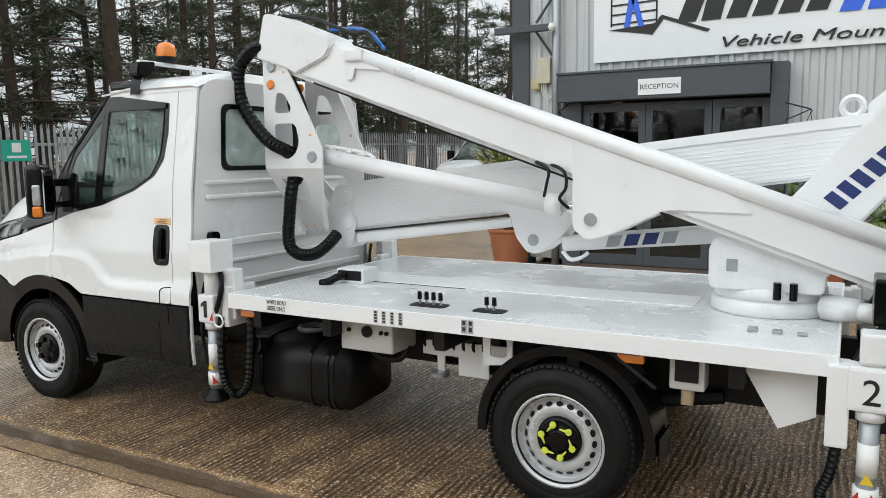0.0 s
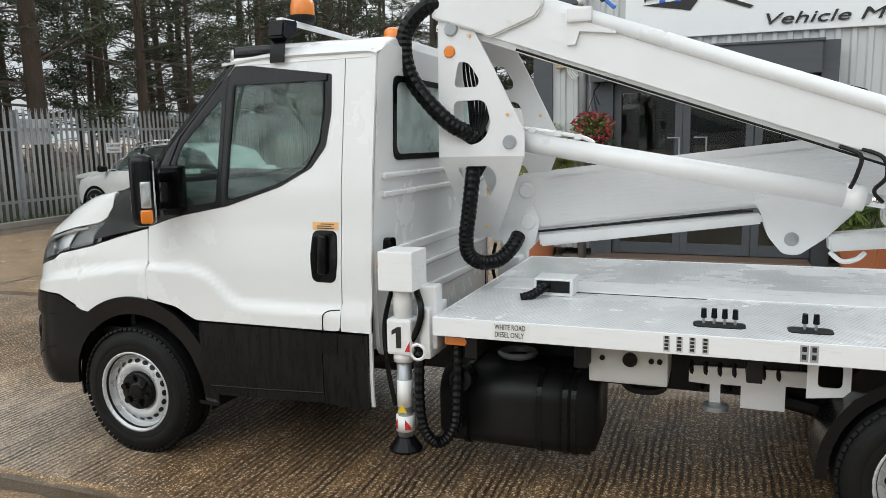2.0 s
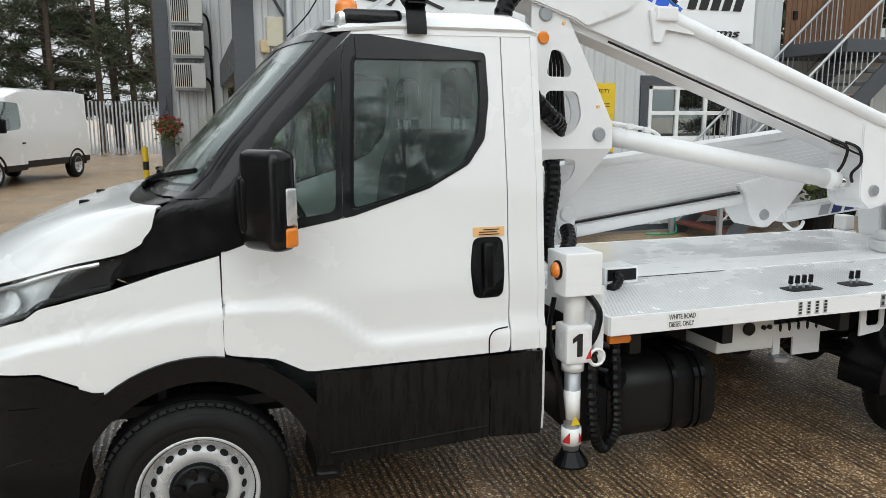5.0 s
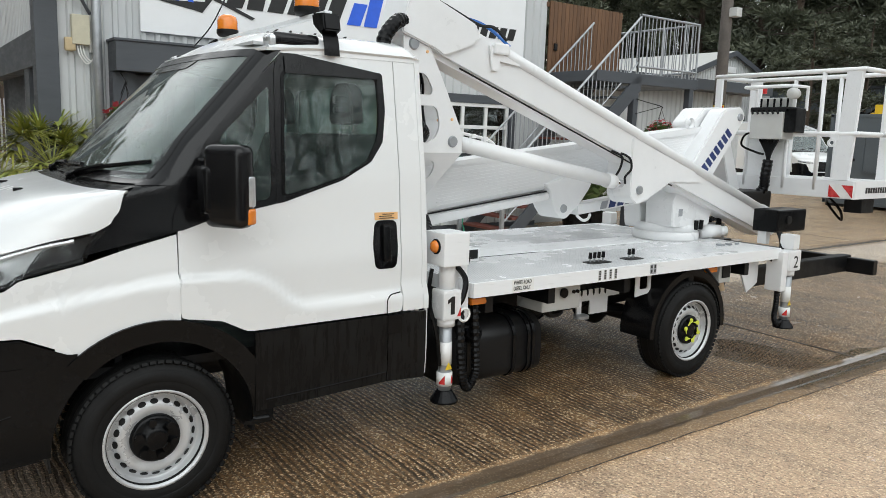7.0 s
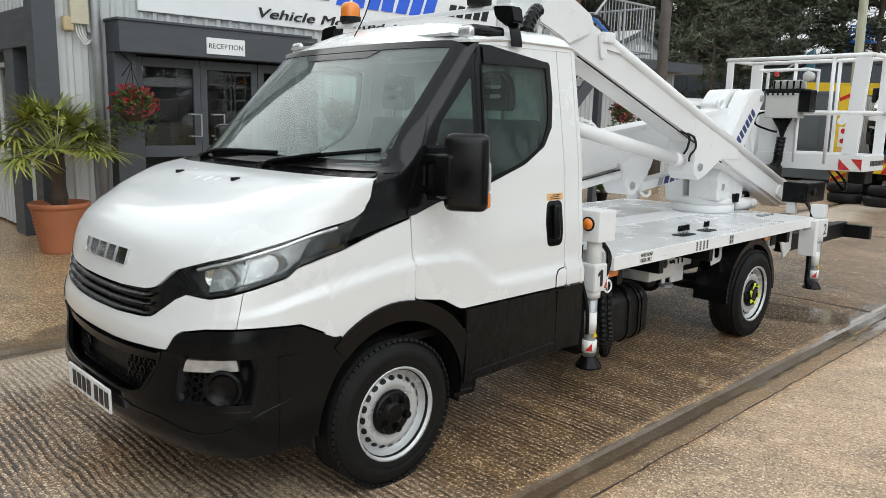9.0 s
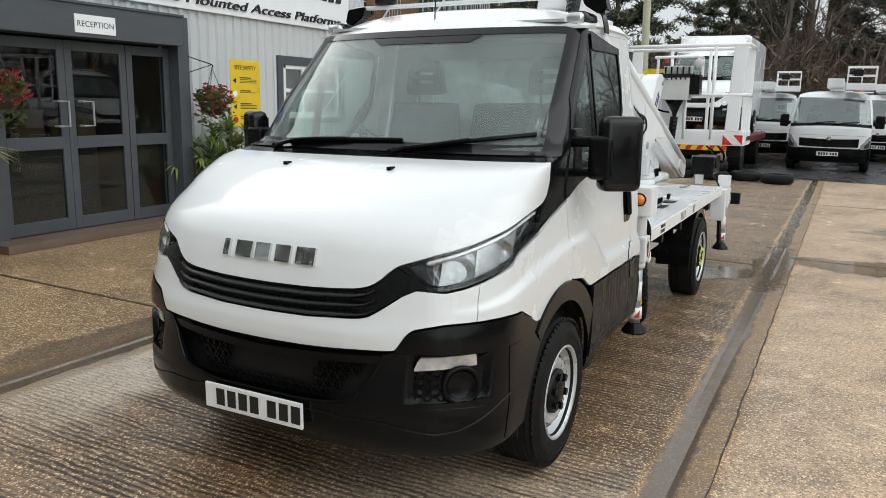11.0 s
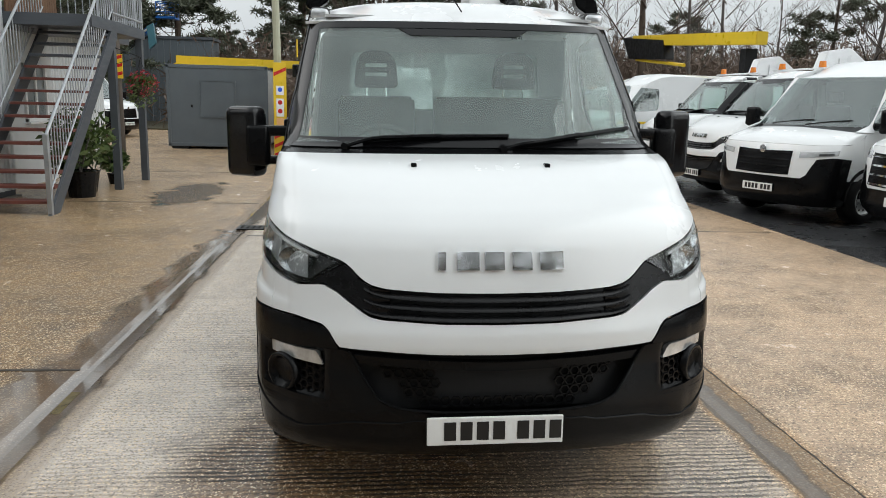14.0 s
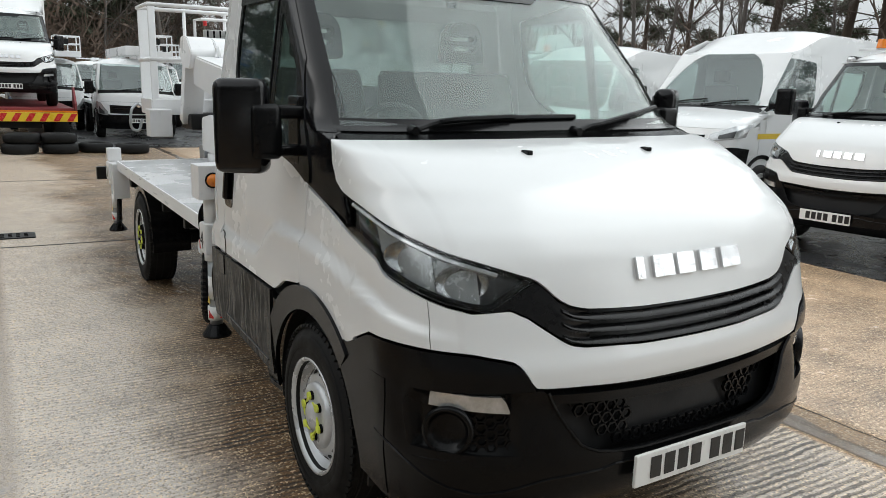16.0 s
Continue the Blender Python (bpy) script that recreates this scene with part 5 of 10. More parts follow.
headrest(seat(-0.45, 0.52), -0.45)
bench = seat(0.33, 0.88)
headrest(bench, 0.42)


# ---- wheels ----
def wheel(at, outward, pointers, dome=False):
    """A road wheel, its outer face turned outwards; pointers: yellow wheel-nut tags; dome: a silver hub."""
    w = part("wheel", lathe([(0.205, -0.11), (0.25, -0.115), (0.30, -0.11), (0.332, -0.095), (0.348, -0.07), (0.349, 0), (0.348, 0.07), (0.332, 0.095), (0.30, 0.11), (0.25, 0.115), (0.222, 0.108), (0.205, 0.095), (0.205, -0.11)], "Y", 64), RUBBER, truck, "worn black road tyre on a steel wheel", smooth=True)
    w.matrix_basis = LEAN.inverted() @ pose(*at, 0, 0, 0 if outward > 0 else 180)
    for k in (-0.05, 0.0, 0.05):
        part("tread_groove", lathe([(0.3505, k - 0.004), (0.3505, k + 0.004)], "Y", 64), DARK, w)
    for sd in (-1, 1):
        part("tread_shoulder", lathe([(0.3495, sd * 0.062), (0.3512, sd * 0.066), (0.3445, sd * 0.084), (0.3425, sd * 0.087)], "Y", 64), RUBBER, w)
    b = bmesh.new()
    for i in range(64):
        for sd in (-1, 1):
            blk = bmesh.new()
            bmesh.ops.create_cube(blk, size=1.0, matrix=Matrix.Rotation(2 * math.pi * (i + 0.25 * sd) / 64, 4, "Y") @ Matrix.Translation((0.3375, sd * 0.083, 0)) @ Matrix.Rotation(radians(-28 * sd), 4, "Z") @ Matrix.Diagonal((0.013, 0.040, 0.024, 1)))
            join(b, blk)
    tagged(part("tread_edge", b, RUBBER, w), kind="stuff")
    part("sidewall_band", lathe([(0.262, 0.1145), (0.266, 0.1175), (0.305, 0.1115), (0.309, 0.1075)], "Y", 64), RUBBER, w, smooth=True)
    rim = part("rim", lathe([(0.222, 0.102), (0.225, 0.112), (0.214, 0.112), (0.206, 0.09), (0.20, 0.05), (0.19, 0.045), (0.175, 0.06), (0.155, 0.078), (0.13, 0.082), (0.115, 0.07), (0.0, 0.07)], "Y", 64), RIM, w, "silver painted steel rim", smooth=True)
    for i in range(20):
        a = 2 * math.pi * i / 20
        b = lathe([(0.0175, 0.0), (0.0, 0.001)], seg=12)
        b.transform(Matrix.Rotation(a, 4, "Y") @ Matrix.Translation((0.166, 0.0725, 0)) @ Matrix.Rotation(radians(-40), 4, "Z") @ Matrix.Rotation(radians(-90), 4, "X") @ Matrix.Diagonal((0.75, 1.0, 1, 1)))
        part("vent_hole", b, DARK, rim)
    hub = part("hub_cap", lathe([(0.108, 0.072), (0.104, 0.09), (0.09, 0.096), (0.055, 0.092), (0.05, 0.105), (0.035, 0.108), (0, 0.107)], "Y", 40), RIM if dome else BLACK, rim, smooth=True)
    if dome:
        part("hub_dome", lathe([(0.128, 0.08), (0.122, 0.098), (0.10, 0.102), (0.06, 0.100), (0.05, 0.118), (0.03, 0.124), (0, 0.124)], "Y", 40), RIM, rim, "silver hub dome", smooth=True)
    for i in range(6):
        a = 2 * math.pi * i / 6 + 0.3
        c, s = 0.078 * math.cos(a), 0.078 * math.sin(a)
        part("wheel_nut", cyl((c, 0.088, s), (c, 0.112, s), 0.02, 0.017, 12), BLACK, rim)
        if pointers:
            tip = (c - 0.045 * math.cos(a + 0.9), 0.114, s - 0.045 * math.sin(a + 0.9))
            b = cyl((c, 0.108, s), (c, 0.120, s), 0.017, 0.015, 12)
            cyl((c, 0.114, s), tip, 0.009, 0.003, 8, b)
            part("nut_pointer", b, NEONYELLOW, rim, "yellow wheel nut pointer")
    return w


wheel((0, 0.855, 0.345), 1, False)
wheel((0, -0.855, 0.345), -1, True, True)
wheel((-3.75, 0.855, 0.345), 1, True)
wheel((-3.75, -0.855, 0.345), -1, True)
CAB_PARTS = list(truck.children_recursive)


# ---- the truck: chassis, deck and folded platform ----
def tread_mat():
    m, t, p = nodes_of("wet_tread_plate")
    pos = t.nodes.new("ShaderNodeNewGeometry").outputs["Position"]
    sep = t.nodes.new("ShaderNodeSeparateXYZ")
    t.links.new(pos, sep.inputs["Vector"])
    u = math_node(t, "MULTIPLY", math_node(t, "ADD", sep.outputs["X"], sep.outputs["Y"]), 95.0)
    v = math_node(t, "MULTIPLY", math_node(t, "SUBTRACT", sep.outputs["X"], sep.outputs["Y"]), 95.0)
    a = math_node(t, "GREATER_THAN", math_node(t, "MULTIPLY", math_node(t, "SINE", u), math_node(t, "SINE", math_node(t, "MULTIPLY", v, 2.6))), 0.42)
    big = noise_node(t, 2.0, 4.0, 0.6, world_space=True)
    plate = mixcol(t, ramp(t, big, 0.35, 0.65, 0.0, 1.0), (0.74, 0.75, 0.76), (0.83, 0.835, 0.84))
    # relief shade of the tread marks is painted into the colour too
    t.links.new(mixcol(t, math_node(t, "MULTIPLY", a, 0.55), plate, (0.36, 0.37, 0.38)), p.inputs["Base Color"])
    p.inputs["Metallic"].default_value = 0.05
    t.links.new(ramp(t, big, 0.35, 0.65, 0.16, 0.34), p.inputs["Roughness"])
    bump_to(t, p, a, 1.0, 0.007)
    return m


TREAD = tread_mat()


def ribbed_mat():
    m, t, p = nodes_of("ribbed_aluminium_extrusion")
    big = noise_node(t, 1.5, 4.0, 0.6)
    t.links.new(mixcol(t, ramp(t, big, 0.3, 0.7, 0.0, 1.0), (0.78, 0.785, 0.79), (0.84, 0.845, 0.85)), p.inputs["Base Color"])
    p.inputs["Roughness"].default_value = 0.32
    p.inputs["Metallic"].default_value = 0.15
    return m


RIBALU = ribbed_mat()

# chassis
for y in (0.36, -0.43):
    part("chassis_rail", box(-4.95, 0.3, y, y + 0.07, 0.46, 0.66, 0.01), DARK, truck)
for x in (-1.7, -2.6, -3.2, -4.3):
    part("cross_member", box(x - 0.05, x + 0.05, -0.38, 0.40, 0.50, 0.62, 0.01), DARK, truck)
for x in (0.0, -3.75):
    part("axle", cyl((x, -0.75, 0.345), (x, 0.75, 0.345), 0.06, None, 16), DARK, truck)
part("axle_housing", lathe([(0.0, -0.17), (0.11, -0.13), (0.16, 0.0), (0.11, 0.13), (0.0, 0.17)], "X", 20, (-3.75, 0.0, 0.345)), DARK, truck, smooth=True)
part("gearbox", box(-1.3, -0.1, -0.2, 0.2, 0.33, 0.62, 0.05), DARK, truck)
part("prop_shaft", cyl((-1.3, 0, 0.5), (-3.6, 0, 0.38), 0.045, None, 12), DARK, truck)
for sg in (1, -1):
    part("leaf_spring", tube([(-3.1, sg * 0.47, 0.50), (-3.75, sg * 0.47, 0.40), (-4.4, sg * 0.47, 0.50)], 0.035, 6, 8), DARK, truck)
tank = part("fuel_tank", prism(smooth_poly([(0.30, 0.22), (0.30, 0.58), (0.72, 0.58), (0.80, 0.50), (0.80, 0.26), (0.74, 0.20)], 0.08, 5), -2.44, -1.70, 0.02, plane="yz"), DARK, truck, "black plastic fuel tank", smooth=True)
for x in (-1.82, -2.18, -2.30, -2.34):
    part("tank_rib", prism(smooth_poly([(0.29, 0.21), (0.29, 0.585), (0.725, 0.588), (0.808, 0.505), (0.808, 0.255), (0.745, 0.192)], 0.08, 5), x, x - 0.025, 0, plane="yz"), BLACK, tank)
part("filler_cap", cyl((-1.83, 0.76, 0.53), (-1.83, 0.86, 0.55), 0.06, 0.055, 20), BLACK, tank)
part("tank_ring", lathe([(0.09, 0.6), (0.1, 0.615), (0.09, 0.63), (0.07, 0.625), (0.07, 0.6)], "Z", 28, (-2.03, 0.55, 0.0)), STEEL, tank)

# deck
deck = part("deck", box(-4.87, -1.74, -0.955, 0.955, 0.845, 0.865, 0.003), TREAD, truck, "wet light grey tread plate deck")
for y0, y1 in ((0.945, 0.958), (-0.958, -0.945)):
    part("deck_edge", box(-4.872, -1.735, y0, y1, 0.782, 0.868, 0.003), ALU, deck, "brushed aluminium deck edge")
part("deck_edge", box(-4.875, -4.862, -0.945, 0.945, 0.782, 0.867, 0.003), ALU, deck)
part("deck_edge", box(-1.745, -1.732, -0.945, 0.945, 0.782, 0.867, 0.003), ALU, deck)
part("deck_seam", box(-2.9, -2.02, 0.215, 0.222, 0.8655, 0.868), DARK, deck)
for x in (-1.9, -2.4, -3.1, -3.8, -4.5):
    part("deck_bearer", box(x - 0.03, x + 0.03, -0.9, 0.9, 0.67, 0.845, 0.005), DARK, deck)
part("smooth_strip", box(-4.2, -1.80, -0.10, 0.20, 0.865, 0.870, 0.002), ALU, deck)
part("hose_box", box(-2.26, -2.06, 0.16, 0.34, 0.866, 0.955, 0.006), ALU, deck, "aluminium hose outlet box")
part("hose_box_mouth", box(-2.245, -2.075, 0.341, 0.346, 0.885, 0.945), DARK, deck)
part("deck_hose", tube([(-2.13, 0.33, 0.92), (-2.11, 0.40, 0.91), (-2.07, 0.44, 0.885), (-2.02, 0.46, 0.872)], 0.024, 10, 6, ribs=0.08), BLACK, deck)
for x0, n in ((-2.96, 4), (-3.31, 2)):
    tray = part("lever_tray", prism(rounded(x0 - 0.105 if n == 4 else x0 - 0.085, x0 + (0.105 if n == 4 else 0.085), 0.695, 0.80, 0.03), 0.8655, 0.869, 0, plane="xy"), DARK, deck, "black control lever recess")
    for i in range(n):
        x = x0 + (i - (n - 1) / 2) * 0.042
        lv = part("lever", cyl((x, 0.74, 0.868), (x, 0.74, 0.90), 0.006, None, 8), STEEL, tray)
        part("knob", cyl((x, 0.74, 0.895), (x, 0.742, 0.935), 0.013, 0.011, 10), BLACK, lv)
for x, w, n in ((-2.76, 0.026, 4), (-2.81, 0.026, 4), (-2.86, 0.026, 4), (-2.91, 0.026, 4), (-3.27, 0.03, 2), (-3.305, 0.03, 2)):
    lb = part("lever_label", box(x - w / 2, x + w / 2, 0.9581, 0.9595, 0.792, 0.858), TIN if n == 4 else GREYTXT, deck, "small grey control label")
    for k in range(n):
        z = 0.797 + 0.062 * (k + 0.15) / n
        part("label_mark", box(x - 0.008, x + 0.008, 0.9596, 0.9602, z, z + 0.036 / n + 0.002), INK, lb)
for i, words in enumerate(("WHITE ROAD", "DIESEL ONLY")):
    bm = text_mesh(words, 0.034, 0.0008)
    bm.transform(Matrix.Diagonal((0.66, 1, 1, 1)))
    part("lettering", upright(bm, -2.03, 0.9602, 0.833 - 0.034 * i, 180), INK, deck, "black capitals " + words.lower())
part("label_ground", box(-2.19, -2.02, 0.9579, 0.9588, 0.79, 0.864), PLATEWHITE, deck)

# boxes and brackets under the deck edge
ctrl = part("control_box", box(-2.76, -2.42, 0.55, 0.80, 0.585, 0.775, 0.012), TIN, truck, "pale grey electric control box")
part("gauge", cyl((-2.60, 0.80, 0.70), (-2.60, 0.815, 0.70), 0.032, None, 20), BLACK, ctrl)
for x in (-2.48, -2.69, -2.725):
    part("switch", cyl((x, 0.80, 0.70), (x, 0.812, 0.70), 0.012, None, 12), BLACK, ctrl)
part("cable_loom", tube([(-2.55, 0.7, 0.585), (-2.6, 0.68, 0.53), (-2.72, 0.66, 0.53), (-2.75, 0.62, 0.6)], 0.02, 8, 6), DARK, ctrl)
brk = part("bracket", prism([(-2.84, 0.64), (-2.84, 0.565), (-2.93, 0.56), (-2.93, 0.47), (-2.975, 0.47), (-2.975, 0.565), (-3.06, 0.565), (-3.06, 0.465), (-3.24, 0.465), (-3.24, 0.58), (-3.36, 0.58), (-3.36, 0.65)], 0.60, 0.612, 0.0), BOOMWHITE, truck, "white folded steel bracket")
part("level_glass", lathe([(0.0, 0.455), (0.055, 0.455), (0.055, 0.475), (0.042, 0.48), (0.0, 0.478)], "Z", 24, (-2.955, 0.63, 0)), STEEL, brk)
part("valve_block", box(-3.30, -2.84, 0.45, 0.60, 0.62, 0.74, 0.015), DARK, truck)
for i in range(7):
    x = -2.86 - 0.06 * i
    part("hydraulic_hose", tube([(x, 0.56, 0.68), (x + 0.01, 0.61, 0.62), (x - 0.03, 0.5, 0.5), (x - 0.05, 0.3, 0.5)], 0.011, 6, 6), DARK, truck)
sp = part("arch_stay", prism([(-3.30, 0.78), (-3.46, 0.78), (-3.46, 0.62), (-3.30, 0.60)], 0.80, 0.81, 0, [rounded(-3.43, -3.34, 0.65, 0.75, 0.02)[::-1]]), BOOMWHITE, truck)

# rear mudguards, marker lamps, brackets
for sg in (1, -1):
    P = []
    for i in range(27):
        a = radians(-4 + 188 * i / 26)
        P.append([(-3.76 + 0.425 * math.cos(a), sg * y, 0.345 + 0.425 * math.sin(a)) for y in (0.66, 0.72, 0.80, 0.87, 0.935)])
    part("mudguard", grid_shell(P, 0.012, (-3.76, 0, 0.345)), BLACK, truck, "black plastic mudguard", smooth=True)
    P = [[(-3.76 + r * math.cos(radians(-4 + 188 * i / 26)), sg * 0.937, 0.345 + r * math.sin(radians(-4 + 188 * i / 26))) for r in (0.385, 0.41, 0.43)] for i in range(27)]
    part("mudguard_lip", grid_shell(P, 0.012, (-3.76, 0, 0.345)), BLACK, truck)
    part("mud_flap", box(-4.20, -4.19, sg * 0.68, sg * 0.90, 0.27, 0.40), BLACK, truck)
    for x in (-1.83, -4.06):
        part("side_lamp", box(x - 0.06, x + 0.06, sg * 0.86, sg * 0.90, 0.725, 0.765, 0.01), ORANGE, truck, "orange side marker lamp")
    part("stay", tube([(-3.95, sg * 0.9, 0.78), (-4.17, sg * 0.88, 0.62)], 0.012, 6, 1), DARK, truck)
sock = part("socket_box", box(-4.37, -4.22, 0.74, 0.85, 0.62, 0.80, 0.012), TIN, truck, "grey socket box with a copper plug")
part("socket_lid", box(-4.345, -4.245, 0.851, 0.862, 0.66, 0.78, 0.006), DARK, sock)
part("plug", cyl((-4.295, 0.80, 0.63), (-4.295, 0.83, 0.55), 0.03, 0.026, 14), CARDBOX, sock)
part("rear_gusset", prism([(-4.50, 0.78), (-4.66, 0.50), (-4.80, 0.57), (-4.80, 0.78)], 0.80, 0.815, 0.0), BOOMWHITE, truck, "white steel gusset")
part("rear_gusset", prism([(-4.50, 0.78), (-4.66, 0.50), (-4.80, 0.57), (-4.80, 0.78)], -0.815, -0.80, 0.0), BOOMWHITE, truck)


def outrigger(x, y, sg, number, front):
    """A stabiliser leg: lamp box, cylinder, number block, piston and foot."""
    leg = part("outrigger", cyl((x, y, 0.83), (x, y, 1.02 if front else 0.97), 0.045, None, 20), BOOMWHITE, truck, "white hydraulic outrigger with a black foot", smooth=True)
    if front:
        bx = part("lamp_box", box(x - 0.085, x + 0.085, y - sg * 0.095, y + sg * 0.085, 0.985, 1.168, 0.006), ALU, leg, "aluminium lamp box")
        part("lamp", lathe([(0.034, 0.0), (0.034, 0.012), (0.026, 0.026), (0, 0.03)], "X", 20, (x + 0.085, y + sg * 0.01, 1.09)), ORANGE, bx, smooth=True)
        part("lamp_bezel", lathe([(0.042, 0.0), (0.042, 0.008), (0.034, 0.010)], "X", 20, (x + 0.084, y + sg * 0.01, 1.09)), BLACK, bx)
        part("mount", box(x - 0.16, x - 0.06, y - sg * 0.10, y - sg * 0.02, 0.70, 1.0, 0.01), BOOMWHITE, leg)
    part("number_block", box(x - (0.062 if front else 0.08), x + (0.062 if front else 0.08), y - 0.06, y + 0.06, 0.68, 0.85, 0.015), BOOMWHITE, leg)
    if number == "1":
        bm = prism([(x - 0.013, 0.715), (x + 0.013, 0.715), (x + 0.013, 0.787), (x + 0.034, 0.775), (x + 0.034, 0.796), (x + 0.006, 0.815), (x - 0.013, 0.815)], y + sg * 0.0605, y + sg * 0.0625)
    else:
        bm = text_mesh(number, 0.14, 0.001, "CENTER")
        bm.transform(pose(x, y + sg * 0.0615, 0.71, 90, 0, 180 if sg > 0 else 0))
    part("number", bm, INK, leg, "black figure " + number)
    if front:
        part("hazard_stripe", prism([(x - 0.055, 0.70), (x - 0.055, 0.75), (x - 0.03, 0.70)], y + sg * 0.0605, y + sg * 0.062), RED, leg)
    part("piston", cyl((x, y, 0.27), (x, y, 0.69), 0.036, None, 20), STEEL, leg, smooth=True)
    part("collar", cyl((x, y, 0.64), (x, y, 0.685), 0.05, None, 20), BOOMWHITE, leg, smooth=True)
    part("sleeve", cyl((x, y, 0.42), (x, y, 0.55), 0.0375, None, 20), PLATEWHITE, leg, smooth=True)
    part("warning_triangle", prism([(x - 0.024, 0.395), (x + 0.024, 0.395), (x, 0.437)], y + sg * 0.0365, y + sg * 0.039), YELLOW, leg, "yellow warning triangle")
    part("reflective_band", cyl((x, y, 0.30), (x, y, 0.375), 0.045, None, 20), PLATEWHITE, leg, smooth=True)
    for k, (da0, da1) in enumerate(((0.2, 1.0), (1.9, 2.6), (3.4, 4.2), (5.0, 5.7))):
        b = bmesh.new()
        lo = [b.verts.new((x + 0.0457 * math.cos(da0 + (da1 - da0) * i / 5), y + 0.0457 * math.sin(da0 + (da1 - da0) * i / 5), 0.312)) for i in range(6)]
        hi = [b.verts.new((v.co.x, v.co.y, 0.365 - 0.045 * (i / 5 if k % 2 else 1 - i / 5))) for i, v in enumerate(lo)]
        for i in range(5):
            b.faces.new((lo[i], lo[i + 1], hi[i + 1], hi[i]))
        part("red_chevron", b, RED, leg)
    part("foot", lathe([(0.03, 0.275), (0.042, 0.27), (0.08, 0.215), (0.08, 0.205), (0.0, 0.205)], "Z", 24, (x, y, 0)), BLACK, leg, "black outrigger foot")
    return leg


for sg in (1, -1):
    leg = outrigger(-1.575, sg * 0.92, sg, "1" if sg > 0 else "4", True)
    part("cable", tube([(-1.50, sg * 0.88, 0.96), (-1.47, sg * 0.90, 0.80), (-1.50, sg * 0.94, 0.60), (-1.53, sg * 0.93, 0.42)], 0.012, 7, 8), BLACK, leg)
    part("cable", tube([(-1.63, sg * 0.90, 0.99), (-1.68, sg * 0.95, 0.90), (-1.66, sg * 0.96, 0.80), (-1.62, sg * 0.95, 0.74)], 0.016, 7, 8), BLACK, leg)
    part("hose_guard", tube([(-1.66, sg * 0.93, 0.72), (-1.66, sg * 0.95, 0.5), (-1.68, sg * 0.95, 0.33), (-1.74, sg * 0.92, 0.255), (-1.81, sg * 0.90, 0.33), (-1.82, sg * 0.88, 0.5), (-1.82, sg * 0.86, 0.72)], 0.026, 9, 12, ribs=0.1), BLACK, leg, "ribbed black hose guard")
    part("hose_ring", lathe([(0.035, -0.006), (0.043, 0.0), (0.035, 0.006), (0.028, 0.0), (0.035, -0.006)], "Y", 20, (-1.665, sg * 0.97, 0.70)), PLATEWHITE, leg)
    rear = outrigger(-4.985, sg * 0.965, sg, "2" if sg > 0 else "3", False)
    part("guide_plate", box(-4.915, -4.835, sg * 0.86, sg * 1.0, 0.52, 0.84, 0.008), BOOMWHITE, rear)
    part("hose_guard", tube([(-4.88, sg * 0.95, 0.53), (-4.86, sg * 0.96, 0.40), (-4.83, sg * 0.97, 0.31), (-4.87, sg * 0.97, 0.25), (-4.95, sg * 0.96, 0.26)], 0.022, 9, 12, ribs=0.1), BLACK, rear)
    part("leg_head", box(-5.03, -4.94, sg * 0.90, sg * 1.02, 0.86, 0.975, 0.01), BOOMWHITE, rear)
part("side_plate", box(-1.715, -1.665, 0.70, 0.94, 0.66, 0.90, 0.01), BOOMWHITE, truck)
part("side_plate", box(-1.715, -1.665, -0.94, -0.70, 0.66, 0.90, 0.01), BOOMWHITE, truck)
part("tail_beam", box(-6.58, -4.95, 0.60, 0.70, 0.50, 0.66, 0.01), DARK, truck, "black steel tail beam")
part("tail_beam", box(-6.58, -4.95, -0.70, -0.60, 0.50, 0.66, 0.01), DARK, truck)
part("tail_crossbar", box(-6.58, -6.50, -0.95, 0.95, 0.50, 0.64, 0.01), DARK, truck)
part("tail_hook", tube([(-6.58, 0.9, 0.57), (-6.64, 0.9, 0.59), (-6.66, 0.9, 0.56), (-6.62, 0.9, 0.54)], 0.012, 6, 6), BLACK, truck)
rb = part("remote_box", box(-5.42, -4.98, 0.62, 0.84, 0.97, 1.155, 0.012), BLACK, truck, "black plastic ground control box")
part("box_knob", lathe([(0.035, 0.0), (0.035, 0.01), (0.0, 0.012)], "Y", 20, (-5.15, 0.84, 1.07)), DARK, rb)
part("box_post", box(-5.06, -5.0, 0.66, 0.74, 0.865, 0.98, 0.005), BOOMWHITE, rb)
for k in range(4):
    part("box_cable", tube([(-5.02 - 0.02 * k, 0.82, 0.98), (-4.95, 0.90 + 0.01 * k, 0.90 - 0.02 * k), (-4.90, 0.92, 0.80), (-4.86 + 0.01 * k, 0.9, 0.76)], 0.009, 6, 6), BLACK, rb)

# turret
CX, CY = -4.545, 0.07
turret = part("turret", lathe([(0.27, 0.866), (0.278, 0.872), (0.278, 0.93), (0.272, 0.936), (0.262, 0.937), (0.262, 0.943), (0.27, 0.945), (0.262, 1.00), (0.245, 1.01), (0.0, 1.01)], "Z", 48, (CX, CY, 0)), BOOMWHITE, truck, "white slewing turret", smooth=True)
part("turret_cheek", prism(smooth_poly([(-4.29, 0.99), (-4.285, 1.20), (-4.42, 1.36), (-4.86, 1.30), (-4.95, 1.20), (-4.80, 1.08), (-4.80, 0.99)], 0.04, 4), 0.05, 0.325, 0.006), BOOMWHITE, turret)
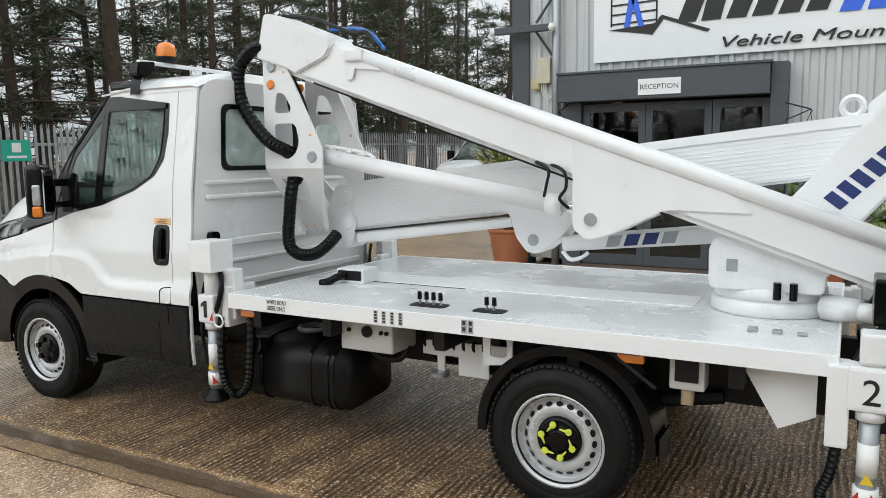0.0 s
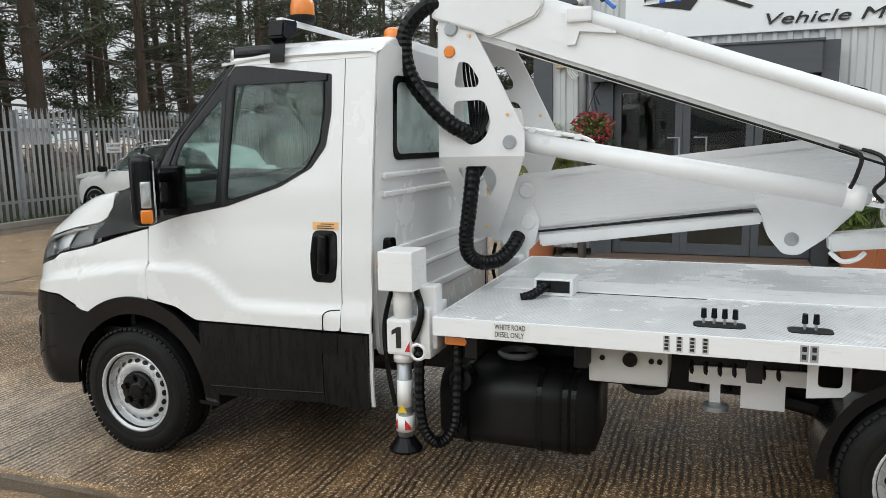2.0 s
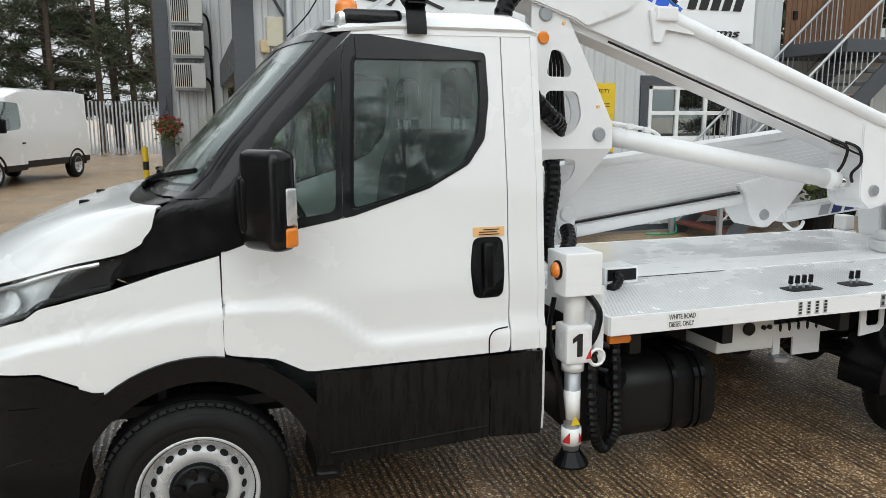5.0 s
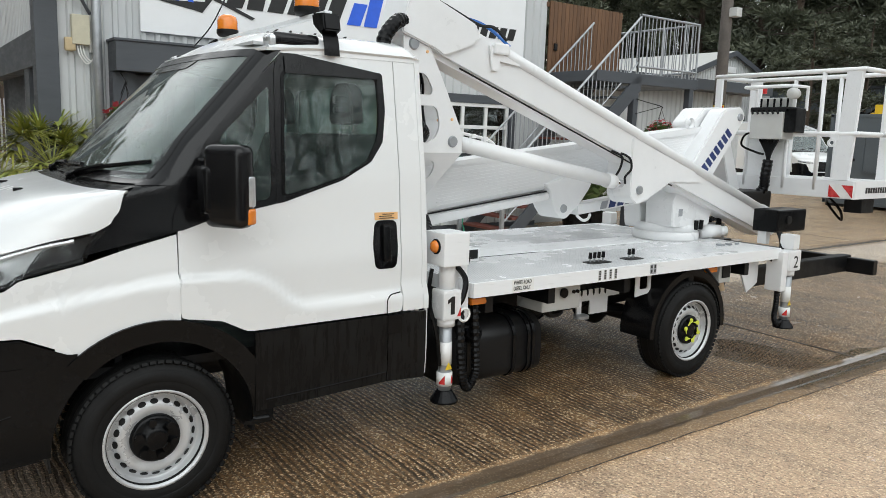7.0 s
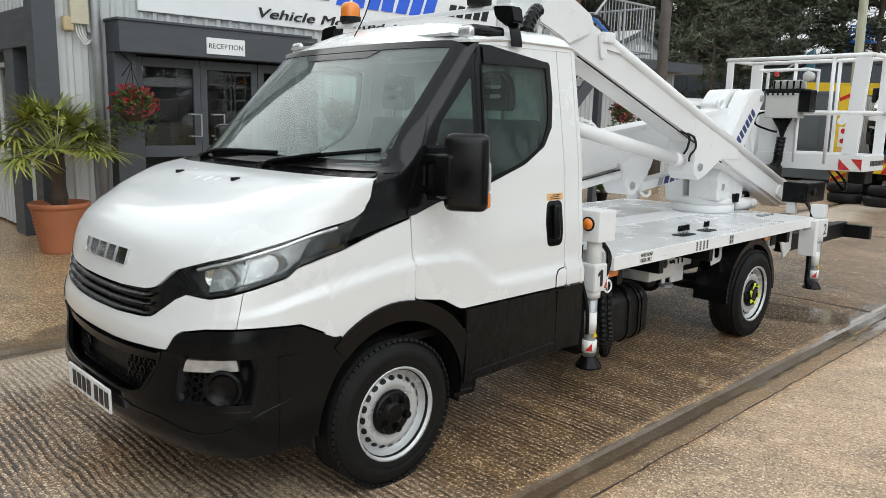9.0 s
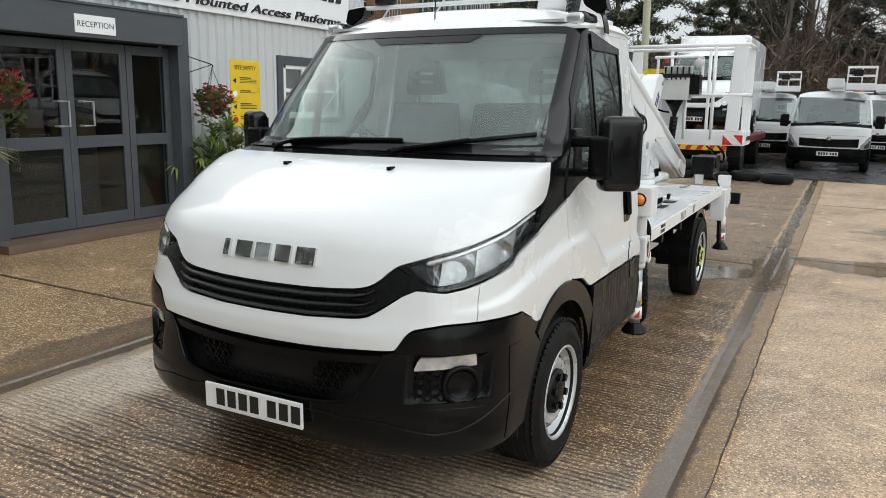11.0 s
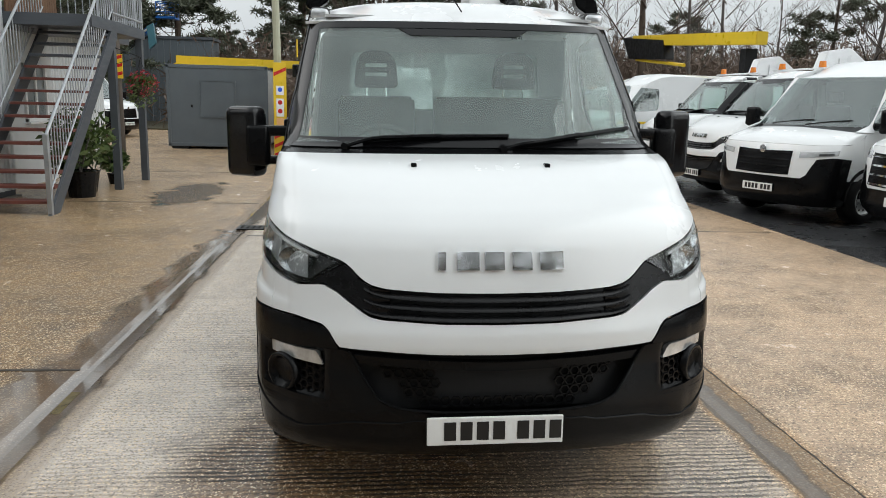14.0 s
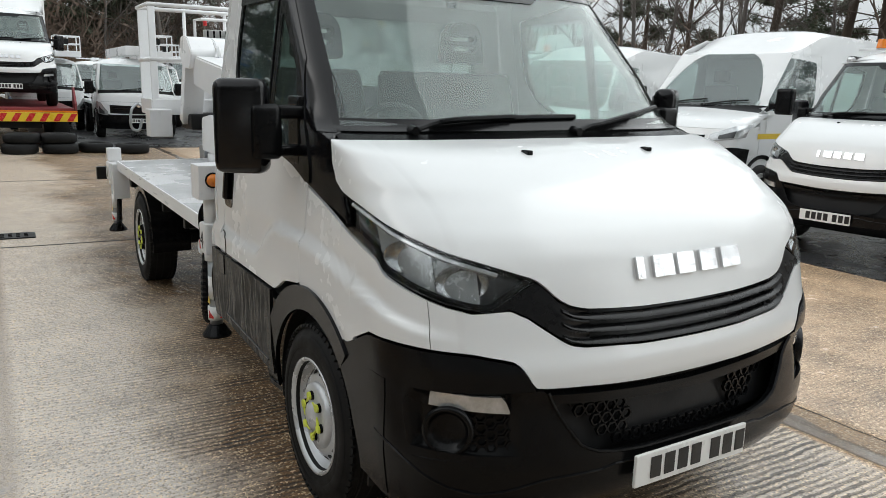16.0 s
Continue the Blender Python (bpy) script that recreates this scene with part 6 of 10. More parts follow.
part("turret_cheek", prism(smooth_poly([(-4.32, 0.95), (-4.285, 1.22), (-4.45, 1.30), (-4.78, 1.26), (-4.80, 0.95)], 0.04, 4), -0.20, -0.02, 0.006), BOOMWHITE, turret)
part("data_plate", box(-4.42, -4.37, 0.3255, 0.328, 1.08, 1.14), GREYTXT, turret)
for k in (0, 1):
    part("valve_cap", cyl((-4.60 - 0.07 * k, 0.335, 0.96), (-4.60 - 0.07 * k, 0.34, 1.04), 0.018, None, 10), BLACK, turret)
part("slew_motor", cyl((-4.80, 0.25, 0.93), (-4.95, 0.33, 0.93), 0.062, 0.055, 18), BOOMWHITE, turret, smooth=True)
part("slew_head", cyl((-4.93, 0.32, 0.93), (-5.0, 0.36, 0.93), 0.045, None, 14), BOOMWHITE, turret, smooth=True)
part("turret_hose", tube([(-4.97, 0.30, 0.92), (-5.04, 0.25, 1.02), (-5.10, 0.12, 1.0), (-5.14, 0.08, 0.87)], 0.026, 8, 8, ribs=0.06), BLACK, turret)
for k in range(3):
    part("deck_clamp", box(-4.55 - 0.1 * k, -4.51 - 0.1 * k, 0.60 + 0.02 * k, 0.66, 0.866, 0.882, 0.004), STEEL, deck)
part("rear_bracket", box(-5.15, -4.95, -0.15, 0.25, 0.80, 0.98, 0.01), STEEL, truck)


def beam(name, a, b, h0, h1, y0, y1, material, parent, bevel=0.02, label=""):
    """A box beam in the xz plane from a to b (top edge points), h deep below."""
    a, b = Vector(a), Vector(b)
    d = (b - a).normalized()
    n = Vector((d.y, -d.x)) if d.x > 0 else Vector((-d.y, d.x))
    if n.y > 0:
        n = -n
    pts = [tuple(a), tuple(b), tuple(b + n * h1), tuple(a + n * h0)]
    return part(name, prism(pts, y0, y1, bevel), material, parent, label)


# upper boom, leaning from the elbow down to the tail
A0, A1 = (-1.80, 2.455), (-5.62, 1.085)
boom = beam("upper_boom", A0, A1, 0.285, 0.245, 0.20, 0.42, RIBALU, truck, 0.03, "long white aluminium upper boom")
da = (Vector(A1) - Vector(A0)).normalized()
nb = Vector((da.y, -da.x))
nb = -nb if nb.y > 0 else nb
p, q = Vector(A0) + da * 0.55 + nb * 0.035, Vector(A1) + nb * 0.035
part("boom_rail", cyl((p.x, 0.415, p.y), (q.x, 0.415, q.y), 0.036, None, 16), BOOMWHITE, boom, smooth=True)
p, q = Vector(A0) + da * 0.3 + nb * 0.275, Vector(A1) - da * 1.5 + nb * 0.262
part("boom_wear_strip", tube([(p.x, 0.425, p.y), (q.x, 0.425, q.y)], 0.006, 5, 1), DARK, boom)
part("boom_end", prism(smooth_poly([(-5.42, 1.17), (-5.64, 1.09), (-5.70, 0.98), (-5.64, 0.86), (-5.30, 0.99)], 0.05, 4), 0.19, 0.435, 0.01), BOOMWHITE, boom)
elbow = part("elbow_head", prism(smooth_poly([(-1.555, 2.27), (-1.62, 2.53), (-1.68, 2.53), (-2.10, 2.365), (-2.13, 2.30), (-2.09, 2.24), (-1.86, 2.155), (-1.80, 2.19)], 0.02, 4), 0.175, 0.445, 0.008), BOOMWHITE, boom, "white cast elbow head")
part("boom_bracket", box(-2.36, -2.24, 0.42, 0.46, 2.20, 2.27, 0.012), BOOMWHITE, boom)
part("bracket_arm", prism([(-2.21, 2.25), (-2.45, 2.20), (-2.47, 2.14), (-2.30, 2.16), (-2.28, 2.10), (-2.24, 2.10)], 0.425, 0.44), BOOMWHITE, boom)
part("top_hose", tube([(-1.66, 0.30, 2.54), (-1.9, 0.30, 2.50), (-2.2, 0.32, 2.39), (-2.32, 0.34, 2.38), (-2.40, 0.38, 2.30)], 0.011, 6, 8), DARK, boom)
part("top_hose", tube([(-2.0, 0.26, 2.43), (-2.2, 0.27, 2.42), (-2.33, 0.30, 2.37), (-2.45, 0.35, 2.27)], 0.011, 6, 8), DARKBLUE, boom)
gus = part("boom_gusset", prism(smooth_poly([(-3.62, 1.715), (-3.63, 1.265), (-3.71, 1.205), (-3.84, 1.245), (-4.10, 1.37), (-4.50, 1.36), (-4.40, 1.46)], 0.03, 4), 0.19, 0.432, 0.006), BOOMWHITE, boom, "white steel boom gusset")
part("pin", lathe([(0.0, 0.012), (0.03, 0.012), (0.034, 0.0), (0.034, -0.03)], "Y", 20, (-3.725, 0.435, 1.318)), STEEL, gus)
for pts in (((-3.42, 0.41, 1.61), (-3.50, 0.44, 1.57), (-3.49, 0.44, 1.49), (-3.47, 0.42, 1.43)), ((-3.50, 0.41, 1.60), (-3.585, 0.44, 1.56), (-3.60, 0.45, 1.48), (-3.56, 0.43, 1.42), (-3.60, 0.40, 1.37))):
    part("hydraulic_hose", tube(pts, 0.009, 6, 8), DARK, gus)

# elbow link: two cut-out plates, folded inwards below
UP = [(-1.585, 2.275), (-1.735, 2.275), (-1.87, 2.02), (-2.03, 1.70), (-2.03, 1.58), (-1.58, 1.58)]
H1 = smooth_poly([(-1.69, 2.055), (-1.745, 2.045), (-1.80, 1.96), (-1.79, 1.925), (-1.665, 1.925)], 0.03, 4)
H2 = smooth_poly([(-1.66, 1.86), (-1.83, 1.86), (-1.86, 1.74), (-1.82, 1.66), (-1.74, 1.63), (-1.67, 1.72)], 0.04, 4)
LOW = [(-1.58, 1.58), (-2.03, 1.58), (-1.83, 1.19), (-1.77, 1.13), (-1.66, 1.13)]
H3 = smooth_poly([(-1.66, 1.53), (-1.85, 1.53), (-1.87, 1.45), (-1.80, 1.36), (-1.72, 1.39)], 0.04, 4)
for y, fold, dx in ((0.42, 0.12, 0.0), (0.13, -0.20, -0.10)):
    def shifted(loop):
        return [(px + dx, pz) for px, pz in loop]

    lk = part("elbow_plate", prism(shifted(UP), y, y - 0.014, 0, [shifted(H1[::-1]), shifted(H2[::-1])]), BOOMWHITE, truck, "white cut-out steel elbow plate")
    bm = prism(shifted(LOW), 0, -0.014, 0, [shifted(H3[::-1])])
    for v in bm.verts:
        v.co.y += y + (fold - y) * (1.58 - v.co.z) / 0.45
    part("lower_plate", bm, BOOMWHITE, lk)
    for x, z in ((-1.655, 2.213), (-1.955, 1.65)):
        part("pin", lathe([(0.0, 0.014), (0.03, 0.014), (0.036, 0.002), (0.036, -0.02)], "Y", 20, (x + dx, y, z)), STEEL, lk)
    part("amber_reflector", lathe([(0.0, 0.012), (0.025, 0.012), (0.031, 0.002)], "Y", 20, (-1.645, y + 0.001, 2.103)), ORANGE, lk)
    for x, z in ((-1.75, 2.175), (-1.945, 1.785), (-1.76, 1.20)):
        yy = y if z > 1.58 else y + (fold - y) * (1.58 - z) / 0.45
        part("grease_nipple", lathe([(0.0, 0.008), (0.009, 0.006), (0.009, 0.0)], "Y", 12, (x + dx, yy, z)), AMBERLIGHT, lk)
part("elbow_web", prism([(-1.60, 2.10), (-1.62, 2.10), (-1.62, 1.60), (-1.60, 1.60)], 0.14, 0.41), BOOMWHITE, truck)
part("elbow_back", prism([(-1.60, 1.55), (-1.62, 1.55), (-1.68, 1.16), (-1.66, 1.16)], -0.05, 0.2), BOOMWHITE, truck)
wound = part("wound_hose", tube([(-1.60, 0.40, 2.335), (-1.52, 0.44, 2.32), (-1.43, 0.46, 2.22), (-1.42, 0.47, 2.10), (-1.46, 0.47, 1.97), (-1.56, 0.47, 1.84), (-1.66, 0.46, 1.745), (-1.73, 0.42, 1.70), (-1.76, 0.34, 1.66)], 0.042, 12, 8, ribs=0.045), BLACK, truck, "thick black hose wound with tape", smooth=False)
part("wound_hose", tube([(-1.74, 0.34, 1.52), (-1.735, 0.37, 1.40), (-1.72, 0.37, 1.28), (-1.705, 0.37, 1.16), (-1.715, 0.36, 1.07), (-1.77, 0.33, 1.025), (-1.85, 0.28, 1.03), (-1.91, 0.22, 1.09), (-1.93, 0.15, 1.15)], 0.040, 12, 8, ribs=0.045), BLACK, truck)
for k in range(7):
    part("loose_cable", tube([(-1.72 - 0.012 * k, 0.30 + 0.012 * k, 1.68), (-1.70 - 0.02 * k, 0.28, 1.85), (-1.68 - 0.02 * k, 0.3, 2.02), (-1.70, 0.3, 2.2)], 0.009, 6, 6), DARK, truck)
    part("loose_cable", tube([(-1.70 - 0.016 * k, 0.33, 1.72), (-1.70 - 0.02 * k, 0.30, 1.6), (-1.72 - 0.008 * k, 0.32, 1.48)], 0.009, 6, 6), DARK, truck)

# lifting cylinder between elbow and gusset
cylr = part("lift_cylinder", cyl((-1.98, 0.335, 1.655), (-3.50, 0.335, 1.385), 0.050, None, 28), BOOMWHITE, truck, "white lift cylinder", smooth=True)
part("cylinder_cap", cyl((-3.46, 0.335, 1.392), (-3.54, 0.335, 1.378), 0.057, None, 28), BOOMWHITE, cylr, smooth=True)
part("piston_rod", cyl((-3.53, 0.335, 1.38), (-3.68, 0.335, 1.353), 0.03, None, 20), CHROME, cylr, smooth=True)
part("oil_pipe", tube([(-2.0, 0.335, 1.718), (-2.15, 0.335, 1.695), (-2.30, 0.335, 1.668), (-2.36, 0.335, 1.638)], 0.010, 8, 5), BOOMWHITE, cylr)
for x, z in ((-2.05, 1.708), (-2.18, 1.688), (-2.28, 1.671)):
    part("pipe_fitting", box(x - 0.018, x + 0.018, 0.32, 0.35, z - 0.015, z + 0.014, 0.004), BOOMWHITE, cylr)

# lower boom, link beam and jib
B0, B1 = (-1.93, 1.475), (-5.02, 1.83)
low = beam("lower_boom", B0, B1, 0.315, 0.28, -0.20, 0.05, RIBALU, truck, 0.015, "white ribbed aluminium lower boom")
db = (Vector(B1) - Vector(B0)).normalized()
for k in range(11):
    o = 0.05 + 0.023 * k
    p, q = Vector(B0) + Vector((db.y, -db.x)) * -o * -1 + db * 0.1, Vector(B1) - db * 0.1
    n2 = Vector((db.y, -db.x))
    n2 = -n2 if n2.y > 0 else n2
    p, q = Vector(B0) + db * 0.15 + n2 * o, Vector(B1) - db * 0.05 + n2 * o * 0.9
    part("boom_rib", tube([(p.x, 0.051, p.y), (q.x, 0.051, q.y)], 0.002, 5, 1), RIBALU, low)
n2 = Vector((db.y, -db.x))
n2 = -n2 if n2.y > 0 else n2
part("boom_cover", prism([tuple(Vector(B0) + db * 0.0 - n2 * 0.004), tuple(Vector(B1) - n2 * 0.004), tuple(Vector(B1) + n2 * 0.05), tuple(Vector(B0) + n2 * 0.03)], 0.045, 0.06, 0.003), BOOMWHITE, low)
part("boom_foot", prism(smooth_poly([(-1.80, 1.12), (-1.78, 1.30), (-1.86, 1.46), (-1.98, 1.47), (-2.00, 1.12), (-1.93, 1.04), (-1.84, 1.04)], 0.03, 4), -0.16, 0.062, 0.006), BOOMWHITE, low)
for x, z in ((-1.955, 1.385), (-1.965, 1.215)):
    part("pin", lathe([(0.0, 0.012), (0.034, 0.012), (0.042, 0.0), (0.042, -0.02)], "Y", 24, (x, 0.075, z)), BOOMWHITE, low)
part("pin_plate", prism(smooth_poly([(-1.90, 1.27), (-1.99, 1.30), (-2.03, 1.22), (-2.0, 1.09), (-1.96, 1.05), (-1.92, 1.10)], 0.02, 3), 0.062, 0.075), BOOMWHITE, low)
beam("wear_beam", (-2.02, 1.155), (-3.14, 1.285), 0.075, 0.055, -0.14, 0.07, BOOMWHITE, truck, 0.01, "white beam under the lower boom")
part("wear_rail", tube([(-2.02, 0.075, 1.165), (-3.10, 0.075, 1.295)], 0.006, 5, 1), DARK, low)
pa = part("link_plate", prism(smooth_poly([(-3.08, 1.345), (-3.13, 1.30), (-3.17, 1.17), (-3.24, 1.085), (-3.31, 1.08), (-3.43, 1.17), (-3.55, 1.30), (-3.60, 1.40), (-3.3, 1.40)], 0.025, 4), -0.14, 0.085, 0.005), BOOMWHITE, low, "white link plate")
part("pin", lathe([(0.0, 0.012), (0.028, 0.012), (0.034, 0.0), (0.034, -0.02)], "Y", 20, (-3.278, 0.087, 1.16)), STEEL, pa)
hx = beam("link_beam", (-3.44, 1.185), (-4.36, 1.285), 0.085, 0.095, -0.05, 0.07, BOOMWHITE, truck, 0.01, "white link beam with a model mark")
for k in range(4):
    p = (-3.70 - 0.10 * k, 0.0715, 1.137 + 0.011 * k)
    part("mark_bar", prism([(p[0], p[2]), (p[0] - 0.075, p[2] + 0.008), (p[0] - 0.095, p[2] + 0.072), (p[0] - 0.02, p[2] + 0.064)], 0.0705, 0.072), BLUEINK if k in (1, 2) else GREYTXT, hx)
part("link_bracket", tube([(-3.45, 0.06, 1.10), (-3.50, 0.08, 1.06), (-3.56, 0.08, 1.07), (-3.60, 0.06, 1.10)], 0.012, 6, 6), BOOMWHITE, hx)
jib = part("jib", prism(smooth_poly([(-5.10, 1.985), (-5.36, 2.02), (-5.43, 1.93), (-4.72, 1.06), (-4.50, 1.14), (-4.52, 1.30)], 0.05, 4), 0.02, 0.19, 0.012), BOOMWHITE, truck, "white jib arm with a dark blue mark")
part("jib_top", prism(smooth_poly([(-4.92, 1.86), (-5.08, 2.0), (-5.34, 2.02), (-5.42, 1.86), (-5.30, 1.72), (-5.0, 1.70)], 0.04, 4), -0.24, 0.0, 0.01), BOOMWHITE, jib)
part("pin", lathe([(0.0, 0.012), (0.028, 0.012), (0.034, 0.0), (0.034, -0.02)], "Y", 20, (-5.33, 0.195, 1.925)), STEEL, jib)
dj = Vector((-5.20 + 4.62, 1.80 - 1.22)).normalized()
for k in range(8):
    c = Vector((-4.80, 1.40)) + dj * 0.072 * k
    n3 = Vector((-dj.y, dj.x))
    part("mark_bar", prism([tuple(c - n3 * 0.045), tuple(c + dj * 0.05 - n3 * 0.045), tuple(c + dj * 0.062 + n3 * 0.045), tuple(c + dj * 0.012 + n3 * 0.045)], 0.1905, 0.1925), BLUEINK, jib)
part("lifting_eye", lathe([(0.045, 0.02), (0.06, 0.0), (0.045, -0.02), (0.03, 0.0), (0.045, 0.02)], "Y", 20, (-4.87, 0.0, 1.86)), BOOMWHITE, low)

# work basket
bx0, bx1, by0, by1, bz0, bz1 = -6.46, -5.86, -0.44, 1.0, 1.235, 2.345
basket = part("work_basket", box(bx0, bx1, by0, by1, 1.27, 1.30, 0.004), ALU, truck, "white aluminium work basket at the tail")
for x0, x1, y0, y1 in ((bx1 - 0.02, bx1 + 0.012, by0, by1), (bx0 - 0.012, bx0 + 0.02, by0, by1), (bx0, bx1, by1 - 0.02, by1 + 0.012), (bx0, bx1, by0 - 0.012, by0 + 0.02)):
    part("kick_plate", box(x0, x1, y0, y1, bz0, 1.395, 0.005), BOOMWHITE, basket)
part("corner_post", prism([(0.80, 1.39), (0.945, 1.39), (0.99, bz1), (0.845, bz1)], bx1 - 0.03, bx1 + 0.014, 0.008, plane="yz"), ALU, basket, "wide aluminium corner post")
part("corner_post", box(bx1 - 0.02, bx1 + 0.01, by0, by0 + 0.07, 1.39, bz1, 0.006), ALU, basket, "aluminium corner post")
part("back_panel", box(bx0 - 0.012, bx0 + 0.012, by0, by0 + 0.13, 1.39, bz1, 0.006), ALU, basket, "wide aluminium back post")
part("back_panel", box(bx0 - 0.012, bx0 + 0.012, by1 - 0.10, by1, 1.39, bz1, 0.006), ALU, basket, "wide aluminium back post")
for x, y in ((bx0, 0.05), (bx0, 0.5), (bx1, -0.05), (bx1, 0.35), (bx1, 0.65)):
    part("post", cyl((x, y, 1.30), (x, y, bz1 if x == bx0 else 1.80 + 0.545 * (y > 0.5)), 0.019, None, 12), BOOMWHITE, basket, smooth=True)
part("lifting_eye", lathe([(0.018, -0.006), (0.038, -0.006), (0.038, 0.006), (0.018, 0.006), (0.018, -0.006)], "X", 20, (bx1 + 0.02, 0.78, 1.72)), ALU, basket)
part("eye_bracket", box(bx1 + 0.0, bx1 + 0.02, 0.76, 0.83, 1.735, 1.79, 0.004), ALU, basket)
for z in (bz1, 1.80):
    for a, b in (((bx0, by0), (bx0, by1)), ((bx1, by0), (bx1, by1)), ((bx0, by0), (bx1, by0)), ((bx0, by1), (bx1, by1))):
        part("rail", cyl((*a, z), (*b, z), 0.021, None, 12), BOOMWHITE, basket, smooth=True)
part("gate_panel", box(bx1 - 0.006, bx1 + 0.004, -0.03, 0.33, 1.40, 1.78), ALU, basket)
hz = part("hazard_board", box(bx1 + 0.0125, bx1 + 0.015, 0.79, 1.0, 1.245, 1.36), PLATEWHITE, basket, "white corner board with red hazard triangles")
part("hazard_stripe", prism([(0.79, 1.246), (0.90, 1.246), (0.79, 1.355)], bx1 + 0.0152, bx1 + 0.017, plane="yz"), RED, hz)
part("hazard_stripe", prism([(0.90, 1.355), (1.0, 1.355), (1.0, 1.246)], bx1 + 0.0152, bx1 + 0.017, plane="yz"), RED, hz)
for k in range(9):
    part("capacity_mark", box(bx1 - 0.22 - 0.045 * k, bx1 - 0.188 - 0.045 * k, by1 + 0.0125, by1 + 0.0145, 1.285, 1.335), INK, basket, "dark capacity marking")
con = part("control_console", box(bx1 + 0.02, bx1 + 0.22, 0.10, 0.42, 1.74, 1.985, 0.01), TIN, basket, "pale grey basket control console")
part("console_top", box(bx1 + 0.03, bx1 + 0.20, 0.08, 0.47, 1.985, 2.03, 0.008), DARK, con)
for k in range(5):
    part("joystick", cyl((bx1 + 0.11, 0.13 + 0.065 * k, 2.03), (bx1 + 0.11, 0.13 + 0.065 * k, 2.11), 0.008, 0.011, 8), BLACK, con)
part("console_hood", box(bx1 + 0.02, bx1 + 0.08, 0.10, 0.42, 2.03, 2.12, 0.012), TIN, con)
part("valve_block", box(bx1 + 0.03, bx1 + 0.20, 0.42, 0.53, 1.80, 2.02, 0.012), BLACK, con)
for k in range(6):
    part("hose_stub", tube([(bx1 + 0.12, 0.12 + 0.05 * k, 2.03), (bx1 + 0.15, 0.12 + 0.05 * k, 2.0), (bx1 + 0.225, 0.12 + 0.05 * k, 1.99), (bx1 + 0.23, 0.13 + 0.05 * k, 1.965)], 0.010, 6, 4), BLACK, con)
part("console_guard", tube([(bx1 + 0.02, 0.02, 2.0), (bx1 + 0.02, 0.02, 2.21), (bx1 + 0.24, 0.04, 2.21), (bx1 + 0.24, 0.5, 2.21), (bx1 + 0.02, 0.52, 2.21), (bx1 + 0.02, 0.52, 2.0)], 0.016, 8, 1), BOOMWHITE, con)
wl_ = part("work_lamp", lathe([(0.0, -0.04), (0.045, -0.04), (0.05, 0.03), (0.042, 0.045), (0.0, 0.05)], "X", 20, (bx1 + 0.25, 0.52, 2.14)), TIN, con, smooth=True)
part("emergency_button", cyl((bx1 + 0.05, 0.12, 2.16), (bx1 + 0.05, 0.12, 2.21), 0.02, None, 12), RED, con)
for k in range(7):
    y = 0.16 + 0.03 * k
    part("console_cable", tube([(bx1 + 0.13, y, 1.74), (bx1 + 0.14, 0.24 + 0.008 * k, 1.62), (bx1 + 0.13, 0.26, 1.52)], 0.013, 6, 6), BLACK, con)
part("hose_sleeve", tube([(bx1 + 0.13, 0.26, 1.55), (bx1 + 0.14, 0.25, 1.40), (bx1 + 0.12, 0.22, 1.27), (bx1 + 0.24, 0.12, 1.14), (bx1 + 0.40, 0.05, 1.2)], 0.045, 10, 8, ribs=0.06), BLACK, con)
part("side_loop", tube([(bx1 + 0.10, 0.10, 1.80), (bx1 + 0.12, 0.0, 1.78), (bx1 + 0.12, -0.03, 1.68), (bx1 + 0.10, 0.1, 1.62), (bx1 + 0.12, 0.2, 1.60)], 0.011, 6, 8), BLACK, con)
part("basket_mount", box(-5.86, -5.42, -0.15, 0.25, 1.10, 1.26, 0.02), DARK, basket)
part("basket_arm", prism(smooth_poly([(-5.25, 1.98), (-5.40, 1.95), (-5.75, 1.20), (-5.60, 1.14)], 0.03, 4), -0.2, 0.0, 0.008), BOOMWHITE, basket)
part("under_cable", tube([(-6.0, 0.7, 1.25), (-6.1, 0.78, 1.12), (-6.2, 0.75, 1.02), (-6.15, 0.65, 1.15), (-6.3, 0.55, 1.2)], 0.012, 6, 8), BLACK, basket)
part("under_box", box(-6.35, -6.12, 0.80, 0.96, 1.10, 1.235, 0.01), DARK, basket)
part("side_box", box(-5.84, -5.60, -0.52, -0.30, 1.02, 1.30, 0.012), BOOMWHITE, basket)
part("stirrup", tube([(-5.84, -0.60, 1.35), (-5.80, -0.66, 1.28), (-5.80, -0.67, 1.12), (-5.80, -0.6, 1.08), (-5.80, -0.56, 1.2)], 0.014, 8, 8), STEEL, basket)

# roof bars and beacons
bar = part("roof_bar", box(-0.925, -0.885, -0.80, 0.80, 2.245, 2.268, 0.006), ALU, truck, "aluminium roof bar with two orange beacons")
